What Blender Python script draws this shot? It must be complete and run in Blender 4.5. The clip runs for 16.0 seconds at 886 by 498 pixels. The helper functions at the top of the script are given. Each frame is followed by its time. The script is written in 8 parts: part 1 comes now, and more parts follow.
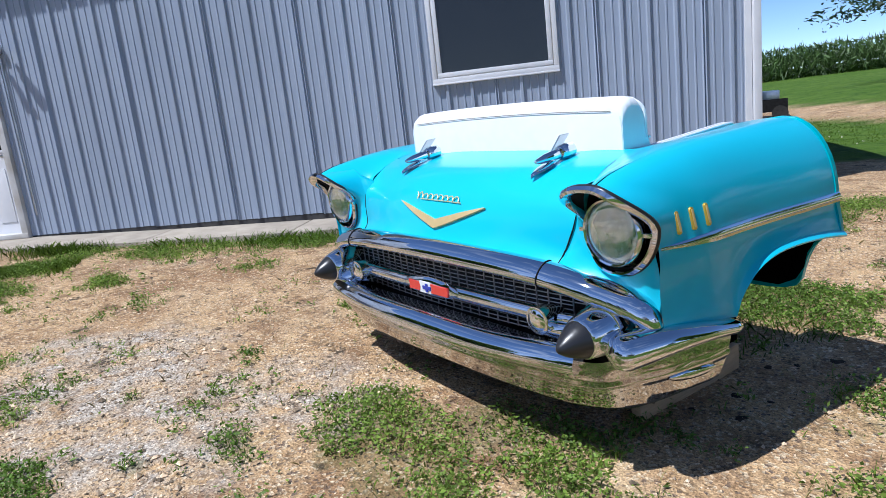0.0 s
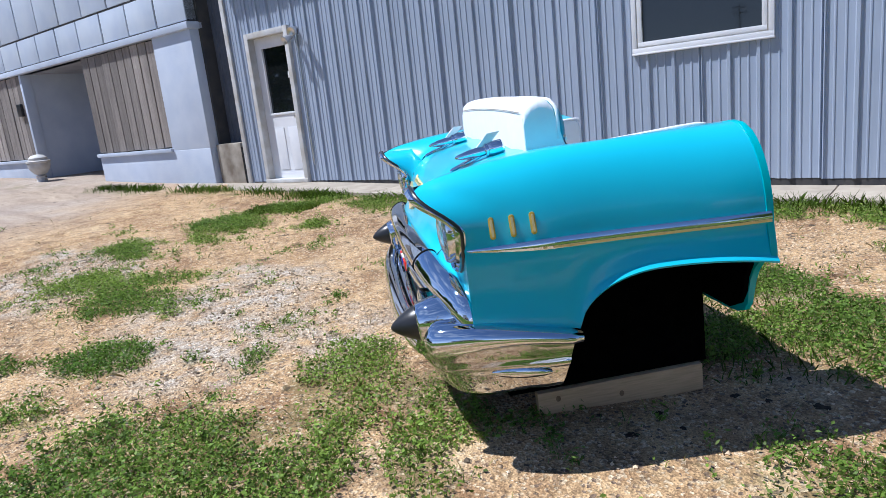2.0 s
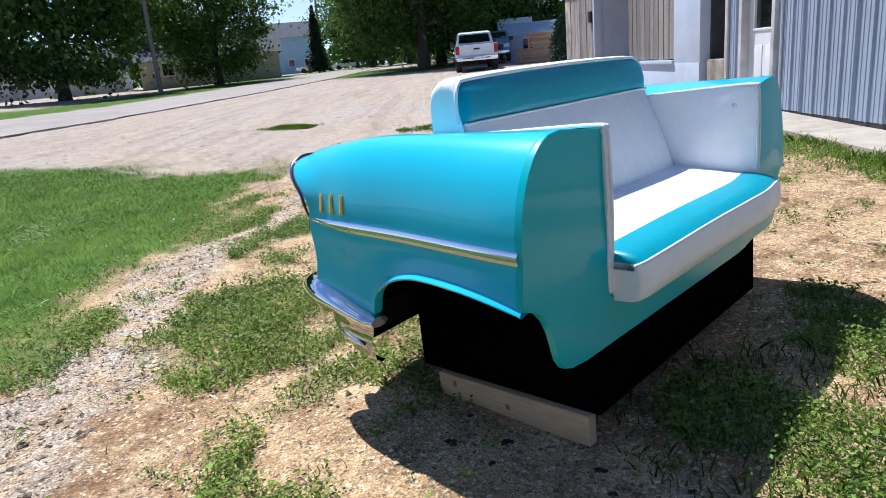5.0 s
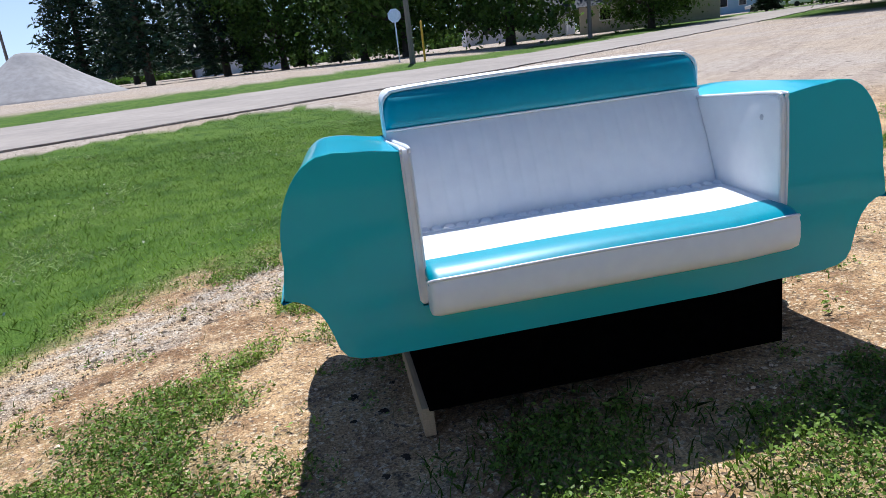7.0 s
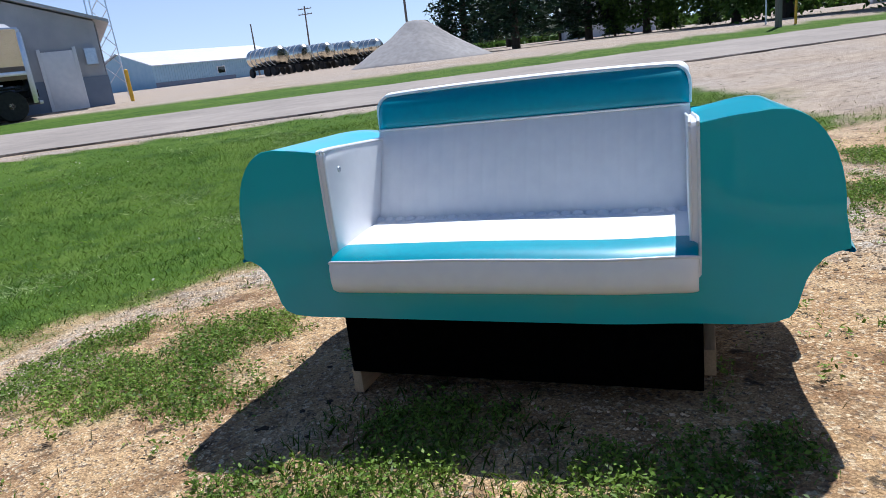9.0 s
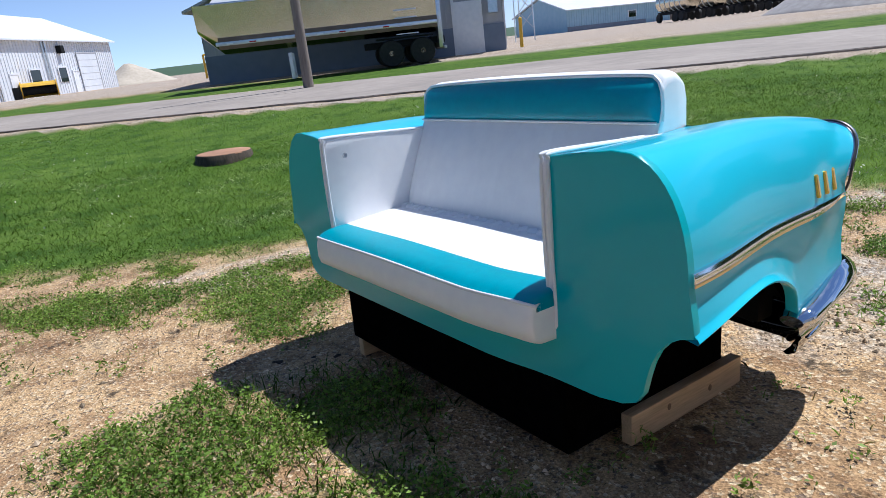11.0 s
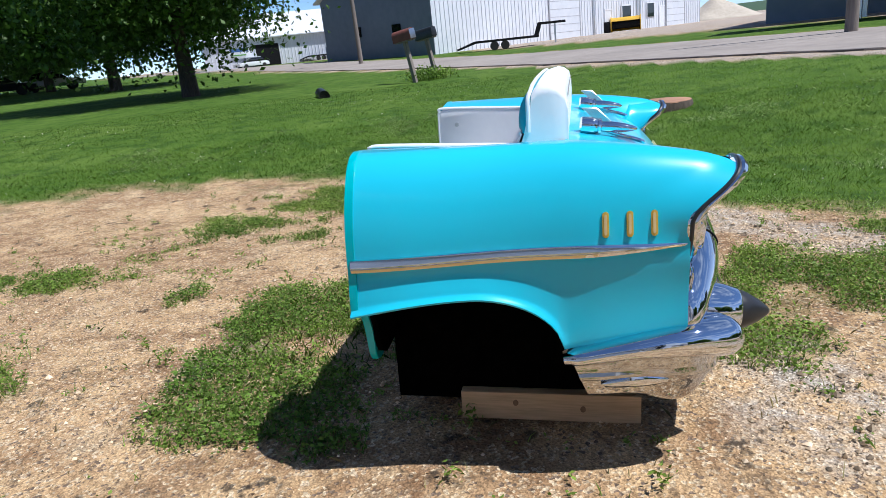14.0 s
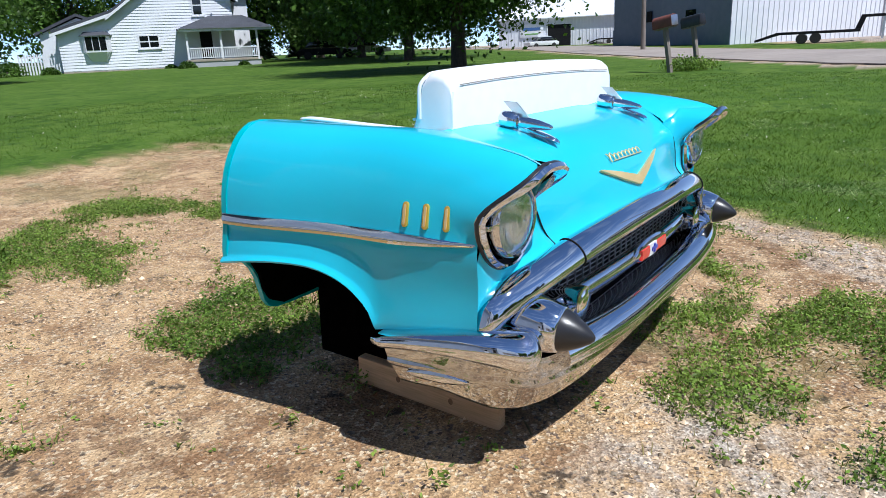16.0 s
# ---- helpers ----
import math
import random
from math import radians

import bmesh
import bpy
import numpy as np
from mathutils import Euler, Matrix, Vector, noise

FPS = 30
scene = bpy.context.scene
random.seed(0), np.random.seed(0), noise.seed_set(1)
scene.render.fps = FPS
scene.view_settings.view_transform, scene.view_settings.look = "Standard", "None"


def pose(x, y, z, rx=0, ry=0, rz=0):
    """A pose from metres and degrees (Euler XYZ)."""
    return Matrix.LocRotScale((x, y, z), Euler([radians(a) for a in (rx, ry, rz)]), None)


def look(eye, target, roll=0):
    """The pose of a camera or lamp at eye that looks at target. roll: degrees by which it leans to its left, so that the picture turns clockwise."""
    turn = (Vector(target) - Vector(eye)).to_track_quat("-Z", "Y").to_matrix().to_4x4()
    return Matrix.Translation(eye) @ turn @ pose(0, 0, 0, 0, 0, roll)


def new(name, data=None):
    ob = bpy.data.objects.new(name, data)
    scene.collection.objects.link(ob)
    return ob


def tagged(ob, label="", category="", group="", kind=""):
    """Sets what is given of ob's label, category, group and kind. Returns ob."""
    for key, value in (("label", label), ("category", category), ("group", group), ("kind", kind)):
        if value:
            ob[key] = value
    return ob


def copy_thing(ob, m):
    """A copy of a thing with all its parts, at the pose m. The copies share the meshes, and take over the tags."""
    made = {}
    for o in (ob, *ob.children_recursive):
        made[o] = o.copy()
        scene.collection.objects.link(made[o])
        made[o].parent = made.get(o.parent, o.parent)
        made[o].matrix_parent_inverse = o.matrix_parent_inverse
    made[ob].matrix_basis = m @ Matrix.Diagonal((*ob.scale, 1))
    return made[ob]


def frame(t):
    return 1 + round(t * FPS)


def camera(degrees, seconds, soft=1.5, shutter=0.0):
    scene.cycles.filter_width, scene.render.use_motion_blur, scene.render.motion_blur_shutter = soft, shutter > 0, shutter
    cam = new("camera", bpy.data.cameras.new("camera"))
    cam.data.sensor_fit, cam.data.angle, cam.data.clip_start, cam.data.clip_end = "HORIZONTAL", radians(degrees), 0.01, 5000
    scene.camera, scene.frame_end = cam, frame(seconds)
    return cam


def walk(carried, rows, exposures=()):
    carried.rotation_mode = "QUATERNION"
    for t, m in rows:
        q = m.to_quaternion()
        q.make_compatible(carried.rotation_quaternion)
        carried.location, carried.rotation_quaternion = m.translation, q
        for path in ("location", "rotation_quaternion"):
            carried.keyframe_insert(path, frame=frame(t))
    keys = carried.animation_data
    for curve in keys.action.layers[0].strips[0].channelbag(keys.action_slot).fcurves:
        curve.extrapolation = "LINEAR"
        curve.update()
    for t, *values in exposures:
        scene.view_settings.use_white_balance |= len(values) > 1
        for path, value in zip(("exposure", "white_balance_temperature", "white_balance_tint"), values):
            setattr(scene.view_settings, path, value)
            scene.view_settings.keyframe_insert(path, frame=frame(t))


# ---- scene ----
cam = camera(67.5, 16.0, soft=0.4)
PATH = [
    (0, (1.9640, -1.4489, 1.1262), (0.3672, -0.3165, 0.7162), -6.42),
    (0.5, (2.2535, -1.2062, 1.1313), (0.5184, -0.2966, 0.7285), -6.54),
    (1, (2.4165, -0.9293, 1.1230), (0.6064, -0.1839, 0.7133), -5.96),
    (1.5, (2.6035, -0.6250, 1.1294), (0.7118, -0.1265, 0.7136), -6.00),
    (2, (2.7155, -0.2912, 1.1221), (0.7755, -0.0640, 0.6924), -6.20),
    (2.5, (2.7741, 0.0514, 1.1213), (0.8240, -0.0156, 0.6828), -5.76),
    (3, (2.7889, 0.3968, 1.1446), (0.8833, 0.0075, 0.6787), -5.80),
    (3.5, (2.7039, 0.7319, 1.1364), (0.8701, 0.0947, 0.6555), -5.84),
    (4, (2.5826, 1.1391, 1.1444), (0.8480, 0.2766, 0.6472), -5.09),
    (4.5, (2.3700, 1.4649, 1.1455), (0.7843, 0.3638, 0.6227), -5.12),
    (5, (2.1281, 1.7691, 1.1535), (0.7558, 0.4177, 0.6142), -5.24),
    (5.2, (2.0286, 1.8672, 1.1647), (0.7526, 0.4278, 0.6168), -5.22),
    (5.7, (1.7522, 2.1637, 1.1767), (0.7252, 0.5429, 0.6127), -5.40),
    (6.2, (1.4102, 2.4324, 1.1899), (0.6584, 0.6688, 0.6201), -5.91),
    (6.8, (0.9379, 2.6879, 1.2081), (0.5468, 0.8112, 0.6378), -6.57),
    (7.3, (0.5836, 2.7754, 1.2211), (0.4519, 0.8641, 0.6471), -6.68),
    (7.5, (0.4480, 2.8331, 1.2256), (0.4213, 0.9174, 0.6518), -6.73),
    (8, (0.1018, 2.8382, 1.2153), (0.3168, 0.9339, 0.6429), -6.87),
    (8.5, (-0.2802, 2.8542, 1.2229), (0.2192, 1.0012, 0.6601), -7.00),
    (9, (-0.6049, 2.8361, 1.2249), (0.1138, 1.0547, 0.6681), -6.88),
    (9.2, (-0.7387, 2.7982, 1.2232), (0.0512, 1.0466, 0.6682), -6.84),
    (9.7, (-1.0409, 2.7080, 1.2429), (-0.0333, 1.0759, 0.6764), -6.60),
    (10.2, (-1.3362, 2.4798, 1.2468), (-0.0876, 1.0270, 0.6723), -6.61),
    (10.8, (-1.6764, 2.0966, 1.2422), (-0.1599, 0.9279, 0.6640), -6.64),
    (11.3, (-1.8846, 1.8054, 1.2388), (-0.2244, 0.8497, 0.6641), -6.35),
    (11.5, (-1.9652, 1.6967, 1.2274), (-0.2674, 0.8095, 0.6524), -6.23),
    (12, (-2.1818, 1.4291, 1.2472), (-0.3807, 0.7719, 0.6778), -5.99),
    (12.5, (-2.3557, 1.1623, 1.2513), (-0.4837, 0.7504, 0.6806), -6.33),
    (13, (-2.4351, 0.8575, 1.2285), (-0.5285, 0.6703, 0.6541), -6.14),
    (13.5, (-2.5438, 0.5271, 1.2389), (-0.6332, 0.6540, 0.6615), -6.00),
    (14, (-2.5272, 0.2271, 1.2344), (-0.6593, 0.6486, 0.6571), -6.15),
    (14.5, (-2.5094, -0.1014, 1.2333), (-0.7403, 0.6332, 0.6582), -4.92),
    (15, (-2.4272, -0.3762, 1.2323), (-0.7554, 0.5533, 0.6483), -4.54),
    (15.5, (-2.2872, -0.6379, 1.2227), (-0.7016, 0.4326, 0.6398), -3.87),
    (16, (-2.1594, -0.8346, 1.1592), (-0.6090, 0.2947, 0.5928), -2.68),
]
EXPOSURES = [(0.0, 0.14, 5750, 11), (2.0, 0.31, 5800, 11), (3.0, 0.40, 5850, 10), (5.2, 0.54, 5900, 10), (7.3, 0.34, 5950, 10), (9.2, 0.24, 5950, 10), (11.3, 0.20, 5950, 10), (16.0, 0.19, 5950, 10)]
walk(cam, [(t, look(eye, target, roll)) for t, eye, target, roll in PATH], EXPOSURES)

# ---- daylight: a high clear sun, light running towards +y ----
SUN = Vector((-0.09, -0.50, 0.92)).normalized()
world = bpy.data.worlds.new("sky_world")
scene.world = world
world.use_nodes = True
wn = world.node_tree.nodes
sky = wn.new("ShaderNodeTexSky")
sky.sky_type, sky.sun_disc = "NISHITA", False
sky.sun_elevation = math.asin(SUN.z)
sky.sun_rotation = math.atan2(SUN.x, SUN.y)
sky.altitude, sky.air_density, sky.dust_density, sky.ozone_density = 3200, 0.72, 0.1, 3.6
wl_ = world.node_tree.links
wtc = wn.new("ShaderNodeTexCoord")
wsep = wn.new("ShaderNodeSeparateXYZ")
wl_.new(wtc.outputs["Generated"], wsep.inputs[0])
wflat = wn.new("ShaderNodeMapping")
wflat.inputs["Scale"].default_value = (1.0, 1.0, 3.2)
wl_.new(wtc.outputs["Generated"], wflat.inputs[0])
wnoise = wn.new("ShaderNodeTexNoise")
wnoise.inputs["Scale"].default_value, wnoise.inputs["Detail"].default_value = 3.0, 7.0
wl_.new(wflat.outputs[0], wnoise.inputs["Vector"])
wcl = wn.new("ShaderNodeMapRange")
for k, v in enumerate((0.49, 0.72, 0.0, 0.80), 1):
    wcl.inputs[k].default_value = v
wl_.new(wnoise.outputs["Fac"], wcl.inputs[0])
wside = wn.new("ShaderNodeMapRange")          # thin cloud gathers on the sunward side
for k, v in enumerate((0.35, -0.75, 0.0, 1.0), 1):
    wside.inputs[k].default_value = v
wl_.new(wsep.outputs["Y"], wside.inputs[0])
wmul = wn.new("ShaderNodeMath")
wmul.operation = "MULTIPLY"
wlow = wn.new("ShaderNodeMapRange")           # and thickens towards the horizon
for k, v in enumerate((0.0, 0.42, 0.75, 0.0), 1):
    wlow.inputs[k].default_value = v
wl_.new(wsep.outputs["Z"], wlow.inputs[0])
wmax = wn.new("ShaderNodeMath")
wmax.operation = "MAXIMUM"
wl_.new(wcl.outputs[0], wmax.inputs[0])
wl_.new(wlow.outputs[0], wmax.inputs[1])
wl_.new(wmax.outputs[0], wmul.inputs[0])
wl_.new(wside.outputs[0], wmul.inputs[1])
wmix = wn.new("ShaderNodeMix")
wmix.data_type = "RGBA"
wmix.inputs["B"].default_value = (3.9, 4.4, 5.2, 1.0)
wl_.new(wmul.outputs[0], wmix.inputs["Factor"])
wl_.new(sky.outputs[0], wmix.inputs["A"])
wl_.new(wmix.outputs["Result"], wn["Background"].inputs[0])
wn["Background"].inputs[1].default_value = 0.14
sun_data = bpy.data.lights.new("sun", "SUN")
sun_data.energy, sun_data.angle, sun_data.color = 4.9, radians(0.53), (1.0, 0.98, 0.95)
sun_ob = new("sun", sun_data)
sun_ob.rotation_euler = (-SUN).to_track_quat("-Z", "Y").to_euler()


# ---- materials ----
def rgb(c):
    return (*c, 1.0)


def material(name, a, b=None, scale=8.0, rough=0.6, metal=0.0, bump=0.0, bscale=60.0, big=0.0, stretch=None, coat=0.0,
             per_object=0.0, per_island=0.0, spec=0.5, detail=6.0, trans=0.0):
    """Two tones mixed by fine noise, a broad tone drift, grain relief."""
    m = bpy.data.materials.new(name)
    m.use_nodes = True
    nt = m.node_tree
    n, l = nt.nodes, nt.links
    p = n["Principled BSDF"]
    p.inputs["Roughness"].default_value, p.inputs["Metallic"].default_value = rough, metal
    p.inputs["Specular IOR Level"].default_value = spec
    p.inputs["Coat Weight"].default_value = coat
    p.inputs["Coat Roughness"].default_value = 0.06
    p.inputs["Base Color"].default_value = rgb(a)
    tc = n.new("ShaderNodeTexCoord")
    src = tc.outputs["Object"]
    if stretch:
        mp = n.new("ShaderNodeMapping")
        mp.inputs["Scale"].default_value = stretch
        l.new(src, mp.inputs[0])
        src = mp.outputs[0]
    if b:
        t = n.new("ShaderNodeTexNoise")
        t.inputs["Scale"].default_value, t.inputs["Detail"].default_value = scale, detail
        l.new(src, t.inputs["Vector"])
        r = n.new("ShaderNodeMapRange")
        r.inputs[1].default_value, r.inputs[2].default_value = 0.32, 0.68
        l.new(t.outputs["Fac"], r.inputs[0])
        mx = n.new("ShaderNodeMix")
        mx.data_type = "RGBA"
        mx.inputs["A"].default_value, mx.inputs["B"].default_value = rgb(a), rgb(b)
        l.new(r.outputs[0], mx.inputs["Factor"])
        col = mx.outputs["Result"]
        if big:
            t2 = n.new("ShaderNodeTexNoise")
            t2.inputs["Scale"].default_value, t2.inputs["Detail"].default_value = scale * 0.13, 3.0
            l.new(src, t2.inputs["Vector"])
            hv = n.new("ShaderNodeHueSaturation")
            mr = n.new("ShaderNodeMapRange")
            mr.inputs[1].default_value, mr.inputs[2].default_value = 0.3, 0.7
            mr.inputs[3].default_value, mr.inputs[4].default_value = 1 - big, 1 + big
            l.new(t2.outputs["Fac"], mr.inputs[0])
            l.new(mr.outputs[0], hv.inputs["Value"])
            l.new(col, hv.inputs["Color"])
            col = hv.outputs[0]
        if per_object or per_island:
            hv2 = n.new("ShaderNodeHueSaturation")
            mr2 = n.new("ShaderNodeMapRange")
            k = per_object or per_island
            mr2.inputs[3].default_value, mr2.inputs[4].default_value = 1 - k, 1 + k
            if per_object:
                l.new(n.new("ShaderNodeObjectInfo").outputs["Random"], mr2.inputs[0])
            else:
                l.new(n.new("ShaderNodeNewGeometry").outputs["Random Per Island"], mr2.inputs[0])
            l.new(mr2.outputs[0], hv2.inputs["Value"])
            l.new(col, hv2.inputs["Color"])
            col = hv2.outputs[0]
        l.new(col, p.inputs["Base Color"])
        if trans:
            td = n.new("ShaderNodeBsdfTranslucent")
            l.new(col, td.inputs[0])
            ms = n.new("ShaderNodeMixShader")
            ms.inputs[0].default_value = trans
            l.new(p.outputs[0], ms.inputs[1])
            l.new(td.outputs[0], ms.inputs[2])
            l.new(ms.outputs[0], n["Material Output"].inputs[0])
    if bump:
        t3 = n.new("ShaderNodeTexNoise")
        t3.inputs["Scale"].default_value, t3.inputs["Detail"].default_value = bscale, 5.0
        l.new(src, t3.inputs["Vector"])
        bp = n.new("ShaderNodeBump")
        bp.inputs["Strength"].default_value, bp.inputs["Distance"].default_value = bump, 0.01
        l.new(t3.outputs["Fac"], bp.inputs["Height"])
        l.new(bp.outputs[0], p.inputs["Normal"])
    return m


TURQ = material("turquoise_paint", (0.028, 0.495, 0.665), (0.032, 0.525, 0.695), 3.0, 0.28, 0, 0, coat=0.6, spec=0.2)
TURQ_P = material("turquoise_panel_paint", (0.003, 0.42, 0.475), (0.006, 0.45, 0.505), 2.5, 0.38, 0, 0.03, 30, 0.12, coat=0.35, spec=0.3)
TURQ_V = material("turquoise_vinyl", (0.0, 0.28, 0.37), (0.0, 0.31, 0.40), 40, 0.38, 0, 0.06, 300, 0.05)
WHITE_V = material("white_vinyl", (0.86, 0.86, 0.88), (0.90, 0.90, 0.91), 20, 0.42, 0, 0.03, 260, 0.015)
PIPING = material("white_piping", (0.75, 0.77, 0.80), (0.82, 0.82, 0.84), 30, 0.4)
CHROME = material("chrome", (0.72, 0.745, 0.79), (0.78, 0.80, 0.84), 6, 0.03, 1.0)
# chrome darkened so the bumper face seems to mirror dimmer ground
CHROME_B = material("dim_reflection_chrome", (0.50, 0.50, 0.51), (0.58, 0.58, 0.58), 5, 0.05, 1.0, 0.015, 9)
TRIM = material("polished_trim", (0.78, 0.80, 0.84), (0.84, 0.86, 0.88), 6, 0.10, 1.0)
STEEL = material("satin_steel", (0.55, 0.56, 0.58), (0.66, 0.66, 0.67), 10, 0.28, 1.0, 0.05, 30)
GOLD = material("gold_trim", (0.80, 0.48, 0.06), (0.88, 0.56, 0.10), 20, 0.3, 0.6)
BRASS = material("anodised_gold", (0.85, 0.62, 0.28), (0.92, 0.70, 0.35), 12, 0.4, 0.5)
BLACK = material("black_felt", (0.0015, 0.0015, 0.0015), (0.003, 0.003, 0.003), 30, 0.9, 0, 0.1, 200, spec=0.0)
BLACK_R = material("black_rubber", (0.015, 0.015, 0.017), (0.025, 0.025, 0.027), 10, 0.32, 0, 0.02, 80)
# near-black for dark parts and for shade painted into recesses
DARK = material("dark_parts_recess_shade", (0.006, 0.006, 0.007), (0.012, 0.012, 0.013), 10, 0.7, spec=0.2)
RED = material("red_enamel", (0.65, 0.03, 0.02), (0.7, 0.05, 0.03), 10, 0.25, coat=0.5)
BLUE = material("blue_enamel", (0.01, 0.03, 0.35), (0.02, 0.05, 0.4), 10, 0.25, coat=0.5)
LENS_W = material("white_enamel", (0.8, 0.8, 0.78), (0.85, 0.85, 0.83), 10, 0.25, coat=0.5)
LUMBER = material("fresh_lumber", (0.70, 0.47, 0.27), (0.56, 0.36, 0.20), 9, 0.6, 0, 0.15, 50, 0.12, stretch=(18, 1.2, 18))
SIDING = material("blue_grey_siding", (0.318, 0.370, 0.468), (0.353, 0.405, 0.498), 5, 0.42, 0, 0.04, 14, 0.06, stretch=(3, 3, 0.5))
WHITE_P = material("white_paint", (0.72, 0.73, 0.76), (0.78, 0.78, 0.80), 6, 0.45, 0, 0.05, 40, 0.05)
DIRTY_W = material("weathered_white_paint", (0.62, 0.62, 0.62), (0.45, 0.42, 0.38), 5, 0.6, 0, 0.15, 30, 0.12)
CONCRETE = material("concrete", (0.40, 0.345, 0.275), (0.31, 0.265, 0.21), 7, 0.85, 0, 0.3, 60, 0.15)
STAINED = material("stained_concrete", (0.40, 0.36, 0.30), (0.16, 0.13, 0.10), 3.5, 0.9, 0, 0.3, 40, 0.25)
METAL_SH = material("faded_blue_sheet_metal", (0.48, 0.54, 0.64), (0.56, 0.61, 0.68), 2.2, 0.45, 0, 0.08, 8, 0.12)
STUCCO = material("peeling_blue_paint", (0.46, 0.52, 0.63), (0.53, 0.58, 0.67), 3.0, 0.7, 0, 0.2, 30, 0.12)
PLANK = material("weathered_boards", (0.32, 0.28, 0.25), (0.22, 0.19, 0.17), 7, 0.85, 0, 0.4, 40, 0.2, stretch=(14, 14, 0.8), per_object=0.38)
STITCH = material("brown_stitching", (0.24, 0.20, 0.18), (0.32, 0.28, 0.25), 40, 0.8)
SEAMC = material("dark_seam", (0.04, 0.04, 0.045), (0.07, 0.065, 0.06), 6, 0.7)


def glass_material(name, tint=(1, 1, 1), rough=0.0):
    m = bpy.data.materials.new(name)
    m.use_nodes = True
    p = m.node_tree.nodes["Principled BSDF"]
    p.inputs["Base Color"].default_value = rgb(tint)
    p.inputs["Roughness"].default_value = rough
    p.inputs["Transmission Weight"].default_value = 1.0
    p.inputs["IOR"].default_value = 1.45
    return m


GLASS = glass_material("clear_glass")
# the blue tint stands in for sky reflections in the lamp
RIBBED = glass_material("sky_tinted_lamp_glass", (0.84, 0.93, 1.0), 0.0)
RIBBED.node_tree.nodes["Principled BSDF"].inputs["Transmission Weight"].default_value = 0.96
SILVER = material("silvered_reflector", (0.93, 0.94, 0.95), (0.96, 0.965, 0.97), 8, 0.035, 1.0)
DARKGL = material("dark_window_glass", (0.006, 0.008, 0.009), (0.01, 0.012, 0.013), 3, 0.03, 0, spec=0.7)


# ---- mesh helpers ----
def part(name, bm, mat, parent=None, label="", smooth=True, angle=35.0):
    """Links a bmesh as one mesh object, under a thing or a part."""
    bmesh.ops.recalc_face_normals(bm, faces=bm.faces[:])
    if smooth:
        for f in bm.faces:
            f.smooth = True
        for e in bm.edges:
            if len(e.link_faces) == 2 and e.calc_face_angle(0) > radians(angle):
                e.smooth = False
    me = bpy.data.meshes.new(name)
    bm.to_mesh(me)
    bm.free()
    mats = mat if isinstance(mat, (list, tuple)) else [mat]
    for k in mats:
        me.materials.append(k)
    ob = new(name, me)
    if parent:
        ob.parent = parent
    if label:
        ob["label"] = label
    return ob


def thing(name, label, category, m=None, group="", kind=""):
    ob = new(name)
    ob.empty_display_size = 0.1
    if m is not None:
        ob.matrix_world = m
    return tagged(ob, label, category, group, kind)


def box(bm, x0, y0, z0, x1, y1, z1, bevel=0.0, seg=2, mi=0):
    v = [bm.verts.new(p) for p in ((x0, y0, z0), (x1, y0, z0), (x1, y1, z0), (x0, y1, z0), (x0, y0, z1), (x1, y0, z1), (x1, y1, z1), (x0, y1, z1))]
    fs = [bm.faces.new([v[i] for i in q]) for q in ((3, 2, 1, 0), (4, 5, 6, 7), (0, 1, 5, 4), (1, 2, 6, 5), (2, 3, 7, 6), (3, 0, 4, 7))]
    for f in fs:
        f.material_index = mi
    if bevel:
        es = list({e for f in fs for e in f.edges})
        bmesh.ops.bevel(bm, geom=es, offset=bevel, segments=seg, profile=0.6, affect="EDGES")
    return bm


def bm_box(*a, **k):
    return box(bmesh.new(), *a, **k)


def prism(bm, pts, axis, a, b, bevel=0.0, seg=2):
    """A polygon in the plane across an axis, pushed from a to b along it."""
    def at(p, d):
        return {0: (d, p[0], p[1]), 1: (p[0], d, p[1]), 2: (p[0], p[1], d)}[axis]
    lo = [bm.verts.new(at(p, a)) for p in pts]
    hi = [bm.verts.new(at(p, b)) for p in pts]
    n = len(pts)
    fs = [bm.faces.new(lo[::-1]), bm.faces.new(hi)]
    fs += [bm.faces.new((lo[i], lo[(i + 1) % n], hi[(i + 1) % n], hi[i])) for i in range(n)]
    if bevel:
        es = list({e for f in fs[:2] for e in f.edges})
        bmesh.ops.bevel(bm, geom=es, offset=bevel, segments=seg, profile=0.6, affect="EDGES")
    return bm


def rings(bm, rows, closed=True, caps=True, mi=0):
    """Joins rows of points into a skin."""
    vs = [[bm.verts.new(p) for p in r] for r in rows]
    n = len(vs[0])
    for a, b in zip(vs, vs[1:]):
        for i in range(n if closed else n - 1):
            j = (i + 1) % n
            f = bm.faces.new((a[i], a[j], b[j], b[i]))
            f.material_index = mi
    if caps and closed:
        for r, flip in ((vs[0], True), (vs[-1], False)):
            f = bm.faces.new(r[::-1] if flip else r)
            f.material_index = mi
    return bm


def lathe(bm, prof, n=24, origin=(0, 0, 0), axis=(0, 0, 1), mi=0, squash=(1, 1)):
    """prof: (radius, distance along the axis)."""
    q = Vector((0, 0, 1)).rotation_difference(Vector(axis).normalized())
    o = Vector(origin)
    rows = []
    for r, h in prof:
        rows.append([o + q @ Vector((max(r, 1e-4) * math.cos(2 * math.pi * i / n) * squash[0], max(r, 1e-4) * math.sin(2 * math.pi * i / n) * squash[1], h)) for i in range(n)])
    return rings(bm, rows, mi=mi)


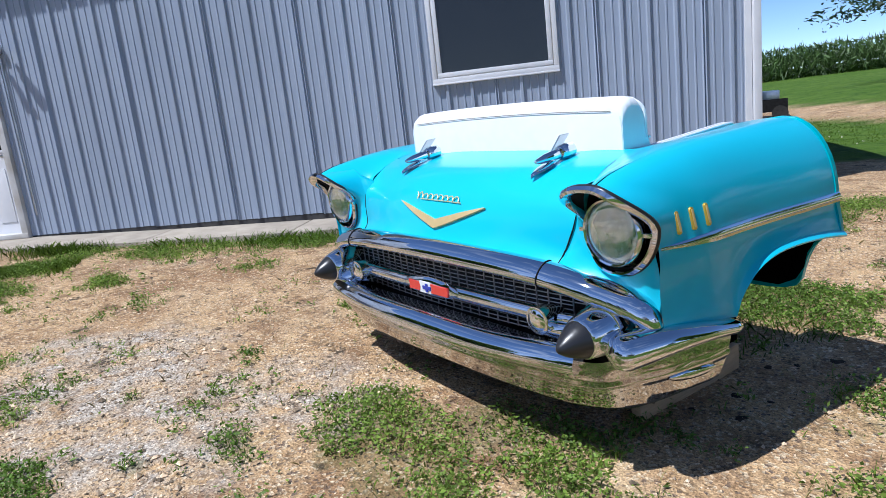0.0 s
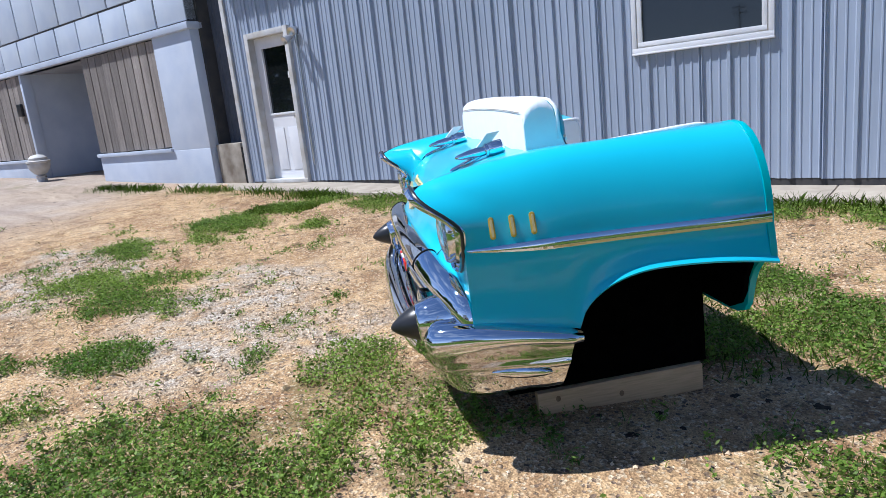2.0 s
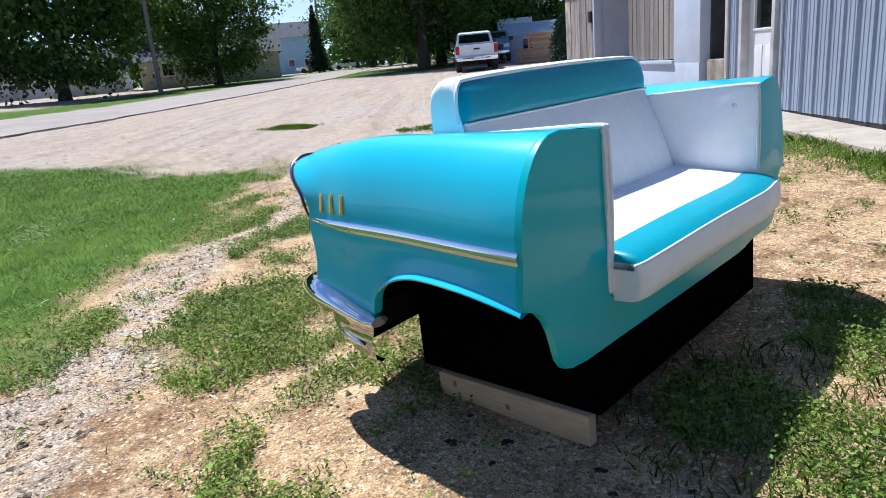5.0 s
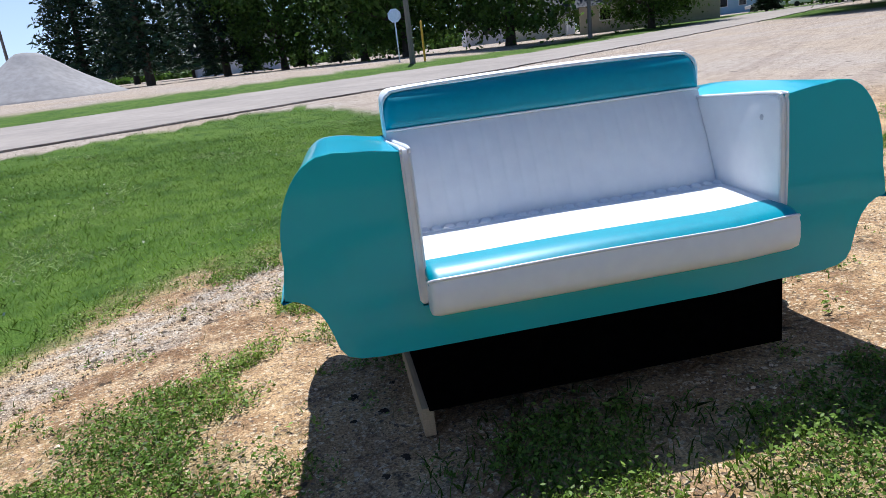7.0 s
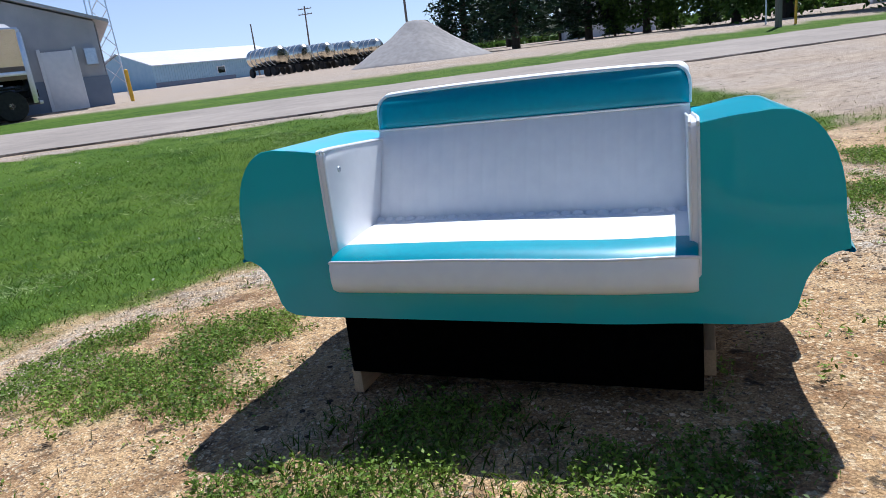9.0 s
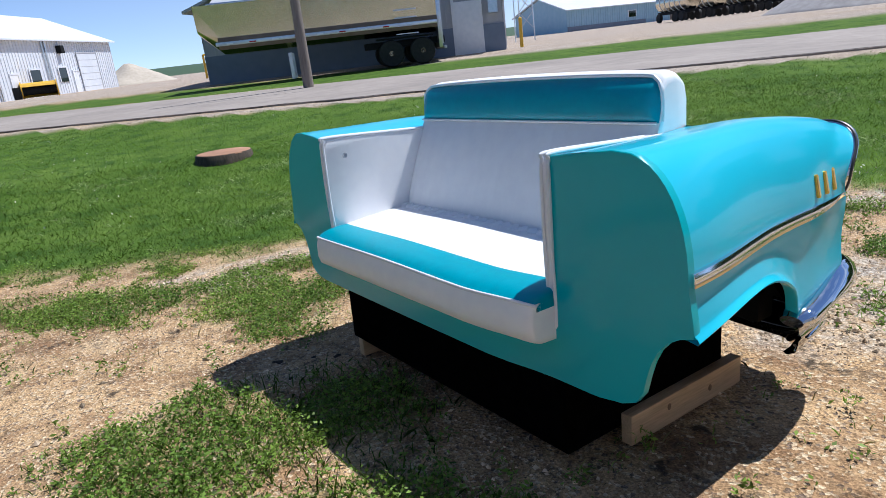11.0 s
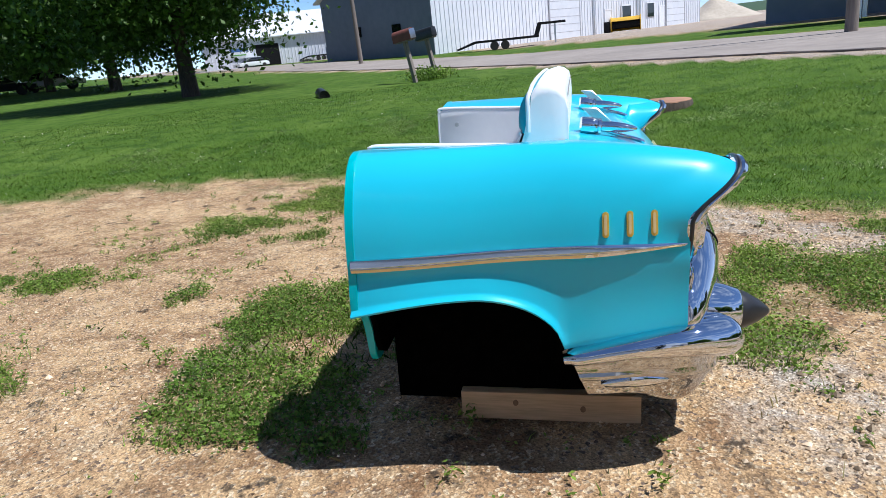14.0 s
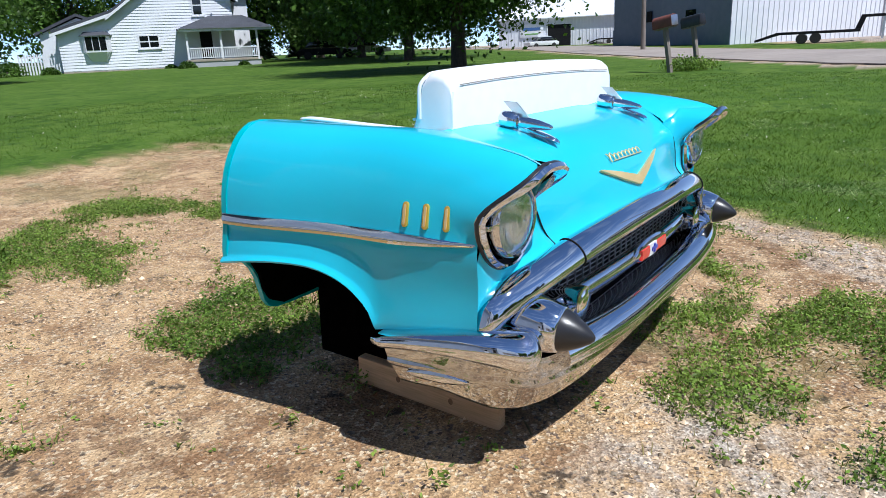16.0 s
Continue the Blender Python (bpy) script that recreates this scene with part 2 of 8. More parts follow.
def spline(pts, n):
    """Smooth points through pts (Catmull-Rom)."""
    P = [Vector(p) for p in pts]
    P = [P[0] * 2 - P[1]] + P + [P[-1] * 2 - P[-2]]
    out = []
    m = len(P) - 3
    for k in range(n + 1):
        u = k / n * m
        i = min(int(u), m - 1)
        t = u - i
        a, b, c, d = P[i:i + 4]
        out.append(0.5 * ((2 * b) + (c - a) * t + (2 * a - 5 * b + 4 * c - d) * t * t + (3 * b - a - 3 * c + d) * t ** 3))
    return out


def sweep(bm, path, radii, n=10, up=(0, 0, 1), loop=False, mi=0):
    """A tube of oval section (across, up) along a path."""
    rows = []
    N = len(path)
    for i, p in enumerate(path):
        p = Vector(p)
        a = Vector(path[(i - 1) % N if loop else max(i - 1, 0)])
        b = Vector(path[(i + 1) % N if loop else min(i + 1, N - 1)])
        t = (b - a).normalized()
        side = t.cross(Vector(up)).normalized()
        u2 = side.cross(t).normalized()
        ra, rb = radii(i / max(N - 1, 1)) if callable(radii) else radii
        rows.append([p + side * ra * math.cos(2 * math.pi * k / n) + u2 * rb * math.sin(2 * math.pi * k / n) for k in range(n)])
    if loop:
        rows.append(rows[0])
        return rings(bm, rows, caps=False, mi=mi)
    return rings(bm, rows, mi=mi)


def smooth01(a, b, x):
    t = min(max((x - a) / (b - a), 0.0), 1.0)
    return t * t * (3 - 2 * t)


def table(x, pts):
    """Piecewise linear."""
    if x <= pts[0][0]:
        return pts[0][1]
    for (a, u), (b, v) in zip(pts, pts[1:]):
        if x <= b:
            return u + (v - u) * (x - a) / (b - a)
    return pts[-1][1]


# ---- lie of the land ----
ROAD_N = Vector((0.63, -0.777))      # across the road, away from the sofa
ROAD_T = Vector((0.777, 0.63))
RISE_C = ((4.5, 0.0), (8.5, 0.30), (10.2, 0.41), (17, 0.52), (23, 0.62), (28, 0.85), (38, 0.90), (60, 1.0), (120, 1.6), (400, 4.0), (900, 9.0))
RISE_T = ((4.5, 0.0), (9, 0.22), (15, 0.42), (26, 0.52), (40, 0.72), (60, 1.15), (120, 1.6), (400, 3.6), (900, 8.0))


WALK_FALL = ((-9, 0.03), (-6, 0.01), (-4, -0.02), (-2, -0.05), (-0.5, -0.02), (1, 0.02), (4, 0.0))


def land(x, y):
    c = ROAD_N.x * x + ROAD_N.y * y
    t = abs(ROAD_T.x * x + ROAD_T.y * y)
    r = math.hypot(x, y)
    w = -(x - y) / 1.41421
    wall = smooth01(2.0, 3.2, w) * table((x + y) / 1.414, WALK_FALL)
    a, b = table(c, RISE_C), table(t, RISE_T)
    return 0.045 - 0.035 * x * (1 - smooth01(4, 10, r)) + max(a, b) + wall


def plain(x, y):
    return (x, y, land(x, y))


# ---- ground ----
LAWN_EDGE = ((-40, 16), (-8, 14.5), (-3.0, 6.1), (0.7, 7.0), (3.0, 7.2), (4.2, 5.2), (4.5, 3.6), (4.2, 2.0), (3.4, 0.9), (2.85, 0.2), (2.35, -0.8), (1.9, -1.4), (1.25, -2.05), (0.3, -2.75), (-0.6, -3.4), (-1.4, -4.4), (-2.1, -4.9), (-1.5, -6.5), (-1.3, -8.4), (0.5, -10.5))
# weed patches: x, y, half length, half width, turn in degrees, how dense
WEEDS_FRONT = ((0.07, -0.46, .42, .24, -12, 1.25), (0.62, -1.14, .48, .44, 20, 1.3), (0.92, -0.72, .42, .20, -4, 1.1), (-0.26, -0.83, .18, .12, 0, .85),
               (-0.41, -1.16, .08, .07, 0, .8), (-0.50, -1.58, .26, .17, 20, .8), (-0.97, -1.06, .07, .07, 0, .6), (-1.18, -1.46, .13, .08, 0, .7),
               (0.30, -0.07, .28, .14, 0, .55), (0.70, -0.20, .22, .15, 0, .6), (1.03, -0.20, .22, .14, 0, .6), (1.35, -0.03, .28, .16, 30, .65))
WEEDS_LOT = ((-2.10, -1.98, .55, .40, 55, .85), (-1.60, -1.90, .55, .33, 70, .8), (-0.60, -2.37, .30, .22, 45, .8), (-0.59, -2.97, .32, .22, 50, .8),
             (0.06, -2.30, .25, .2, 50, .8), (-1.82, -3.02, .38, .26, 60, .75), (-3.0, -2.19, .6, .33, 30, .75), (0.06, -1.77, .3, .14, 80, .7),
             (-4.4, -1.08, .45, .25, 0, .85), (-3.36, -0.71, .28, .15, 0, .7), (-3.8, -1.53, .62, .42, 10, .85), (-1.15, -3.9, .3, .2, 40, .6))
WEEDS_SIDE = ((1.15, 0.65, .28, .17, 70, .8), (1.68, 0.85, .64, .36, 10, 1.2), (1.62, 0.30, .44, .30, 0, 1.1), (2.4, 0.38, .38, .13, 0, .8),
              (2.8, 1.85, .95, .42, 40, .9), (2.02, 2.25, .16, .1, 0, .7), (1.64, -1.01, .14, .2, 0, .7), (3.1, 2.3, .7, .5, 40, .8))
WEEDS_BACK = ((-0.47, 1.52, .37, .33, 20, 1.25), (0.43, 1.60, .36, .30, 10, 1.1), (0.15, 1.02, .32, .16, 0, .9), (-0.26, 1.30, .14, .1, 0, .8),
              (-0.83, 1.09, .08, .16, 0, .6), (0.65, 2.47, .16, .12, 0, .8), (-0.5, 2.63, .16, .12, 0, .8), (1.08, 3.6, .32, .25, 60, .85),
              (0.82, 4.42, .4, .36, 45, .85), (-0.45, 3.40, .38, .62, 10, .95), (2.45, 3.15, .42, .40, 0, .8), (0.82, 5.9, .7, .45, -60, .85),
              (-0.92, 3.15, .22, .25, 45, .8))
BARE = ((1.5, -0.72, .30, .2), (1.32, -1.35, .2, .5), (0.1, -2.65, .3, .14), (2.45, -0.2, .2, .3), (0.75, 0.55, .25, .5), (1.3, 1.7, .5, .3))
GREY = ((-1.1, -1.1, 1.2, .7), (-0.5, -0.5, .5, .3), (-0.45, -0.45, .5, .4), (1.35, -1.2, .3, .45), (-0.2, -2.5, .7, .35), (2.35, 0.8, .3, .25), (1.95, -0.6, .4, .3), (-2.6, -2.6, 1.2, .8))

TRACK = ((2.80, 1.2), (2.62, 0.5), (2.46, -0.1), (2.15, -0.70), (1.62, -0.95), (1.20, -1.38), (0.78, -1.80), (0.35, -2.42), (-0.1, -2.60), (-0.70, -2.75), (-1.4, -3.3))


def track(x, y):
    """Distance to the worn strip of gravel beside the lawn."""
    best = 9.0
    for (ax, ay), (bx, by) in zip(TRACK, TRACK[1:]):
        ux, uy = bx - ax, by - ay
        k = min(max(((x - ax) * ux + (y - ay) * uy) / (ux * ux + uy * uy), 0), 1)
        best = min(best, math.hypot(x - ax - k * ux, y - ay - k * uy))
    return best


def side_of_lawn(x, y):
    """Positive inside the lawn, metres."""
    best, sgn = 1e9, 1
    for (ax, ay), (bx, by) in zip(LAWN_EDGE, LAWN_EDGE[1:]):
        dx, dy = bx - ax, by - ay
        k = min(max(((x - ax) * dx + (y - ay) * dy) / (dx * dx + dy * dy), 0), 1)
        d = math.hypot(x - ax - k * dx, y - ay - k * dy)
        if d < best:
            best = d
            sgn = 1 if dx * (y - ay) - dy * (x - ax) > 0 else -1
    return best * sgn


def blot(x, y, q):
    v = 0.0
    for px, py, rx, ry in q:
        d = ((x - px) / rx) ** 2 + ((y - py) / ry) ** 2
        if d < 4:
            v = max(v, 1.22 - d)
    return v


def weediness(x, y):
    """1 and over in the heart of a patch, 0 well outside."""
    v = 0.0
    for q in (WEEDS_FRONT, WEEDS_LOT, WEEDS_SIDE, WEEDS_BACK):
        for px, py, rx, ry, turn, dense in q:
            if abs(x - px) < 1.6 and abs(y - py) < 1.6:
                c, s_ = math.cos(radians(turn)), math.sin(radians(turn))
                u, w = (x - px) * c + (y - py) * s_, (y - py) * c - (x - px) * s_
                v = max(v, dense * (1.55 - 0.95 * math.hypot(u / rx, w / ry)))
    return v


def cover(x, y):
    """How much green, 0 to 1, and how much lawn, grey stone and shoulder."""
    c = ROAD_N.x * x + ROAD_N.y * y
    n = noise.noise(Vector((x * 0.9, y * 0.9, 0))) * 0.5 + noise.noise(Vector((x * 3.1, y * 3.1, 5))) * 0.40 + (noise.noise(Vector((x * 7.3, y * 7.3, 8))) * 0.30 if abs(x) < 8 and abs(y) < 8 else 0)
    s = side_of_lawn(x, y) + n * 0.7
    lawn = smooth01(-0.25, 0.35, s)
    if 9.6 + 0.35 * n < c < 17.2:
        lawn = 0.0
    lane = abs(0.57 * (x + 5.4) + 0.82 * (y - 15.2) + 0.5 * n)
    lawn *= 1 - (1 - smooth01(1.0, 1.7, lane)) * smooth01(-0.5, -2.0, x)
    if c > 17.2:
        lawn = smooth01(17.2, 17.6, c + 0.4 * n) * (1 - smooth01(23.6, 24.6, c + n))
    lawn = max(lawn, smooth01(1.5, 0.8, ((x + 30.5) / 6.5) ** 2 + ((y + 34.0) / 5.0) ** 2))
    w = (-(x - y)) / 1.41421
    strip = smooth01(0.35, 0.0, abs(w - 3.0 - 0.1 * n) - 0.12) * smooth01(-0.25, 0.25, n + 0.12)
    p = smooth01(0.05, 1.15, weediness(x, y) + n * 1.05 - 1.2 * max(blot(x, y, BARE), 0))
    sparse = smooth01(0.10, 0.65, n) * 0.6
    band = smooth01(-1.3, 0.0, s) * smooth01(-0.15, 0.35, n + 0.05) * 0.8 if abs(x) < 9 and abs(y) < 9 else 0
    green = max(lawn, p, band, strip * 0.9, sparse * smooth01(8.0, 5.0, math.hypot(x, y)))
    grey = smooth01(0.1, 0.9, blot(x, y, GREY) + n * 0.9)
    if abs(x) < 4 and abs(y) < 4.5:
        worn = smooth01(0.27, 0.10, track(x, y) + n * 0.34)
        lawn *= 1 - worn
        green *= 1 - 0.95 * worn
        grey = max(grey, 0.9 * worn)
    shoulder = smooth01(9.1, 9.7, c + n) * smooth01(10.4, 10.0, c) + smooth01(24.0, 25.0, c + n)
    lot = smooth01(-4.0, -6.5, y + 0.25 * x + n)
    return green, lawn, min(grey, 1.0), min(max(shoulder, lot), 1.0)


def axis_steps():
    v, out = 0.0, [0.0]
    while v < 900:
        v += 0.065 if v < 3.9 else 0.065 + (v - 3.9) * 0.08
        out.append(v)
    return [-a for a in out[:0:-1]] + out


GX = axis_steps()
verts, faces, cov = [], [], []
for yy in GX:
    for xx in GX:
        z = land(xx, yy)
        if math.hypot(xx, yy) < 9:
            z += 0.010 * noise.noise(Vector((xx * 1.7, yy * 1.7, 2))) + 0.006 * noise.noise(Vector((xx * 6, yy * 6, 3)))
        verts.append((xx, yy, z))
        cov.append(cover(xx, yy))
N = len(GX)
for j in range(N - 1):
    for i in range(N - 1):
        a = j * N + i
        faces.append((a, a + 1, a + N + 1, a + N))
gme = bpy.data.meshes.new("ground")
gme.from_pydata(verts, [], faces)
for k, nm in enumerate(("green", "lawn", "grey", "lot")):
    at_ = gme.attributes.new(nm, "FLOAT", "POINT")
    at_.data.foreach_set("value", [q[k] for q in cov])
gme.polygons.foreach_set("use_smooth", [True] * len(faces))
ground = tagged(new("ground", gme), "dry tan dirt and gravel ground with patchy weeds and mown lawn", "ground", kind="structure")


def ground_material():
    m = bpy.data.materials.new("dirt_gravel_grass")
    m.use_nodes = True
    nt = m.node_tree
    n, l = nt.nodes, nt.links
    p = n["Principled BSDF"]
    p.inputs["Roughness"].default_value = 0.95
    p.inputs["Specular IOR Level"].default_value = 0.15
    tc = n.new("ShaderNodeTexCoord")

    def noise_tex(scale, detail=6.0, rough=0.6):
        t = n.new("ShaderNodeTexNoise")
        t.inputs["Scale"].default_value, t.inputs["Detail"].default_value, t.inputs["Roughness"].default_value = scale, detail, rough
        l.new(tc.outputs["Object"], t.inputs["Vector"])
        return t.outputs["Fac"]

    def ramp(src, lo, hi, a=0.0, b=1.0):
        r = n.new("ShaderNodeMapRange")
        for k, v in enumerate((lo, hi, a, b), 1):
            r.inputs[k].default_value = v
        l.new(src, r.inputs[0])
        return r.outputs[0]

    def mix(f, a, b):
        x = n.new("ShaderNodeMix")
        x.data_type = "RGBA"
        for nm, v in (("Factor", f), ("A", a), ("B", b)):
            if isinstance(v, tuple):
                x.inputs[nm].default_value = rgb(v)
            elif isinstance(v, float):
                x.inputs[nm].default_value = v
            else:
                l.new(v, x.inputs[nm])
        return x.outputs["Result"]

    def attr(nm):
        a = n.new("ShaderNodeAttribute")
        a.attribute_name = nm
        return a.outputs["Fac"]

    def math_(op, a, b):
        x = n.new("ShaderNodeMath")
        x.operation = op
        for k, v in enumerate((a, b)):
            if isinstance(v, float):
                x.inputs[k].default_value = v
            else:
                l.new(v, x.inputs[k])
        return x.outputs[0]

    stones = n.new("ShaderNodeTexVoronoi")
    stones.inputs["Scale"].default_value = 85
    l.new(tc.outputs["Object"], stones.inputs["Vector"])
    sv = n.new("ShaderNodeSeparateColor")
    l.new(stones.outputs["Color"], sv.inputs[0])
    dirt = mix(ramp(noise_tex(22), 0.3, 0.7), (0.36, 0.225, 0.11), (0.50, 0.34, 0.185))
    dirt = mix(ramp(noise_tex(1.3, 4), 0.42, 0.66), dirt, (0.50, 0.335, 0.18))
    dirt = mix(ramp(noise_tex(3.4, 6, 0.7), 0.46, 0.66), dirt, (0.25, 0.145, 0.075))
    dirt = mix(ramp(noise_tex(0.9, 7, 0.65), 0.50, 0.62, 0.0, 0.75), dirt, (0.25, 0.142, 0.072))
    dirt = mix(ramp(noise_tex(1.9, 5, 0.6), 0.56, 0.68, 0.0, 0.75), dirt, (0.56, 0.405, 0.235))
    dirt = mix(ramp(sv.outputs[0], 0.74, 0.9), dirt, (0.54, 0.415, 0.27))
    dirt = mix(ramp(sv.outputs[1], 0.88, 0.95), dirt, (0.17, 0.12, 0.085))
    mott = math_("MULTIPLY", ramp(noise_tex(6.5, 7, 0.72), 0.50, 0.60), ramp(noise_tex(0.75, 3), 0.38, 0.58))
    dirt = mix(math_("MULTIPLY", mott, 0.72), dirt, (0.165, 0.088, 0.044))
    greyc = mix(ramp(sv.outputs[2], 0.1, 0.9), (0.26, 0.215, 0.17), (0.54, 0.47, 0.385))
    gf = math_("MULTIPLY", attr("grey"), ramp(noise_tex(7, 5), 0.35, 0.6))
    base = mix(gf, dirt, greyc)
    lotc = mix(ramp(noise_tex(2.2, 7, 0.7), 0.35, 0.68), (0.42, 0.335, 0.255), (0.31, 0.245, 0.19))
    lotc = mix(ramp(noise_tex(0.35, 5), 0.4, 0.62), lotc, (0.37, 0.31, 0.26))
    mp = n.new("ShaderNodeMapping")
    mp.inputs["Rotation"].default_value = (0, 0, -math.atan2(ROAD_T.y, ROAD_T.x))
    l.new(tc.outputs["Object"], mp.inputs[0])
    mp2 = n.new("ShaderNodeMapping")
    mp2.inputs["Scale"].default_value = (0.30, 3.6, 1)
    l.new(mp.outputs[0], mp2.inputs[0])
    tr = n.new("ShaderNodeTexNoise")
    tr.inputs["Scale"].default_value, tr.inputs["Detail"].default_value = 1.0, 7.0
    l.new(mp2.outputs[0], tr.inputs["Vector"])
    lotc = mix(ramp(tr.outputs["Fac"], 0.50, 0.62, 0.0, 0.4), lotc, (0.235, 0.18, 0.15))
    base = mix(attr("lot"), base, lotc)
    crumbs = n.new("ShaderNodeTexVoronoi")
    crumbs.inputs["Scale"].default_value = 190
    l.new(tc.outputs["Object"], crumbs.inputs["Vector"])
    cs = n.new("ShaderNodeSeparateColor")
    l.new(crumbs.outputs["Color"], cs.inputs[0])
    hv = n.new("ShaderNodeHueSaturation")
    l.new(ramp(cs.outputs[0], 0.0, 1.0, 0.68, 1.55), hv.inputs["Value"])
    l.new(base, hv.inputs["Color"])
    base = hv.outputs[0]
    litter = math_("MULTIPLY", ramp(noise_tex(9, 6, 0.7), 0.52, 0.62), ramp(noise_tex(55, 4, 0.7), 0.45, 0.55))
    base = mix(math_("MULTIPLY", litter, 0.75), base, (0.13, 0.085, 0.05))
    spots = math_("MULTIPLY", ramp(noise_tex(5.5, 3), 0.64, 0.69), ramp(noise_tex(40, 3), 0.35, 0.5))
    base = mix(math_("MULTIPLY", spots, 0.85), base, (0.035, 0.028, 0.022))
    soil = mix(ramp(noise_tex(30), 0.3, 0.7), (0.12, 0.13, 0.04), (0.20, 0.18, 0.075))
    lawnc = mix(ramp(noise_tex(26, 8, 0.8), 0.32, 0.68), (0.036, 0.084, 0.009), (0.102, 0.174, 0.022))
    lawnc = mix(ramp(noise_tex(0.6, 5), 0.45, 0.66, 0.0, 0.6), lawnc, (0.130, 0.195, 0.034))
    lawnc = mix(ramp(noise_tex(2.3, 6, 0.65), 0.48, 0.62, 0.0, 0.85), lawnc, (0.034, 0.078, 0.009))
    lawnc = mix(ramp(noise_tex(7.0, 6, 0.7), 0.56, 0.70, 0.0, 0.55), lawnc, (0.185, 0.255, 0.055))
    gfac = ramp(math_("ADD", attr("green"), math_("MULTIPLY", ramp(noise_tex(16, 6), 0.25, 0.75, -0.5, 0.5), 0.9)), 0.45, 0.8)
    base = mix(math_("MULTIPLY", gfac, 0.35), base, soil)
    base = mix(attr("lawn"), base, lawnc)
    l.new(base, p.inputs["Base Color"])
    bp = n.new("ShaderNodeBump")
    bp.inputs["Strength"].default_value, bp.inputs["Distance"].default_value = 0.65, 0.010
    h = math_("ADD", stones.outputs["Distance"], math_("MULTIPLY", noise_tex(120, 4), 0.8))
    h = math_("ADD", h, math_("MULTIPLY", noise_tex(28, 5, 0.65), 0.7))
    l.new(h, bp.inputs["Height"])
    l.new(bp.outputs[0], p.inputs["Normal"])
    return m


gme.materials.append(ground_material())

# ---- the car-front sofa, built in its own frame: x across, y to its back, z up ----
LEAN = Matrix(((0.99997, 0.00012, 0.00776, 0), (0.00012, 0.99956, -0.0297, 0), (-0.00776, 0.0297, 0.99953, 0), (0, 0, 0, 1)))
sofa = thing("car_sofa", "turquoise vintage car front made into a sofa with white vinyl seat", "sofa", LEAN)


def crest(y):
    return 0.957 - 0.053 * ((0.40 - y) / 0.40) ** 2.2 - 0.012 * max(1 - max(y, 0) / 0.07, 0) ** 2 if y < 0.40 else 0.957 - 0.003 * ((y - 0.40) / 0.5)


def flank(y):
    return 0.913 + 0.022 * smooth01(-0.02, 0.25, y) + 0.028 * smooth01(0.35, 0.9, y)


def sill(y):
    if y < 0.31:
        return 0.495 - 0.05 * max(y, 0) / 0.31
    if y < 0.55:
        return 0.445 + 0.147 * math.sqrt(max(1 - ((0.55 - y) / 0.24) ** 2, 0))
    return 0.592 - 0.036 * ((y - 0.55) / 0.34) ** 2


def brow_y(z):
    return -0.116 * smooth01(0.765, 0.895, z)


def fender_skin(sx):
    """Crest, flank and arch of one front fender."""
    bm = bmesh.new()
    rows = []
    M, K = 56, 34
    for i in range(M + 1):
        w = i / M
        yn = 0.900 * w
        zc, xo, zl = crest(yn), flank(yn), sill(yn)
        row = []
        for k in range(K + 1):
            u = k / K
            if u < 0.55:
                th = u / 0.55 * math.pi / 2
                x = 0.795 + (xo - 0.795) * math.sin(th) ** 1.05
                z = 0.665 + (zc - 0.665) * math.cos(th) ** 0.92
            else:
                v = (u - 0.55) / 0.45
                z = 0.665 + (zl - 0.665) * v
                hollow = 0.005 * smooth01(0.6, 0.2, yn) + 0.001
                x = xo - hollow * math.sin(min(v * 1.15, 1) * math.pi) * 0.9
                x += 0.016 * smooth01(0.05, 1.0, v) * smooth01(0.12, 0.55, yn)
                if yn > 0.27:
                    x += 0.014 * smooth01(0.84, 1.0, v) * smooth01(0.27, 0.36, yn)
            if z > 0.72:
                ring_x = 0.803 + 0.112 * math.sqrt(max(1 - (max(z - 0.77, 0) / 0.128) ** 2, 0))
                x += (max(x, ring_x) - x) * smooth01(0.22, 0.0, yn) * smooth01(0.72, 0.77, z)
            y = yn + (1 - w) ** 3 * brow_y(z)
            row.append((sx * x, y, z))
        # rolled lip turned inwards
        x, y, z = row[-1]
        row.append((x - sx * 0.004, y, z - 0.006))
        row.append((x - sx * 0.035, y, z + 0.0))
        rows.append(row)
    return rings(bm, rows, closed=False)


SEAM_Z = ((-0.01, 0.672), (0.008, 0.745), (0.035, 0.815), (0.08, 0.862), (0.15, 0.898), (0.22, 0.920), (0.29, 0.934), (0.36, 0.930), (0.46, 0.926), (0.9, 0.934))


def fender_top(sx):
    """From the crest inwards to the hood seam or the armrest."""
    bm = bmesh.new()
    rows = []
    for i in range(46):
        w = i / 45
        yn = 0.900 * w
        zc = crest(yn)
        zs = min(table(yn, SEAM_Z), zc)
        y0 = yn + (1 - w) ** 3 * -0.112
        row = []
        for k in range(15):
            u = k / 14
            xin = 0.625 - 0.035 * smooth01(0.2, 0.34, yn)
            x = 0.795 + (xin - 0.795) * u
            bend = (1 - math.cos(u * math.pi)) / 2
            z = zc + (zs - zc) * (bend + (u - bend) * 0.8 * smooth01(0.25, 0.5, yn)) + 0.004 * math.sin(u * math.pi)
            yy = y0 + (max(yn, 0.020) - y0) * smooth01(0.0, 1.0, u)
            row.append((sx * x, yy, z))
        rows.append(row)
    return rings(bm, rows, closed=False)


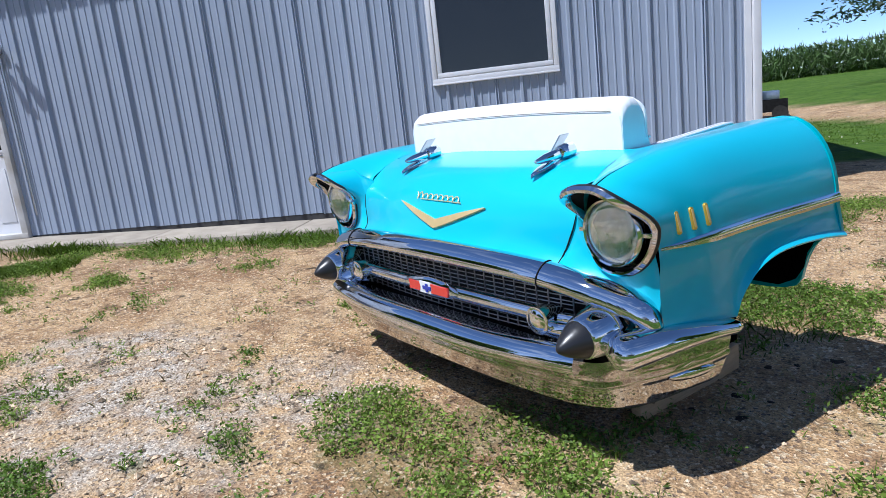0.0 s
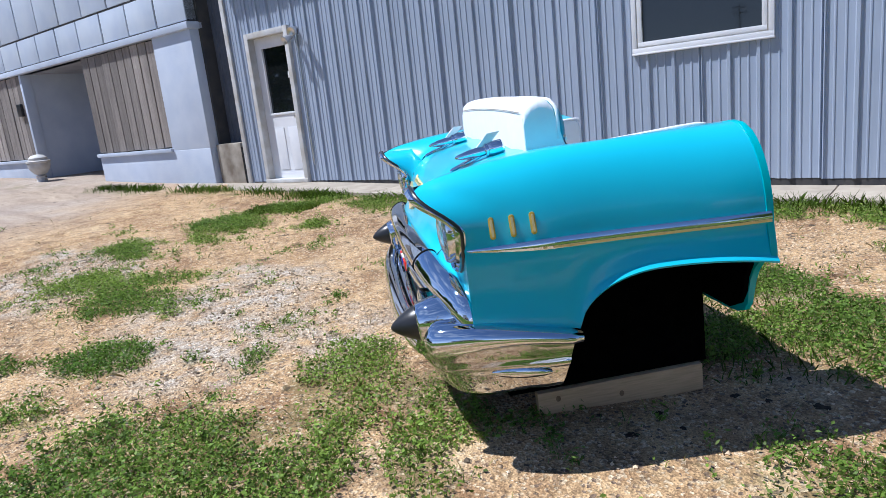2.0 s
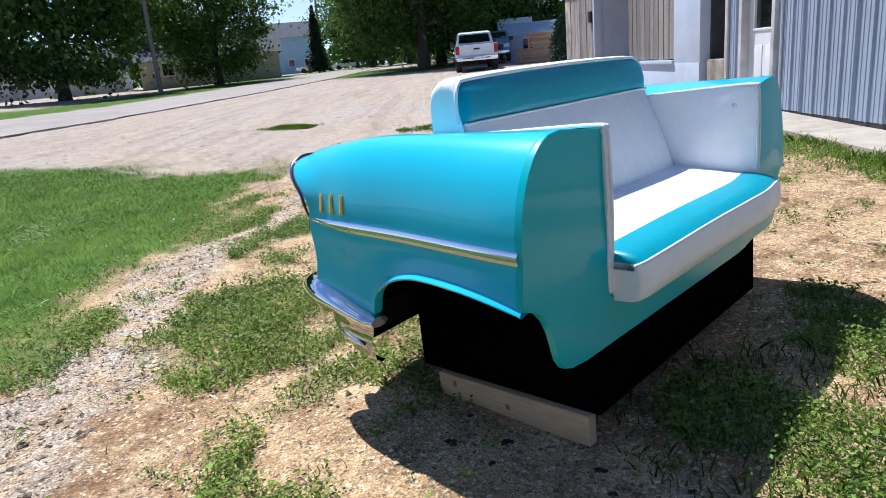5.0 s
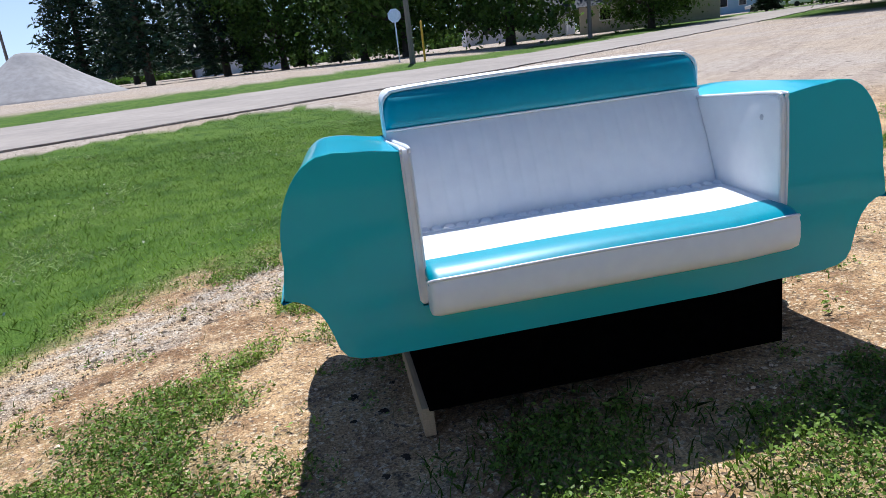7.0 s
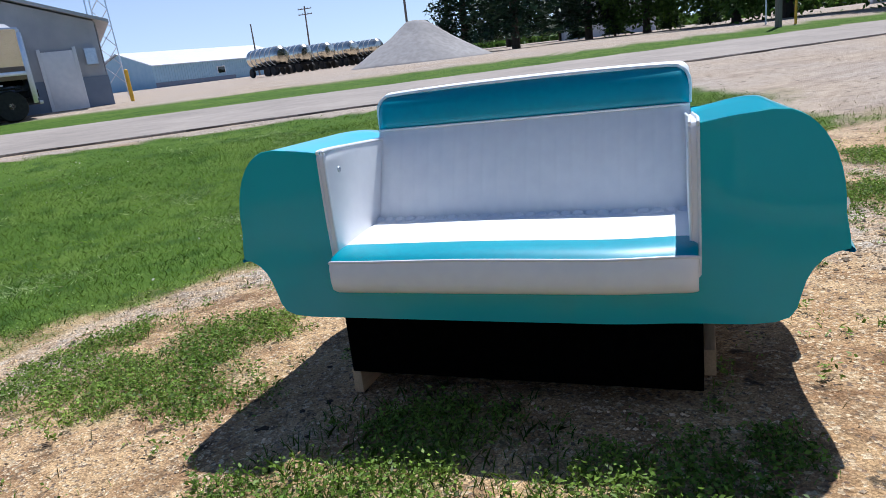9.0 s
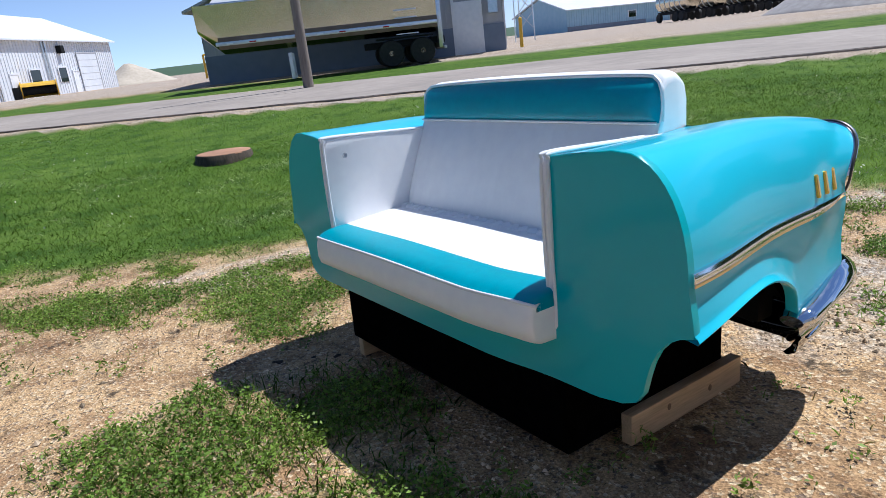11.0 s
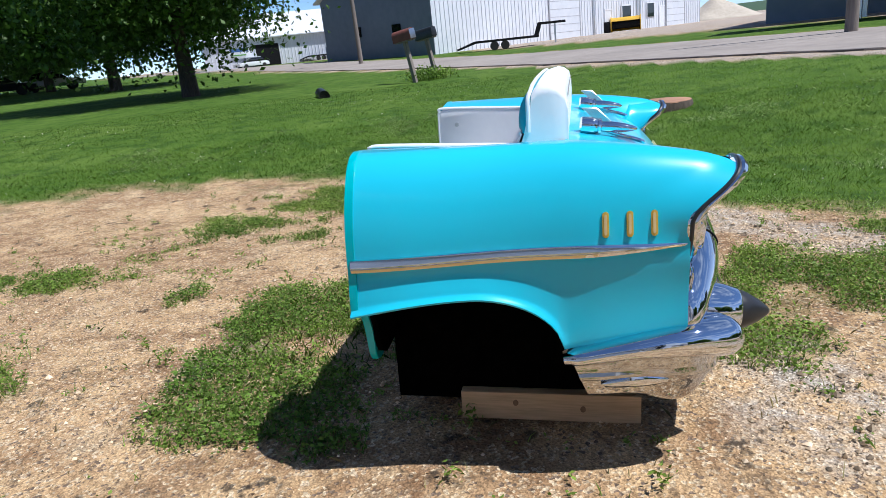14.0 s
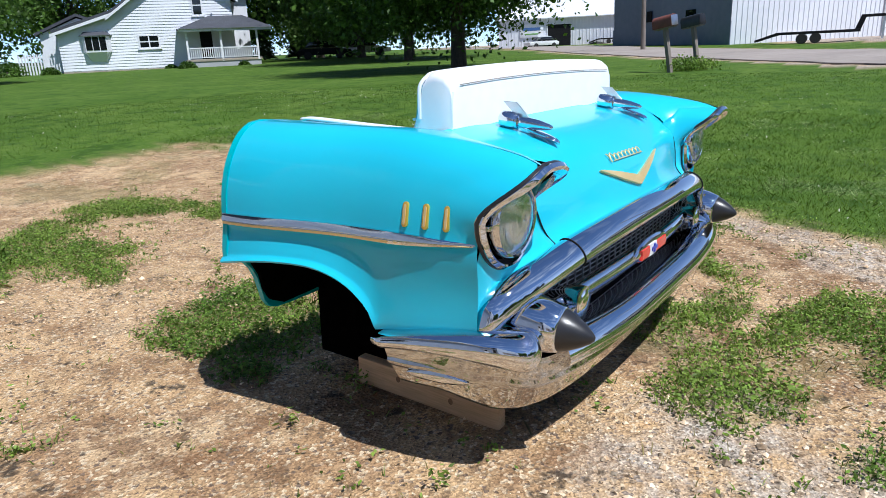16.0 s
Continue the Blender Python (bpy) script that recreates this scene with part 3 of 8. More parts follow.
def brow_loop(n=48):
    """The rim round one headlight, as (x, y, z), starting at the top and running inwards."""
    out = []
    for i in range(n):
        a = math.pi / 2 + 2 * math.pi * i / n
        x = 0.800 + 0.112 * math.cos(a)
        z = 0.770 + (0.126 if math.sin(a) > 0 else 0.135) * math.sin(a)
        if math.cos(a) < 0:
            x -= 0.012 * math.sin(a) ** 2 + 0.03 * max(math.sin(2 * (a - math.pi / 2)), 0) * (math.sin(a) > 0)
        x -= 0.018 * max(-math.sin(a), 0) ** 1.5
        out.append(Vector((x, brow_y(z) - 0.004, z)))
    return out


def nose_fill(sx):
    """Painted skin between the headlight rim, the hood seam and the grille bar."""
    loop = brow_loop(48)
    outer = spline([(0.78, 0.02, 0.915), (0.68, 0.03, 0.885), (0.626, 0.022, 0.790), (0.612, 0.006, 0.735), (0.588, -0.012, 0.672), (0.580, -0.054, 0.628), (0.70, -0.056, 0.585), (0.80, -0.028, 0.545), (0.880, 0.0, 0.50), (0.900, 0.008, 0.56), (0.902, 0.008, 0.64)], 31)
    bm = bmesh.new()
    rows = []
    for k in range(7):
        f = k / 6
        g = f * f * (3 - 2 * f)
        rows.append([(sx * (a.x + (b.x - a.x) * f), a.y + (b.y - a.y) * g + 0.003, a.z + (b.z - a.z) * f) for a, b in zip(loop[2:34], outer)])
    rows.append([(sx * (b.x - 0.035), b.y + 0.016, b.z - 0.010) if b.x < 0.66 else (sx * b.x, b.y + 0.012, b.z - 0.012) for b in outer])
    rows.append([(sx * (b.x - 0.10), b.y + 0.05, b.z - 0.035) if b.x < 0.66 else (sx * b.x, b.y + 0.03, b.z - 0.03) for b in outer])
    return rings(bm, rows, closed=False)


HOOD_C = ((-0.085, 0.660), (-0.062, 0.715), (-0.030, 0.785), (0.03, 0.858), (0.12, 0.905), (0.30, 0.938))
HOOD_E = ((-0.054, 0.630), (-0.012, 0.672), (0.006, 0.745), (0.035, 0.815), (0.15, 0.898), (0.30, 0.936))
HOOD_W = ((0.0, 0.577), (0.2, 0.585), (0.4, 0.612), (0.6, 0.623), (1.0, 0.623))


def hood_point(x, v):
    k = (abs(x) / (table(v, HOOD_W) + 0.002)) ** 2.6
    c = spline([(a, 0, b) for a, b in HOOD_C], 20)
    e = spline([(a, 0, b) for a, b in HOOD_E], 20)
    i = min(int(v * 20), 19)
    f = v * 20 - i
    p, q = c[i].lerp(c[i + 1], f), e[i].lerp(e[i + 1], f)
    r = p.lerp(q, k)
    ridge = -0.006 * math.exp(-((abs(x) - 0.37) / 0.07) ** 2) * smooth01(0.45, 0.75, v)
    return Vector((x, r.x, r.z + ridge))


def hood():
    bm = bmesh.new()
    rows = []
    for i in range(31):
        f = i / 15 - 1
        rows.append([hood_point(f * table(k / 24, HOOD_W), k / 24) for k in range(25)])
    return rings(bm, rows, closed=False)


for sx in (1, -1):
    fend = part("fender", fender_skin(sx), TURQ, sofa, "glossy turquoise front fender with wheel arch", angle=60)
    part("fender_top", fender_top(sx), TURQ, fend, angle=60)
    part("fender_nose", nose_fill(sx), TURQ, fend, angle=60)
part("hood", hood(), TURQ, sofa, "glossy turquoise hood with twin rocket ornaments", angle=60)
for sx in (1, -1):
    edge_ = [hood_point(table(i / 30, HOOD_W), i / 30) for i in range(31)]
    bm = sweep(bmesh.new(), [Vector((sx * (p.x + 0.0015), p.y, p.z + 0.001)) for p in edge_[:17]], lambda u: (0.0024 - 0.0012 * smooth01(0.75, 1.0, u), 0.0024 - 0.0012 * smooth01(0.75, 1.0, u)), 6, up=(1, 0, 0))
    part("hood_seam", bm, DARK, sofa)
    edge_.insert(0, Vector((0.575, -0.072, 0.606)))
    deep = []
    for i in range(len(edge_)):
        d = edge_[min(i + 1, len(edge_) - 1)] - edge_[max(i - 1, 0)]
        nrm = Vector((0, d.z, -d.y)).normalized()
        deep.append(Vector((sx * edge_[i].x, edge_[i].y + nrm.y * 0.029, edge_[i].z + nrm.z * 0.029)))
    part("seam_channel", sweep(bmesh.new(), deep, (0.026, 0.024), 10, up=(1, 0, 0)), TURQ, sofa)
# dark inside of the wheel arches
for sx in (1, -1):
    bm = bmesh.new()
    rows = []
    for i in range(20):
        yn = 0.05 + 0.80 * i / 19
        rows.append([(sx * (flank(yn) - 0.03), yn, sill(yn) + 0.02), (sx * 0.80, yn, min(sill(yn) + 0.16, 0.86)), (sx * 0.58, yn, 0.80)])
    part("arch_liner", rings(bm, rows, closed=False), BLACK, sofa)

# rear panel, one cut sheet
half = [(0.0, 0.337), (0.73, 0.338), (0.795, 0.343), (0.832, 0.357), (0.852, 0.385), (0.862, 0.43), (0.872, 0.47), (0.889, 0.505), (0.915, 0.535), (0.945, 0.552), (0.982, 0.559)]
for k in range(19):
    u = 1 - (k + 1) / 20 * 0.98
    if u < 0.55:
        th = u / 0.55 * math.pi / 2
        half.append((0.795 + (flank(0.89) - 0.795) * math.sin(th) ** 1.05 + 0.003, 0.665 + (crest(0.89) - 0.665) * math.cos(th) ** 0.92 + 0.003))
    elif u < 0.9:
        half.append((flank(0.89) + 0.003 + 0.018 * (u - 0.55) / 0.45, 0.665 + (0.559 - 0.665) * (u - 0.55) / 0.45))
half += [(0.78, 0.957), (0.70, 0.947), (0.592, 0.935), (0.592, 0.47), (0.0, 0.47)]
bm = prism(bmesh.new(), half + [(-a, b) for a, b in half[-2:0:-1]], 1, 0.880, 0.9015, 0.002, 1)
for cut in (-0.34, -0.42, -0.50, -0.58, -0.70, -0.77, -0.84, -0.91):
    bmesh.ops.bisect_plane(bm, geom=bm.verts[:] + bm.edges[:] + bm.faces[:], plane_co=(cut, 0, 0), plane_no=(1, 0, 0))
part("rear_panel", bm, TURQ_P, sofa, "satin turquoise plywood rear panel", angle=30)
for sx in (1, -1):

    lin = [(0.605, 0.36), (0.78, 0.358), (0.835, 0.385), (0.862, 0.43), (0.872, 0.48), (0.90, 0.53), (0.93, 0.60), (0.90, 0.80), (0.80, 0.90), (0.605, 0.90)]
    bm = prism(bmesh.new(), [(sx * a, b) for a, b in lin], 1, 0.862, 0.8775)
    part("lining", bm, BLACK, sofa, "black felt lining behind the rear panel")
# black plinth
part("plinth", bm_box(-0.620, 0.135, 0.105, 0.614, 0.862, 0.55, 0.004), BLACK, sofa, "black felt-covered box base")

# seat back shell
ydz = [(0.292, 0.55), (0.292, 1.045), (0.300, 1.075), (0.322, 1.092), (0.345, 1.098), (0.378, 1.090), (0.395, 1.070), (0.418, 0.955), (0.552, 0.60), (0.552, 0.55)]
bm = bmesh.new()
rows = []
for i in range(41):
    q = i / 40 * 2 - 1
    x = 0.588 * math.sin(q * math.pi / 2) if abs(q) < 1 else 0.588 * q
    e = max(0.0, (abs(x) - 0.552) / 0.036)
    drop = 0.032 * (1 - math.sqrt(max(1 - e * e, 0)))
    arch = 0.012 * (1 - (x / 0.6) ** 2)
    rows.append([(x, y, z if z < 0.96 else z - drop * smooth01(0.94, 1.03, z) + arch * smooth01(0.94, 1.05, z)) for y, z in ydz])
back = part("seat_back", rings(bm, rows), WHITE_V, sofa, "white vinyl seat back with rounded top")


def tilt_y(z):
    return 0.555 + (0.418 - 0.555) * (z - 0.60) / (0.955 - 0.60) if z < 0.955 else 0.418 - 0.023 * (z - 0.955) / 0.115


# backrest cushion with sewn channels
bm = bmesh.new()
rows = []
for i in range(169):
    x = -0.583 + 1.166 * i / 168
    ch = abs(math.sin((x + 0.583) / 1.166 * math.pi * 21)) ** 0.45
    edge = smooth01(0, 0.03, 0.583 - abs(x))
    row = []
    for k in range(11):
        z = 0.600 + 0.355 * k / 10
        puff = math.sin(min(max((z - 0.600) / 0.355, 0), 1) * math.pi) ** 0.5
        row.append((x, tilt_y(z) + 0.006 + edge * (0.018 * puff + 0.0022 * (ch - 1)), z))
    rows.append(row)
part("backrest", rings(bm, rows, closed=False), WHITE_V, back, "white channel-stitched backrest", angle=60)
# turquoise head band
bm = bmesh.new()
rows = []
for i in range(49):
    x = -0.585 + 1.17 * i / 48
    e = max(0.0, (abs(x) - 0.54) / 0.045)
    top = 1.083 + 0.012 * (1 - (x / 0.6) ** 2) - 0.04 * (1 - math.sqrt(max(1 - e * e, 0)))
    row = []
    for k in range(10):
        z = 0.957 + (top - 0.957) * k / 9
        puff = math.sin(min(max(k / 9, 0), 1) * math.pi) ** 0.4 * smooth01(0, 0.02, 0.586 - abs(x))
        row.append((x, tilt_y(z) + 0.004 + 0.022 * puff - 0.008 * smooth01(1.04, 1.09, z), z))
    row.append((x, row[-1][1] - 0.035, row[-1][2] - 0.004))
    rows.append(row)
rows = [[(x, y - 0.035, z) for x, y, z in rows[0]]] + rows + [[(x, y - 0.035, z) for x, y, z in rows[-1]]]
part("head_band", rings(bm, rows, closed=False), TURQ_V, back, "turquoise vinyl band along the top", angle=60)
bm = bmesh.new()
sweep(bm, [(-0.585 + 1.17 * i / 30, 0.430, 0.957) for i in range(31)], (0.004, 0.004), 8)
sweep(bm, [Vector((p.x, 0.405 - 0.012 * smooth01(1.05, 1.095, p.z), p.z)) for p in spline([(-0.588, 0, 0.96), (-0.588, 0, 1.03), (-0.580, 0, 1.060), (-0.560, 0, 1.079), (-0.52, 0, 1.089), (-0.3, 0, 1.096), (0, 0, 1.098), (0.3, 0, 1.096), (0.52, 0, 1.089), (0.560, 0, 1.079), (0.580, 0, 1.060), (0.588, 0, 1.03), (0.588, 0, 0.96)], 96)], (0.006, 0.006), 8, up=(0, 1, 0))
part("piping", bm, PIPING, back)
bm = sweep(bmesh.new(), spline([(-0.545, 0.2908, 1.058), (-0.3, 0.2908, 1.066), (0, 0.2908, 1.069), (0.3, 0.2908, 1.066), (0.545, 0.2908, 1.058)], 60), (0.0016, 0.0012), 6, up=(0, 1, 0))
part("top_seam", bm, STITCH, back)
for sx in (1, -1):
    part("corner_seam", sweep(bmesh.new(), spline([(sx * 0.584, 0.293, 0.90), (sx * 0.584, 0.293, 1.0), (sx * 0.578, 0.294, 1.04)], 12), (0.003, 0.003), 6, up=(0, 1, 0)), PIPING, back)

# seat cushion: top, turquoise strip, front roll
SEC_W = [(0.50, 0.610), (0.58, 0.620), (0.66, 0.620), (0.76, 0.612), (0.86, 0.602)]
SEC_T = [(0.86, 0.602), (0.90, 0.601), (0.94, 0.597), (0.972, 0.588), (0.990, 0.574)]
SEC_F = [(0.990, 0.570), (0.999, 0.545), (1.0, 0.50), (0.992, 0.472), (0.97, 0.458), (0.90, 0.455)]


def cushion_x(q):
    return (0.573 if q > 0 else 0.590) * math.copysign(abs(math.sin(abs(q) * math.pi / 2)), q)


def cushion_part(sec, n=49):
    """A strip of the cushion's skin across the seat, turned down or back at both ends."""
    bm = bmesh.new()
    rows = []
    for i in range(n):
        q = i / (n - 1) * 2 - 1
        x = cushion_x(q)
        e = max(0.0, (abs(x) - 0.545) / (0.028 if x > 0 else 0.045))
        k = 0.5 * (1 - math.sqrt(max(1 - e * e, 0)))
        wav = 0.004 * math.sin(x * 7 + 1)
        rows.append([(x, y - (0.045 * k if y > 0.9 else 0.045 * k * smooth01(0.75, 0.9, y)), z - (0.030 * k if z > 0.57 else 0) + (wav * 0.5 if z > 0.56 else 0)) for y, z in sec])
    if sec is SEC_F:
        return rings(bm, [[(x, y - 0.12, z) for x, y, z in rows[0]]] + rows + [[(x, y - 0.12, z) for x, y, z in rows[-1]]], closed=False)
    return rings(bm, [[(x, y, min(z, 0.548)) for x, y, z in rows[0]]] + rows + [[(x, y, min(z, 0.548)) for x, y, z in rows[-1]]], closed=False)


cushion = part("seat_cushion", cushion_part(SEC_W), WHITE_V, sofa, "white vinyl bench cushion with turquoise stripe", angle=60)
part("stripe", cushion_part(SEC_T), TURQ_V, cushion, "turquoise vinyl stripe", angle=60)
part("front_roll", cushion_part(SEC_F), WHITE_V, cushion, "white front roll", angle=60)
bm = bmesh.new()
pp = []
for i in range(49):
    q = i / 48 * 2 - 1
    x = cushion_x(q)
    e = max(0.0, (abs(x) - 0.545) / (0.028 if x > 0 else 0.045))
    k = 0.5 * (1 - math.sqrt(max(1 - e * e, 0)))
    pp.append((x, 0.991 - 0.045 * k, 0.574 - 0.02 * k + 0.002 * math.sin(x * 7 + 1)))
sweep(bm, pp, (0.005, 0.005), 8)
part("piping", bm, PIPING, cushion)
bm = bmesh.new()
for i in range(27):
    x = -0.56 + 1.12 * i / 26
    lathe(bm, [(0.0, 0.010), (0.016, 0.008), (0.022, 0.0), (0.018, -0.008)], 10, (x, 0.578, 0.619), (0, 0.30, 1))
part("tufted_edge", bm, WHITE_V, cushion)

# armrests
for sx in (1, -1):
    bm = bmesh.new()
    outline = [(0.36, 0.50), (0.892, 0.475), (0.904, 0.485), (0.907, 0.89), (0.903, 0.920), (0.890, 0.936), (0.84, 0.936), (0.60, 0.927), (0.36, 0.918)]
    prism(bm, outline, 0, sx * 0.568, sx * 0.596, 0.008, 3)
    arm = part("armrest", bm, WHITE_V, sofa, "white vinyl armrest panel with piping", angle=50)
    bm = bmesh.new()
    for xx in (0.571, 0.594):
        sweep(bm, spline([(sx * xx, 0.898, 0.49), (sx * xx, 0.908, 0.70), (sx * xx, 0.908, 0.89), (sx * xx, 0.903, 0.925), (sx * xx, 0.88, 0.941), (sx * xx, 0.6, 0.931), (sx * xx, 0.40, 0.923)], 40), (0.005, 0.005), 8, up=(1, 0, 0))
    part("piping", bm, PIPING, arm)
    bm = bmesh.new()
    lathe(bm, [(0.0, 0.006), (0.009, 0.005), (0.012, 0.0), (0.012, -0.004)], 14, (sx * 0.5695, 0.822, 0.865), (-sx, 0, 0))
    part("button", bm, STEEL, arm)

# side trim spears and gold louvres
for sx in (1, -1):
    bm = bmesh.new()
    rows = []
    for i in range(31):
        f = i / 30
        y = 0.005 + 0.886 * f
        h = 0.017 * smooth01(-0.12, 0.30, f)
        zc_ = 0.713 - 0.026 * f
        x = flank(y) + 0.001 - 0.004 * (1 - f)
        d = 0.012 * smooth01(-0.02, 0.12, f)
        rows.append([(sx * (x + a * d - b), y, zc_ + c * h) for a, b, c in ((0, 0.006, -1), (0.75, 0, -1), (0.8, 0, -0.5), (0.55, 0, -0.42), (1.0, 0, -0.34), (1.0, 0, -0.05), (0.85, 0, 0.4), (0.5, 0, 0.85), (0, 0.006, 1))])
    trim = part("side_trim", rings(bm, rows), TRIM, sofa, "chrome side spear with gold lower edge", angle=25)
    bm = bmesh.new()
    rows = []
    for i in range(31):
        f = i / 30
        y = 0.02 + 0.870 * f
        h = 0.017 * smooth01(-0.12, 0.30, f)
        zc_ = 0.713 - 0.026 * f
        x = flank(y) + 0.010 - 0.006 * (1 - f)
        rows.append([(sx * (x - 0.004), y, zc_ - h * 1.02), (sx * (x + 0.0015), y, zc_ - h * 0.98), (sx * (x + 0.0022), y, zc_ - h * 0.55), (sx * (x - 0.004), y, zc_ - h * 0.50)])
    part("gold_line", rings(bm, rows), BRASS, trim)
    for k in range(3):
        yv = 0.085 + 0.058 * k
        xv = 0.795 + (flank(yv) - 0.795) * math.sin(math.acos(min((0.768 - 0.665) / (crest(yv) - 0.665), 1))) ** 1.05
        tiltv = math.atan2(0.022, 0.075)
        vm = Matrix.Translation((sx * xv, yv, 0.768)) @ Matrix.Rotation(-sx * tiltv * 0.7, 4, "Y") @ (Matrix.Identity(4) if sx > 0 else Matrix.Rotation(math.pi, 4, "Z"))
        bm = bmesh.new()
        pts = []
        for a in range(16):
            an = 2 * math.pi * a / 16
            pts.append((0.0085 * math.cos(an), 0.0085 * math.sin(an) + (0.0235 if math.sin(an) > 0 else -0.0235)))
        prism(bm, pts, 0, -0.006, 0.007, 0.002, 2)
        v = part("louvre", bm, GOLD, sofa, "gold fender louvre")
        v.matrix_local = vm
        bm = bmesh.new()
        prism(bm, [(a * 0.42, b * 0.8) for a, b in pts], 0, 0.0055, 0.0085)
        part("slot", bm, BRASS, v)

# headlights
HLX = 0.786                            # centre of the lamp
for sx in (1, -1):
    loop = [Vector((sx * p.x, p.y, p.z)) for p in brow_loop(48)]
    bm = bmesh.new()
    rows = []
    for i, p in enumerate(loop):
        c = Vector((sx * 0.802, p.y, 0.765))
        out = (p - c).normalized()
        big_ = 0.009 + 0.008 * max((p.z - 0.80) / 0.12, 0)
        rows.append([p + out * 0.006 + Vector((0, 0.010, 0)), p + out * 0.009 + Vector((0, -0.010, 0)), p + Vector((0, -0.018, 0)), p - out * big_ * 0.6 + Vector((0, -0.016, 0)), p - out * big_ + Vector((0, 0.000, 0)), p - out * big_ * 0.9 + Vector((0, 0.02, 0))])
    rows.append(rows[0])
    hl = part("headlight", rings(bm, rows, caps=False), CHROME, sofa, "round headlight in a hooded chrome bezel", angle=50)
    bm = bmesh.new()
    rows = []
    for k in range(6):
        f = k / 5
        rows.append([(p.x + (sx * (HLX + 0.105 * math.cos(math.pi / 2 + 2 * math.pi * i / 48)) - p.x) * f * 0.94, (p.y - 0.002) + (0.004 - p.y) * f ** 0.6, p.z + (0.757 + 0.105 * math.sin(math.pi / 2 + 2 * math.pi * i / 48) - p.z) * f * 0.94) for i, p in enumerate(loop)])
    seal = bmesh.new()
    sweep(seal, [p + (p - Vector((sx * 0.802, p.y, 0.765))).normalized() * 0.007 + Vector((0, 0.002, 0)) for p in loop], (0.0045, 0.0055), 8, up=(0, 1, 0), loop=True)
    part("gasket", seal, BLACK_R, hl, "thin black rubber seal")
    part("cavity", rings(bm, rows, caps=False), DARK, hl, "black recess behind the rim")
    for ang in (0, math.pi):
        bm = bm_box(-0.014, -0.006, -0.006, 0.014, 0.006, 0.006, 0.002)
        cl = part("clip", bm, CHROME, hl)
        cl.location = (sx * (HLX + 0.105 * math.cos(ang)), -0.022, 0.757)
    bm = lathe(bmesh.new(), [(0.085, -0.004), (0.088, 0.012), (0.093, 0.014), (0.098, 0.006), (0.099, -0.012), (0.093, -0.02)], 40, (sx * HLX, -0.026, 0.757), (0, -1, 0))
    part("ring", bm, CHROME, hl)
    bm = lathe(bmesh.new(), [(0.0, -0.046), (0.020, -0.0435), (0.040, -0.036), (0.058, -0.024), (0.074, -0.010), (0.087, 0.003)], 40, (sx * HLX, -0.026, 0.757), (0, -1, 0))
    part("reflector", bm, SILVER, hl)
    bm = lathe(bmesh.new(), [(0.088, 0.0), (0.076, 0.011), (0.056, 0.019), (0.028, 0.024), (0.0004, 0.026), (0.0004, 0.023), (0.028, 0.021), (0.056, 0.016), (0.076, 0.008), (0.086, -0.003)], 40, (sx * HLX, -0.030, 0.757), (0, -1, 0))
    part("lens", bm, RIBBED, hl, "ribbed glass lens tinted blue for the sky it mirrors").visible_shadow = False
    bm = bmesh.new()
    for k in range(-9, 10):
        xk = k * 0.008
        hh = math.sqrt(max(0.076 ** 2 - xk ** 2, 0)) * 0.9
        box(bm, sx * HLX + xk - 0.0006, -0.040, 0.757 - hh, sx * HLX + xk + 0.0006, -0.0385, 0.757 - hh * (0.25 + 0.25 * math.sin(k * 1.7)))
    part("flute_plate", bm, SILVER, hl)

# grille bar under the hood
bar = spline([(-0.890, 0.000, 0.470), (-0.882, -0.008, 0.508), (-0.856, -0.018, 0.545), (-0.80, -0.040, 0.572), (-0.70, -0.068, 0.600), (-0.55, -0.090, 0.627), (-0.30, -0.104, 0.641), (0, -0.108, 0.645), (0.30, -0.104, 0.641), (0.55, -0.090, 0.627), (0.70, -0.068, 0.600), (0.80, -0.040, 0.572), (0.856, -0.018, 0.545), (0.882, -0.008, 0.508), (0.890, 0.000, 0.470)], 80)
bm = sweep(bmesh.new(), bar, lambda u: (0.029 - 0.006 * smooth01(0.72, 0.95, abs(u - 0.5) * 2), 0.045 - 0.015 * smooth01(0.72, 0.95, abs(u - 0.5) * 2)), 22, up=(0, 0.82, 0.57))
part("grille_bar", bm, CHROME, sofa, "curved chrome bar over the grille", angle=50)
for q in (min(range(5, 75), key=lambda j: abs(bar[j].x + 0.577)), min(range(5, 75), key=lambda j: abs(bar[j].x - 0.577))):
    p, t_ = bar[q], (bar[q + 1] - bar[q - 1]).normalized()
    s_ = t_.cross(Vector((0, 0.82, 0.57))).normalized()
    u_ = s_.cross(t_)
    bm = sweep(bmesh.new(), [p + s_ * 0.0300 * math.cos(a * math.pi / 12) + u_ * 0.0458 * math.sin(a * math.pi / 12) for a in range(24)], (0.0024, 0.0020), 6, up=tuple(t_), loop=True)
    part("bar_joint", bm, DARK, sofa)
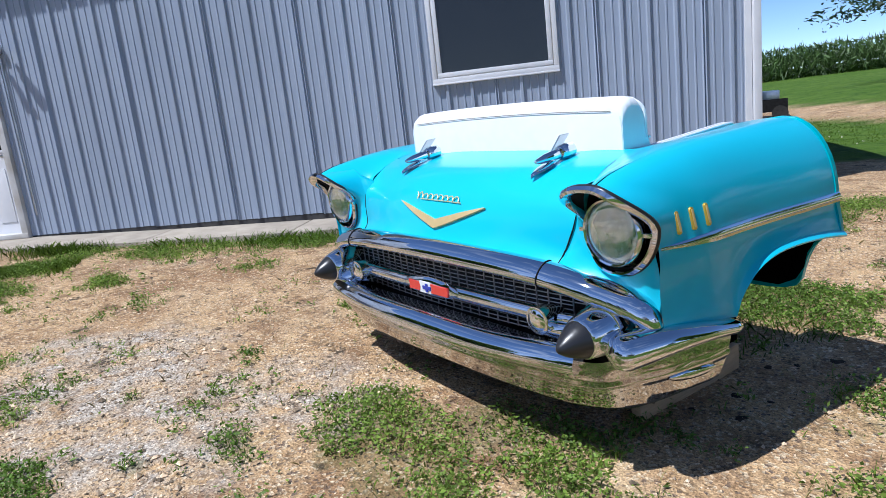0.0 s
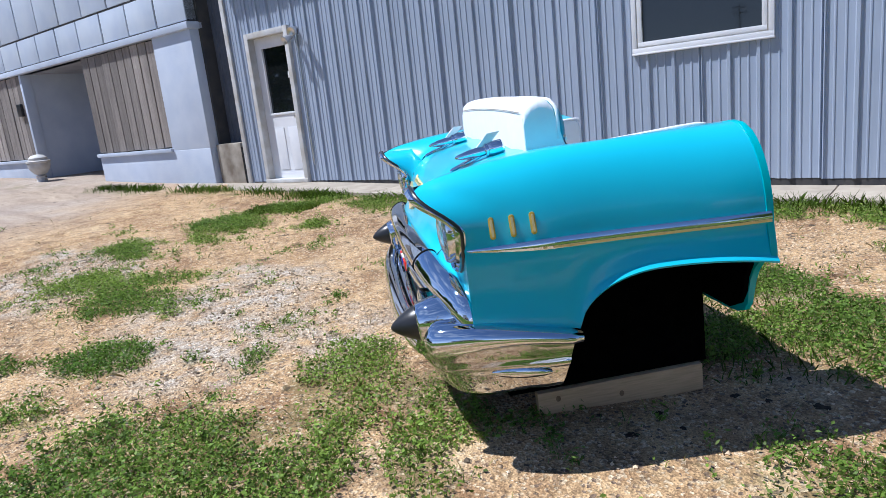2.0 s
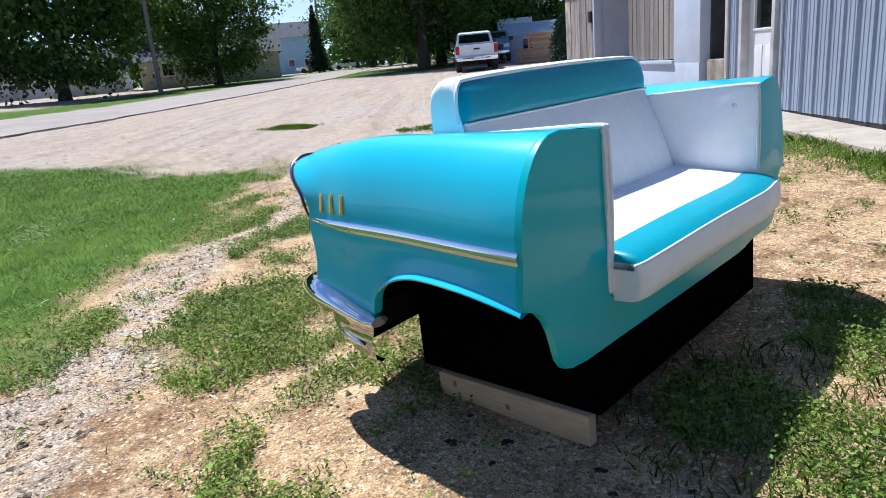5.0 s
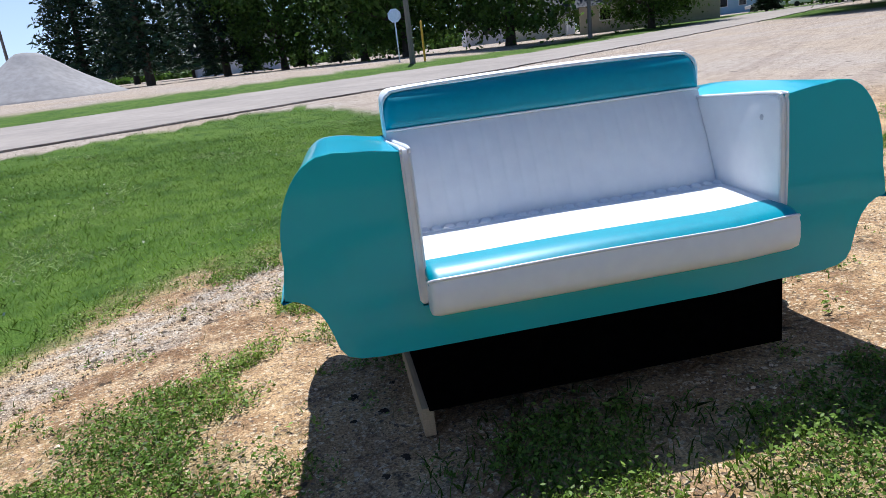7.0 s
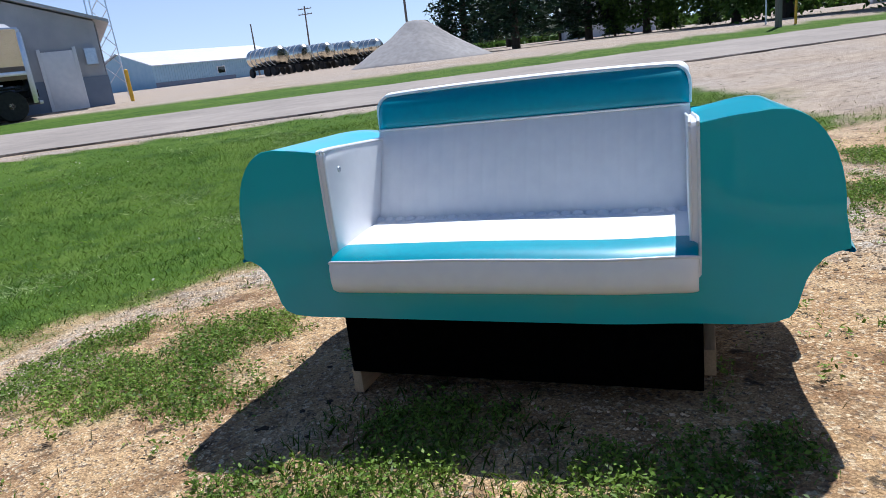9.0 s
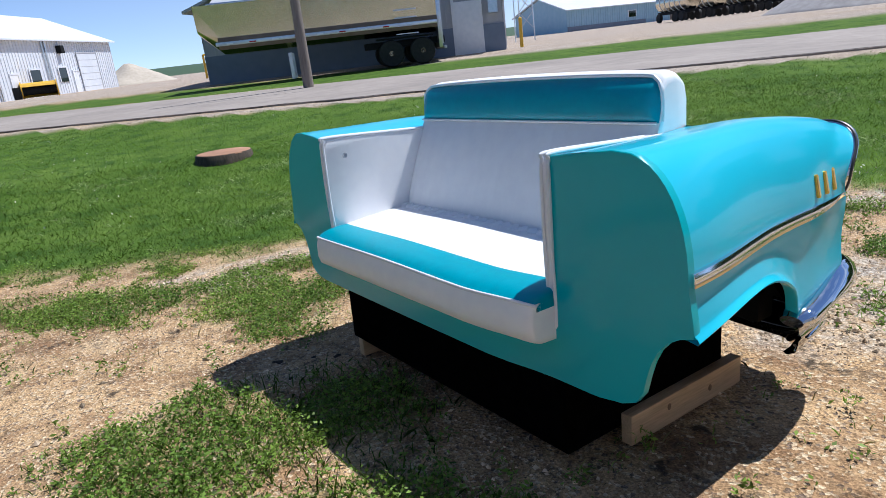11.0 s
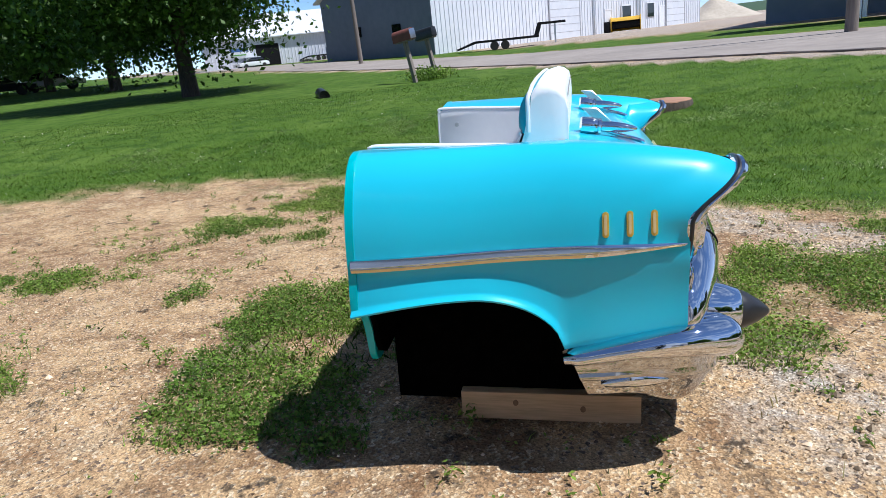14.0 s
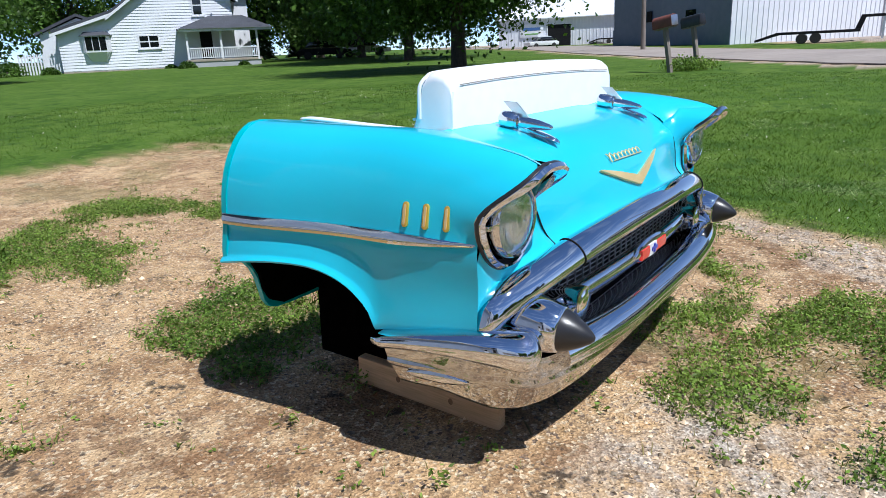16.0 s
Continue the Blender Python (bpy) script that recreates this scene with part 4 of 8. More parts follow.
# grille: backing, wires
# this near-black sheet stands in for the shade behind the grille
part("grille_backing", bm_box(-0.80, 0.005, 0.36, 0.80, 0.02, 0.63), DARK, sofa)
for k in range(14):
    z = 0.400 + 0.0152 * k
    bm = bmesh.new()
    wdt = 0.60 if k < 8 else 0.70
    sweep(bm, [(-wdt + 2 * wdt * i / 20, -0.040 + 0.03 * (abs(i - 10) / 10) ** 2, z) for i in range(21)], (0.0018, 0.0018), 6)
    part("grille_wire", bm, STEEL, sofa)
bm = bm_box(-0.0016, -0.002, 0.398, 0.0016, 0.002, 0.600)
gv = part("grille_upright", bm, STEEL, sofa)
gv.location = (-0.66, -0.013, 0)
for k in range(1, 28):
    x = -0.66 + 0.0489 * k
    o = gv.copy()
    scene.collection.objects.link(o)
    o.parent = sofa
    o.location = (x, -0.042 + 0.03 * (x / 0.7) ** 2, 0)
# middle bar, emblem, parking lamps
bm = sweep(bmesh.new(), spline([(-0.52, -0.075, 0.484), (-0.25, -0.098, 0.493), (0, -0.104, 0.496), (0.25, -0.098, 0.493), (0.52, -0.075, 0.484)], 40), (0.022, 0.027), 14)
midbar = part("centre_bar", bm, CHROME, sofa, "chrome bar across the grille", angle=50)
bm = sweep(bmesh.new(), [(-0.165 + 0.33 * i / 16, -0.116, 0.499) for i in range(17)], lambda u: (0.014, 0.012 + 0.026 * math.sin(u * math.pi) ** 0.6), 12)
part("emblem_frame", bm, CHROME, midbar)
for xa, xb, mm in ((-0.122, -0.052, RED), (-0.050, 0.018, LENS_W), (0.020, 0.118, RED)):
    hh_ = 0.021 if mm is LENS_W else 0.017
    part("emblem_field", prism(bmesh.new(), [(xa, 0.499 - hh_), (xb, 0.499 - hh_), (xb + 0.006, 0.499), (xb, 0.499 + hh_), (xa, 0.499 + hh_), (xa + 0.006, 0.499)], 1, -0.1335, -0.1275), mm, midbar)
bm = bm_box(-0.028, -0.137, 0.492, 0.022, -0.130, 0.506, 0.001, 1)
box(bm, -0.010, -0.1375, 0.483, 0.004, -0.1305, 0.515, 0.001, 1)
part("emblem_cross", bm, BLUE, midbar)
for sx in (1, -1):
    bm = lathe(bmesh.new(), [(0.020, 0.085), (0.034, 0.06), (0.044, 0.02), (0.047, -0.010), (0.047, -0.016), (0.040, -0.018)], 24, (sx * 0.553, -0.105, 0.482), (0, 1, 0), squash=(1.0, 0.95))
    pl = part("parking_lamp", bm, CHROME, sofa, "chrome parking lamp with clear lens")
    bm = lathe(bmesh.new(), [(0.040, -0.014), (0.034, -0.020), (0.018, -0.024), (0.0, -0.025)], 24, (sx * 0.553, -0.105, 0.482), (0, 1, 0))
    part("lens", bm, SILVER, pl, "clear silvered lens")
    bm = sweep(bmesh.new(), spline([(sx * 0.60, -0.07, 0.484), (sx * 0.66, -0.06, 0.485), (sx * 0.73, -0.03, 0.487)], 10), (0.016, 0.018), 10)
    part("bracket", bm, CHROME, pl)

# bumper: lower face, centre roll, wings, bullets
FACE = spline([(0, -0.175, 0), (0.30, -0.172, 0), (0.55, -0.155, 0), (0.72, -0.125, 0), (0.83, -0.075, 0), (0.895, 0.02, 0), (0.925, 0.13, 0), (0.935, 0.29, 0)], 40)


def face_point(f, u, lift=0.0, raised=0.0):
    """A point of the bumper's face on the +x side: f from the middle to the end, u from top to bottom; raised: lower edge bent up."""
    q = f * (len(FACE) - 1)
    i = min(int(q), len(FACE) - 2)
    p = FACE[i].lerp(FACE[i + 1], q - i)
    a, b = FACE[max(i - 1, 0)], FACE[min(i + 2, len(FACE) - 1)]
    t = (b - a).normalized()
    if f == 0:
        t = Vector((1, 0, 0))
    o = Vector((t.y, -t.x, 0))
    top = 0.395 + 0.040 * smooth01(0.46, 0.66, f) - 0.022 * smooth01(0.75, 1.0, f)
    bot = 0.196 + 0.018 * smooth01(0.3, 0.6, f) + (0.036 + raised) * smooth01(0.62, 0.90, f)
    ins = (0.075 - 0.048 * smooth01(0.62, 0.95, f)) * u ** 1.6 + 0.020 * smooth01(0.9, 1.0, u) - 0.006 * math.sin(u * math.pi) - 0.007 * smooth01(0.36, 0.42, u) * smooth01(0.55, 0.44, u)
    return p - o * (ins - lift) + Vector((0, -0.05 * u * smooth01(0.88, 1.0, f), top + (bot - top) * u))


def bumper_face():
    rows = []
    n = 44
    for i in range(-n, n + 1):
        row = []
        for k in range(22):
            p = face_point(abs(i) / n, min(k / 20, 1.0), 0.0 if k < 21 else -0.010, 0.032 if i < 0 else 0.0)
            if k == 21:
                p.z += 0.006
            row.append(Vector((math.copysign(p.x, i), p.y, p.z)))
        rows.append(row)
    return rings(bmesh.new(), rows, closed=False)


bumper = part("bumper", bumper_face(), CHROME_B, sofa, "wraparound chrome front bumper", angle=50)
roll = [Vector((p.x, p.y - 0.004, 0.386 + 0.012 * smooth01(0.3, 0.7, abs(p.x)))) for p in ([Vector((-q.x, q.y, 0)) for q in FACE[:0:-1]] + FACE) if abs(p.x) < 0.74]
bm = sweep(bmesh.new(), roll, lambda u: (0.031, 0.044), 18, up=(0, 0.70, 0.71))
part("centre_roll", bm, CHROME, bumper, angle=50)
for sx in (1, -1):
    wing = spline([(sx * 0.822, -0.132, 0.440), (sx * 0.860, -0.078, 0.449), (sx * 0.893, -0.005, 0.456), (sx * 0.912, 0.07, 0.453), (sx * 0.925, 0.17, 0.441), (sx * 0.930, 0.308, 0.414)], 40)
    bm = sweep(bmesh.new(), wing, lambda u: ((0.062 - 0.014 * u) * math.sqrt(max(1 - max(1 - u / 0.16, 0) ** 2, 0)) * (1 - 0.35 * smooth01(0.95, 1.0, u)) + 0.001, (0.053 - 0.031 * smooth01(0.05, 1.1, u)) * math.sqrt(max(1 - max(1 - u / 0.16, 0) ** 2, 0)) * (1 - 0.3 * smooth01(0.95, 1.0, u)) + 0.001), 26)
    part("wing", bm, CHROME, bumper, "chrome bumper end roll", angle=50)
    # near-black raised strip paints the shaded outline of the flute
    slot = []
    for k in range(19):
        p = face_point(0.735 + 0.215 * k / 18, 0.50 + 0.10 * k / 18, 0.001, 0.032 if sx < 0 else 0.0)
        slot.append(Vector((sx * p.x, p.y, p.z)))
    part("flute_recess", sweep(bmesh.new(), slot, lambda u: (0.004 * math.sin(u * math.pi) ** 0.5 + 0.001, 0.019 * math.sin(u * math.pi) ** 0.5 + 0.001), 12), DARK, bumper)
    slot = [p + Vector((sx * 0.003, -0.001, 0)) for p in slot]
    part("flute", sweep(bmesh.new(), slot, lambda u: (0.008 * math.sin(u * math.pi) ** 0.5 + 0.001, 0.0145 * math.sin(u * math.pi) ** 0.6 + 0.001), 12), CHROME, bumper)
    bm = lathe(bmesh.new(), [(0.050, -0.06), (0.072, -0.02), (0.077, 0.03), (0.076, 0.07), (0.070, 0.110), (0.061, 0.146), (0.057, 0.152), (0.053, 0.153)], 32, (sx * 0.757, 0.0, 0.487), (-sx * 0.06, -1, -0.07), squash=(1.0, 1.0))
    bul = part("bullet", bm, CHROME, bumper, "chrome bullet with black rubber cone", angle=50)
    bm = lathe(bmesh.new(), [(0.056, 0.148), (0.055, 0.156), (0.046, 0.178), (0.031, 0.205), (0.014, 0.228), (0.006, 0.235), (0.0, 0.236)], 32, (sx * 0.757, 0.0, 0.487), (-sx * 0.06, -1, -0.07))
    part("cone", bm, BLACK_R, bul, "black rubber cone tip", angle=60)
    bm = sweep(bmesh.new(), [(sx * 0.772, -0.03 - 0.07 * i / 8, 0.537 - 0.0015 * i) for i in range(9)], lambda u: (0.016 * math.sin(u * math.pi) ** 0.5 + 0.001, 0.008), 10)
    part("guard_slot", bm, DARK, bul)
    bm = sweep(bmesh.new(), spline([(sx * 0.70, -0.11, 0.42), (sx * 0.66, -0.06, 0.44), (sx * 0.66, 0.0, 0.46)], 10), (0.03, 0.035), 10)
    part("support", bm, CHROME, bumper)
# chrome shelf from the bumper back to the grille, with a raised inner bar
rows = []
for i in range(33):
    x = -0.72 + 1.44 * i / 32
    yf = -0.176 + 0.05 * smooth01(0.45, 0.75, abs(x))
    rows.append([(x, yf + 0.02, 0.412), (x, yf + 0.055, 0.418), (x, yf + 0.085, 0.410), (x, -0.045, 0.398), (x, -0.040, 0.388)])
part("shelf", rings(bmesh.new(), rows, closed=False), CHROME, bumper, angle=60)
for sx in (1, -1):
    bm = sweep(bmesh.new(), spline([(sx * 0.50, -0.082, 0.462), (sx * 0.58, -0.085, 0.452), (sx * 0.66, -0.075, 0.455), (sx * 0.72, -0.045, 0.470)], 14), lambda u: (0.026, 0.030), 12)
    part("inner_pod", bm, CHROME, bumper, angle=50)
# lower valance behind the bumper, near-black to stand for the shade there
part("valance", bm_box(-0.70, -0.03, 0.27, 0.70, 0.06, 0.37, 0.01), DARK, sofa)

# hood rockets
for rx_ in (0.398, -0.364):
    o_, ax_ = (rx_, 0.082, 0.927), (0, 1, 0.11)
    bm = lathe(bmesh.new(), [(0.0, 0.0), (0.005, 0.003), (0.009, 0.014), (0.015, 0.045), (0.018, 0.08), (0.017, 0.115)], 20, o_, ax_)
    rk = part("rocket_ornament", bm, CHROME, sofa, "chrome rocket hood ornament with fin", angle=50)
    bm = lathe(bmesh.new(), [(0.018, 0.108), (0.025, 0.112), (0.026, 0.119), (0.022, 0.122), (0.025, 0.126), (0.028, 0.14), (0.027, 0.172), (0.022, 0.178), (0.018, 0.170), (0.0, 0.165)], 22, o_, ax_)
    part("tail", bm, CHROME, rk)
    bm = prism(bmesh.new(), [(0.148, 0.940), (0.194, 0.945), (0.252, 1.000), (0.206, 0.998)], 0, rx_ - 0.003, rx_ + 0.003, 0.001, 1)
    part("fin", bm, STEEL, rk, "thin chrome fin")
    rows = []
    for k in range(13):
        f = k / 12
        yy = 0.060 + 0.120 * f
        hwid = 0.030 * math.sin(min(f * 1.5, 1.0) * math.pi / 2) ** 0.8 * (1 - 0.75 * smooth01(0.6, 1.0, f)) + 0.001
        zz = 0.884 + 0.038 * f ** 0.8
        rows.append([(rx_ - hwid, yy, zz), (rx_ - hwid * 0.5, yy, zz + 0.006), (rx_ + hwid * 0.5, yy, zz + 0.006), (rx_ + hwid, yy, zz), (rx_, yy, zz - 0.008)])
    part("base", rings(bmesh.new(), rows), CHROME, rk)
    bm = bm_box(rx_ - 0.008, 0.14, 0.895, rx_ + 0.008, 0.22, 0.945, 0.004)
    part("pylon", bm, CHROME, rk)

# gold V and script (plain strokes)
def on_hood(x, v, lift):
    p = hood_point(x, v)
    a, b = hood_point(x, min(v + 0.02, 1)), hood_point(x + 0.005, v)
    nn = (b - p).cross(a - p).normalized()
    if nn.y > 0:
        nn = -nn
    return p + nn * lift


bm = bmesh.new()
rows = []
for i in range(41):
    x = -0.252 + 0.504 * i / 40
    f = abs(x) / 0.252
    vc = 0.225 + 0.195 * f
    hw = 0.045 * (1 - f) ** 0.8 + 0.002
    rows.append([on_hood(x, vc - hw, 0.0), on_hood(x, vc - hw, 0.010), on_hood(x, vc + hw, 0.010), on_hood(x, vc + hw, 0.0)])
part("gold_v", rings(bm, rows), BRASS, sofa, "brushed gold V emblem on the hood", angle=30)
bm = bmesh.new()
stroke = []
for i in range(121):
    f = i / 120
    x = -0.165 + 0.27 * f + 0.006 * math.sin(f * 2 * math.pi * 8.5)
    v = 0.475 + 0.020 * math.cos(f * 2 * math.pi * 8.5) * (1.6 if f < 0.12 else 1.0) - 0.012 * f
    stroke.append(on_hood(x, v, 0.006))
sweep(bm, stroke, (0.0022, 0.0022), 6)
sweep(bm, [on_hood(-0.13 + 0.25 * i / 20, 0.447 - 0.01 * i / 20, 0.005) for i in range(21)], (0.0018, 0.0018), 6)
part("script", bm, BRASS, sofa)

# the right-hand half was built a little wider towards the back
for ob in [o for o in bpy.data.objects if o.type == "MESH" and (o.parent == sofa or (o.parent and o.parent.parent == sofa))]:
    if ob.name.startswith(("louvre", "slot", "grille_upright", "clip", "plinth")):
        continue
    for v in ob.data.vertices:
        if v.co.x < -0.3 and v.co.y > 0.3:
            v.co.x -= 0.020 * smooth01(0.3, 0.55, -v.co.x) * smooth01(0.30, 0.85, v.co.y)
            v.co.y -= (0.024 * smooth01(0.35, 0.6, -v.co.x) + 0.022 * smooth01(0.70, 0.98, -v.co.x)) * smooth01(0.42, 0.88, v.co.y)

# timber blocks
bm = bm_box(0.598, 0.228, 0.0, 0.636, 0.835, 0.1, 0.003)
wl = part("timber_block", bm, LUMBER)
tagged(wl, "pale sawn softwood block under the black plinth", "wood block", "timber blocks under the sofa")
wl.matrix_world = LEAN @ Matrix.Translation((0, 0, 0.004))
bm = bm_box(-0.660, 0.085, 0.055, -0.622, 0.645, 0.150, 0.003)
wr = part("timber_block", bm, LUMBER)
tagged(wr, "pale sawn softwood block beside the black plinth", "wood block", "timber blocks under the sofa")
wr.matrix_world = LEAN
KNOT = material("wood_knot", (0.20, 0.11, 0.05), (0.30, 0.17, 0.09), 60, 0.6)
for blk, kx, pts in ((wl, 0.6362, ((0.53, 0.045), (0.30, 0.07))), (wr, -0.6602, ((0.26, 0.10), (0.47, 0.115)))):
    for ky, kz in pts:
        part("knot", lathe(bmesh.new(), [(0.011, -0.004), (0.011, 0.0006), (0.004, 0.0012), (0.0, 0.0012)], 12, (kx, ky, kz), (math.copysign(1, kx), 0, 0), squash=(1.0, 0.8)), KNOT, blk)

# ---- road ----
ASPHALT = material("worn_asphalt", (0.33, 0.28, 0.24), (0.27, 0.23, 0.20), 3.0, 0.9, 0, 0.3, 60, 0.12)
TAR = material("black_tar_edge", (0.06, 0.052, 0.048), (0.24, 0.20, 0.17), 0.9, 0.8)


def ribbon(c0, c1, t0, t1, lift, n=160, wob=0.0):
    bm = bmesh.new()
    rows = []
    for i in range(n + 1):
        t = t0 + (t1 - t0) * i / n
        row = []
        for k in range(-1, 6):
            kk = min(max(k, 0), 4)
            w = wob * noise.noise(Vector((t * 0.8, 0.0, 3)))
            c = c0 + (c1 - c0) * kk / 4 + (w if kk in (0, 4) else 0)
            p = ROAD_N * c + ROAD_T * t
            row.append((p.x, p.y, land(p.x, p.y) + lift - (0.12 if k != kk else 0.0)))
        rows.append(row)
    return rings(bm, rows, closed=False)


road = part("road", ribbon(10.2, 17.0, -260, 260, 0.028, 500, 0.25), ASPHALT)
tagged(road, "pale worn asphalt village road with a ragged edge", "road", kind="structure")
edge = part("road_edge_crack", ribbon(10.22, 10.265, -60, 70, 0.032, 900, 0.24), TAR)
tagged(edge, "dark broken tar line along the road edge", "road edge", kind="structure")

# ---- metal building ----
WALL = Matrix.Translation((-2.75, 2.75, 0)) @ Matrix.Rotation(radians(45), 4, "Z")
metal_wall = thing("wall_metal", "blue-grey ribbed metal siding wall of a long shed", "wall", WALL, kind="structure")


def siding_sheet(s0, s1, z0, z1):
    """Ribbed sheet facing -y: tall ribs every 0.2286 m, two low ones between."""
    prof = []
    s = s0
    pitch = 0.2286
    k0 = math.floor(s0 / pitch)
    marks = []
    for k in range(k0, int(s1 / pitch) + 2):
        b = k * pitch - 0.037
        marks += [(b - 0.022, 0), (b - 0.012, 0.021), (b + 0.012, 0.021), (b + 0.020, 0), (b + 0.068, 0), (b + 0.073, 0.006), (b + 0.083, 0.006), (b + 0.088, 0), (b + 0.140, 0), (b + 0.145, 0.006), (b + 0.155, 0.006), (b + 0.160, 0)]
    prof = [(s0, 0.0)] + [q for q in marks if s0 < q[0] < s1] + [(s1, 0.0)]
    bm = bmesh.new()
    rings(bm, [[(s, -d, z) for s, d in prof] for z in (z0, z1)], closed=False)
    return bm


def foot(s):
    return 0.285 - 0.012 * max(s + 5, 0)


WIN = (-0.62, 0.54, 1.36, 2.55)
DOOR = (-6.05, -5.16, 0.30, 2.30)
s = -6.44
while s < 2.14:
    e = min(s + 0.9144, 2.14)
    cuts = sorted({s, e} | {v for v in (WIN[0], WIN[1], DOOR[0], DOOR[1]) if s < v < e})
    for p, q in zip(cuts, cuts[1:]):
        mid = (p + q) / 2
        if WIN[0] < mid < WIN[1]:
            spans = ((foot(mid), WIN[2] + 0.02), (WIN[3] - 0.02, 3.5))
        elif DOOR[0] < mid < DOOR[1]:
            spans = ((DOOR[3] - 0.02, 3.5),)
        else:
            spans = ((foot(mid), 3.5),)
        for z0, z1 in spans:
            part("siding_sheet", siding_sheet(p, q, z0, z1), SIDING, metal_wall, smooth=False)
    s = e
# backing wall with real openings, foundation, eave and roof
bm = bmesh.new()
box(bm, -6.44, 0.012, 0.05, DOOR[0], 0.16, 3.5)
box(bm, DOOR[0], 0.012, DOOR[3], DOOR[1], 0.16, 3.5)
box(bm, DOOR[1], 0.012, 0.05, WIN[0], 0.16, 3.5)
box(bm, WIN[0], 0.012, 0.05, WIN[1], 0.16, WIN[2])
box(bm, WIN[0], 0.012, WIN[3], WIN[1], 0.16, 3.5)
box(bm, WIN[1], 0.012, 0.05, 2.16, 0.16, 3.5)
part("backing", bm, DARK, metal_wall, smooth=False)
# base strip coloured near-black for the shaded gap below the siding
part("foundation", bm_box(-6.44, 0.004, 0.0, 2.2, 0.03, 0.30), SEAMC, metal_wall)
part("fascia", bm_box(-6.6, -0.30, 3.45, 2.4, -0.26, 3.66), WHITE_P, metal_wall)
part("soffit", bm_box(-6.6, -0.30, 3.45, 2.4, 0.02, 3.47), WHITE_P, metal_wall)
part("side_wall", bm_box(2.17, 0.0, 0.0, 2.24, 9.0, 3.5), SIDING, metal_wall)
part("end_wall", bm_box(-6.46, 0.0, 0.0, -6.40, 9.0, 3.5), SIDING, metal_wall)
part("back_wall", bm_box(-6.46, 8.95, 0.0, 2.24, 9.0, 3.5), SIDING, metal_wall)
part("roof", prism(bmesh.new(), [(-0.32, 3.50), (4.5, 4.9), (9.3, 3.50), (9.3, 3.60), (4.5, 5.0), (-0.32, 3.60)], 0, -6.6, 2.4), STEEL, metal_wall)
part("inside_floor", bm_box(-6.4, 0.16, 0.10, 2.17, 8.95, 0.20), CONCRETE, metal_wall)
part("corner_trim", bm_box(2.12, -0.035, 0.12, 2.175, 0.0, 3.5, 0.006), WHITE_P, metal_wall, "white corner flashing")
bm = bm_box(2.178, -0.075, 0.18, 2.245, -0.012, 3.5, 0.012)
part("downspout", bm, WHITE_P, metal_wall, "white square downspout at the corner")
bm = bm_box(-6.50, -0.03, 0.26, -6.42, 0.02, 3.5, 0.006)
part("corner_flashing", bm, DIRTY_W, metal_wall)

# window
win = thing("window_1", "white-framed shed window with dark reflecting glass", "window", WALL, kind="structure")


def frame_piece(name, x0, z0, x1, z1, y0, y1, mat, parent, bev=0.004):
    return part(name, bm_box(x0, y0, z0, x1, y1, z1, bev), mat, parent)


a, b, c, d = WIN
for w0, w1, y0 in ((0.0, 0.042, -0.034), (0.042, 0.052, -0.026), (0.052, 0.092, -0.031)):
    nm = "window_frame" if w0 == 0 else "sash"
    for q in ((a + w0, c + w0, b - w0, c + w1), (a + w0, d - w1, b - w0, d - w0), (a + w0, c + w1, a + w1, d - w1), (b - w1, c + w1, b - w0, d - w1)):
        frame_piece(nm, *q, y0, 0.02, WHITE_P if w0 != 0.042 else DIRTY_W, win, 0.003)
part("pane", bm_box(a + 0.088, -0.010, c + 0.088, b - 0.088, -0.004, d - 0.088), DARKGL, win, "dark reflecting pane")
part("sill", bm_box(a - 0.004, -0.040, c - 0.016, b + 0.004, 0.0, c, 0.005), WHITE_P, win)

# door
door = thing("door_1", "white half-glazed entry door in a worn white frame", "door", WALL, kind="structure")
a, b, c, d = DOOR
for q in ((a, c, a + 0.075, d), (b - 0.075, c, b, d), (a + 0.075, d - 0.075, b - 0.075, d)):
    frame_piece("door_frame", *q, -0.05, 0.10, DIRTY_W, door)
part("threshold", bm_box(a, -0.06, c - 0.03, b, 0.10, c + 0.02, 0.006), DIRTY_W, door)
leaf_x0, leaf_x1, leaf_z0, leaf_z1 = a + 0.075, b - 0.075, c + 0.02, d - 0.075
LY = 0.055
bm = bmesh.new()
gz0, gz1, gx0, gx1 = 1.22, 2.08, a + 0.22, b - 0.16
box(bm, leaf_x0, LY, leaf_z0, leaf_x1, LY + 0.045, gz0)
box(bm, leaf_x0, LY, gz1, leaf_x1, LY + 0.045, leaf_z1)
box(bm, leaf_x0, LY, gz0, gx0, LY + 0.045, gz1)
box(bm, gx1, LY, gz0, leaf_x1, LY + 0.045, gz1)
leaf = part("leaf", bm, WHITE_P, door, smooth=False)
for q in ((gx0 - 0.03, gz0 - 0.03, gx1 + 0.03, gz0), (gx0 - 0.03, gz1, gx1 + 0.03, gz1 + 0.03), (gx0 - 0.03, gz0, gx0, gz1), (gx1, gz0, gx1 + 0.03, gz1)):
    frame_piece("glazing_bead", *q, LY - 0.012, LY, WHITE_P, leaf)
part("glass", bm_box(gx0, LY + 0.018, gz0, gx1, LY + 0.024, gz1), DARKGL, leaf)
part("sticker", bm_box(gx1 - 0.07, LY + 0.012, 1.66, gx1 - 0.015, LY + 0.014, 1.74), LENS_W, leaf)
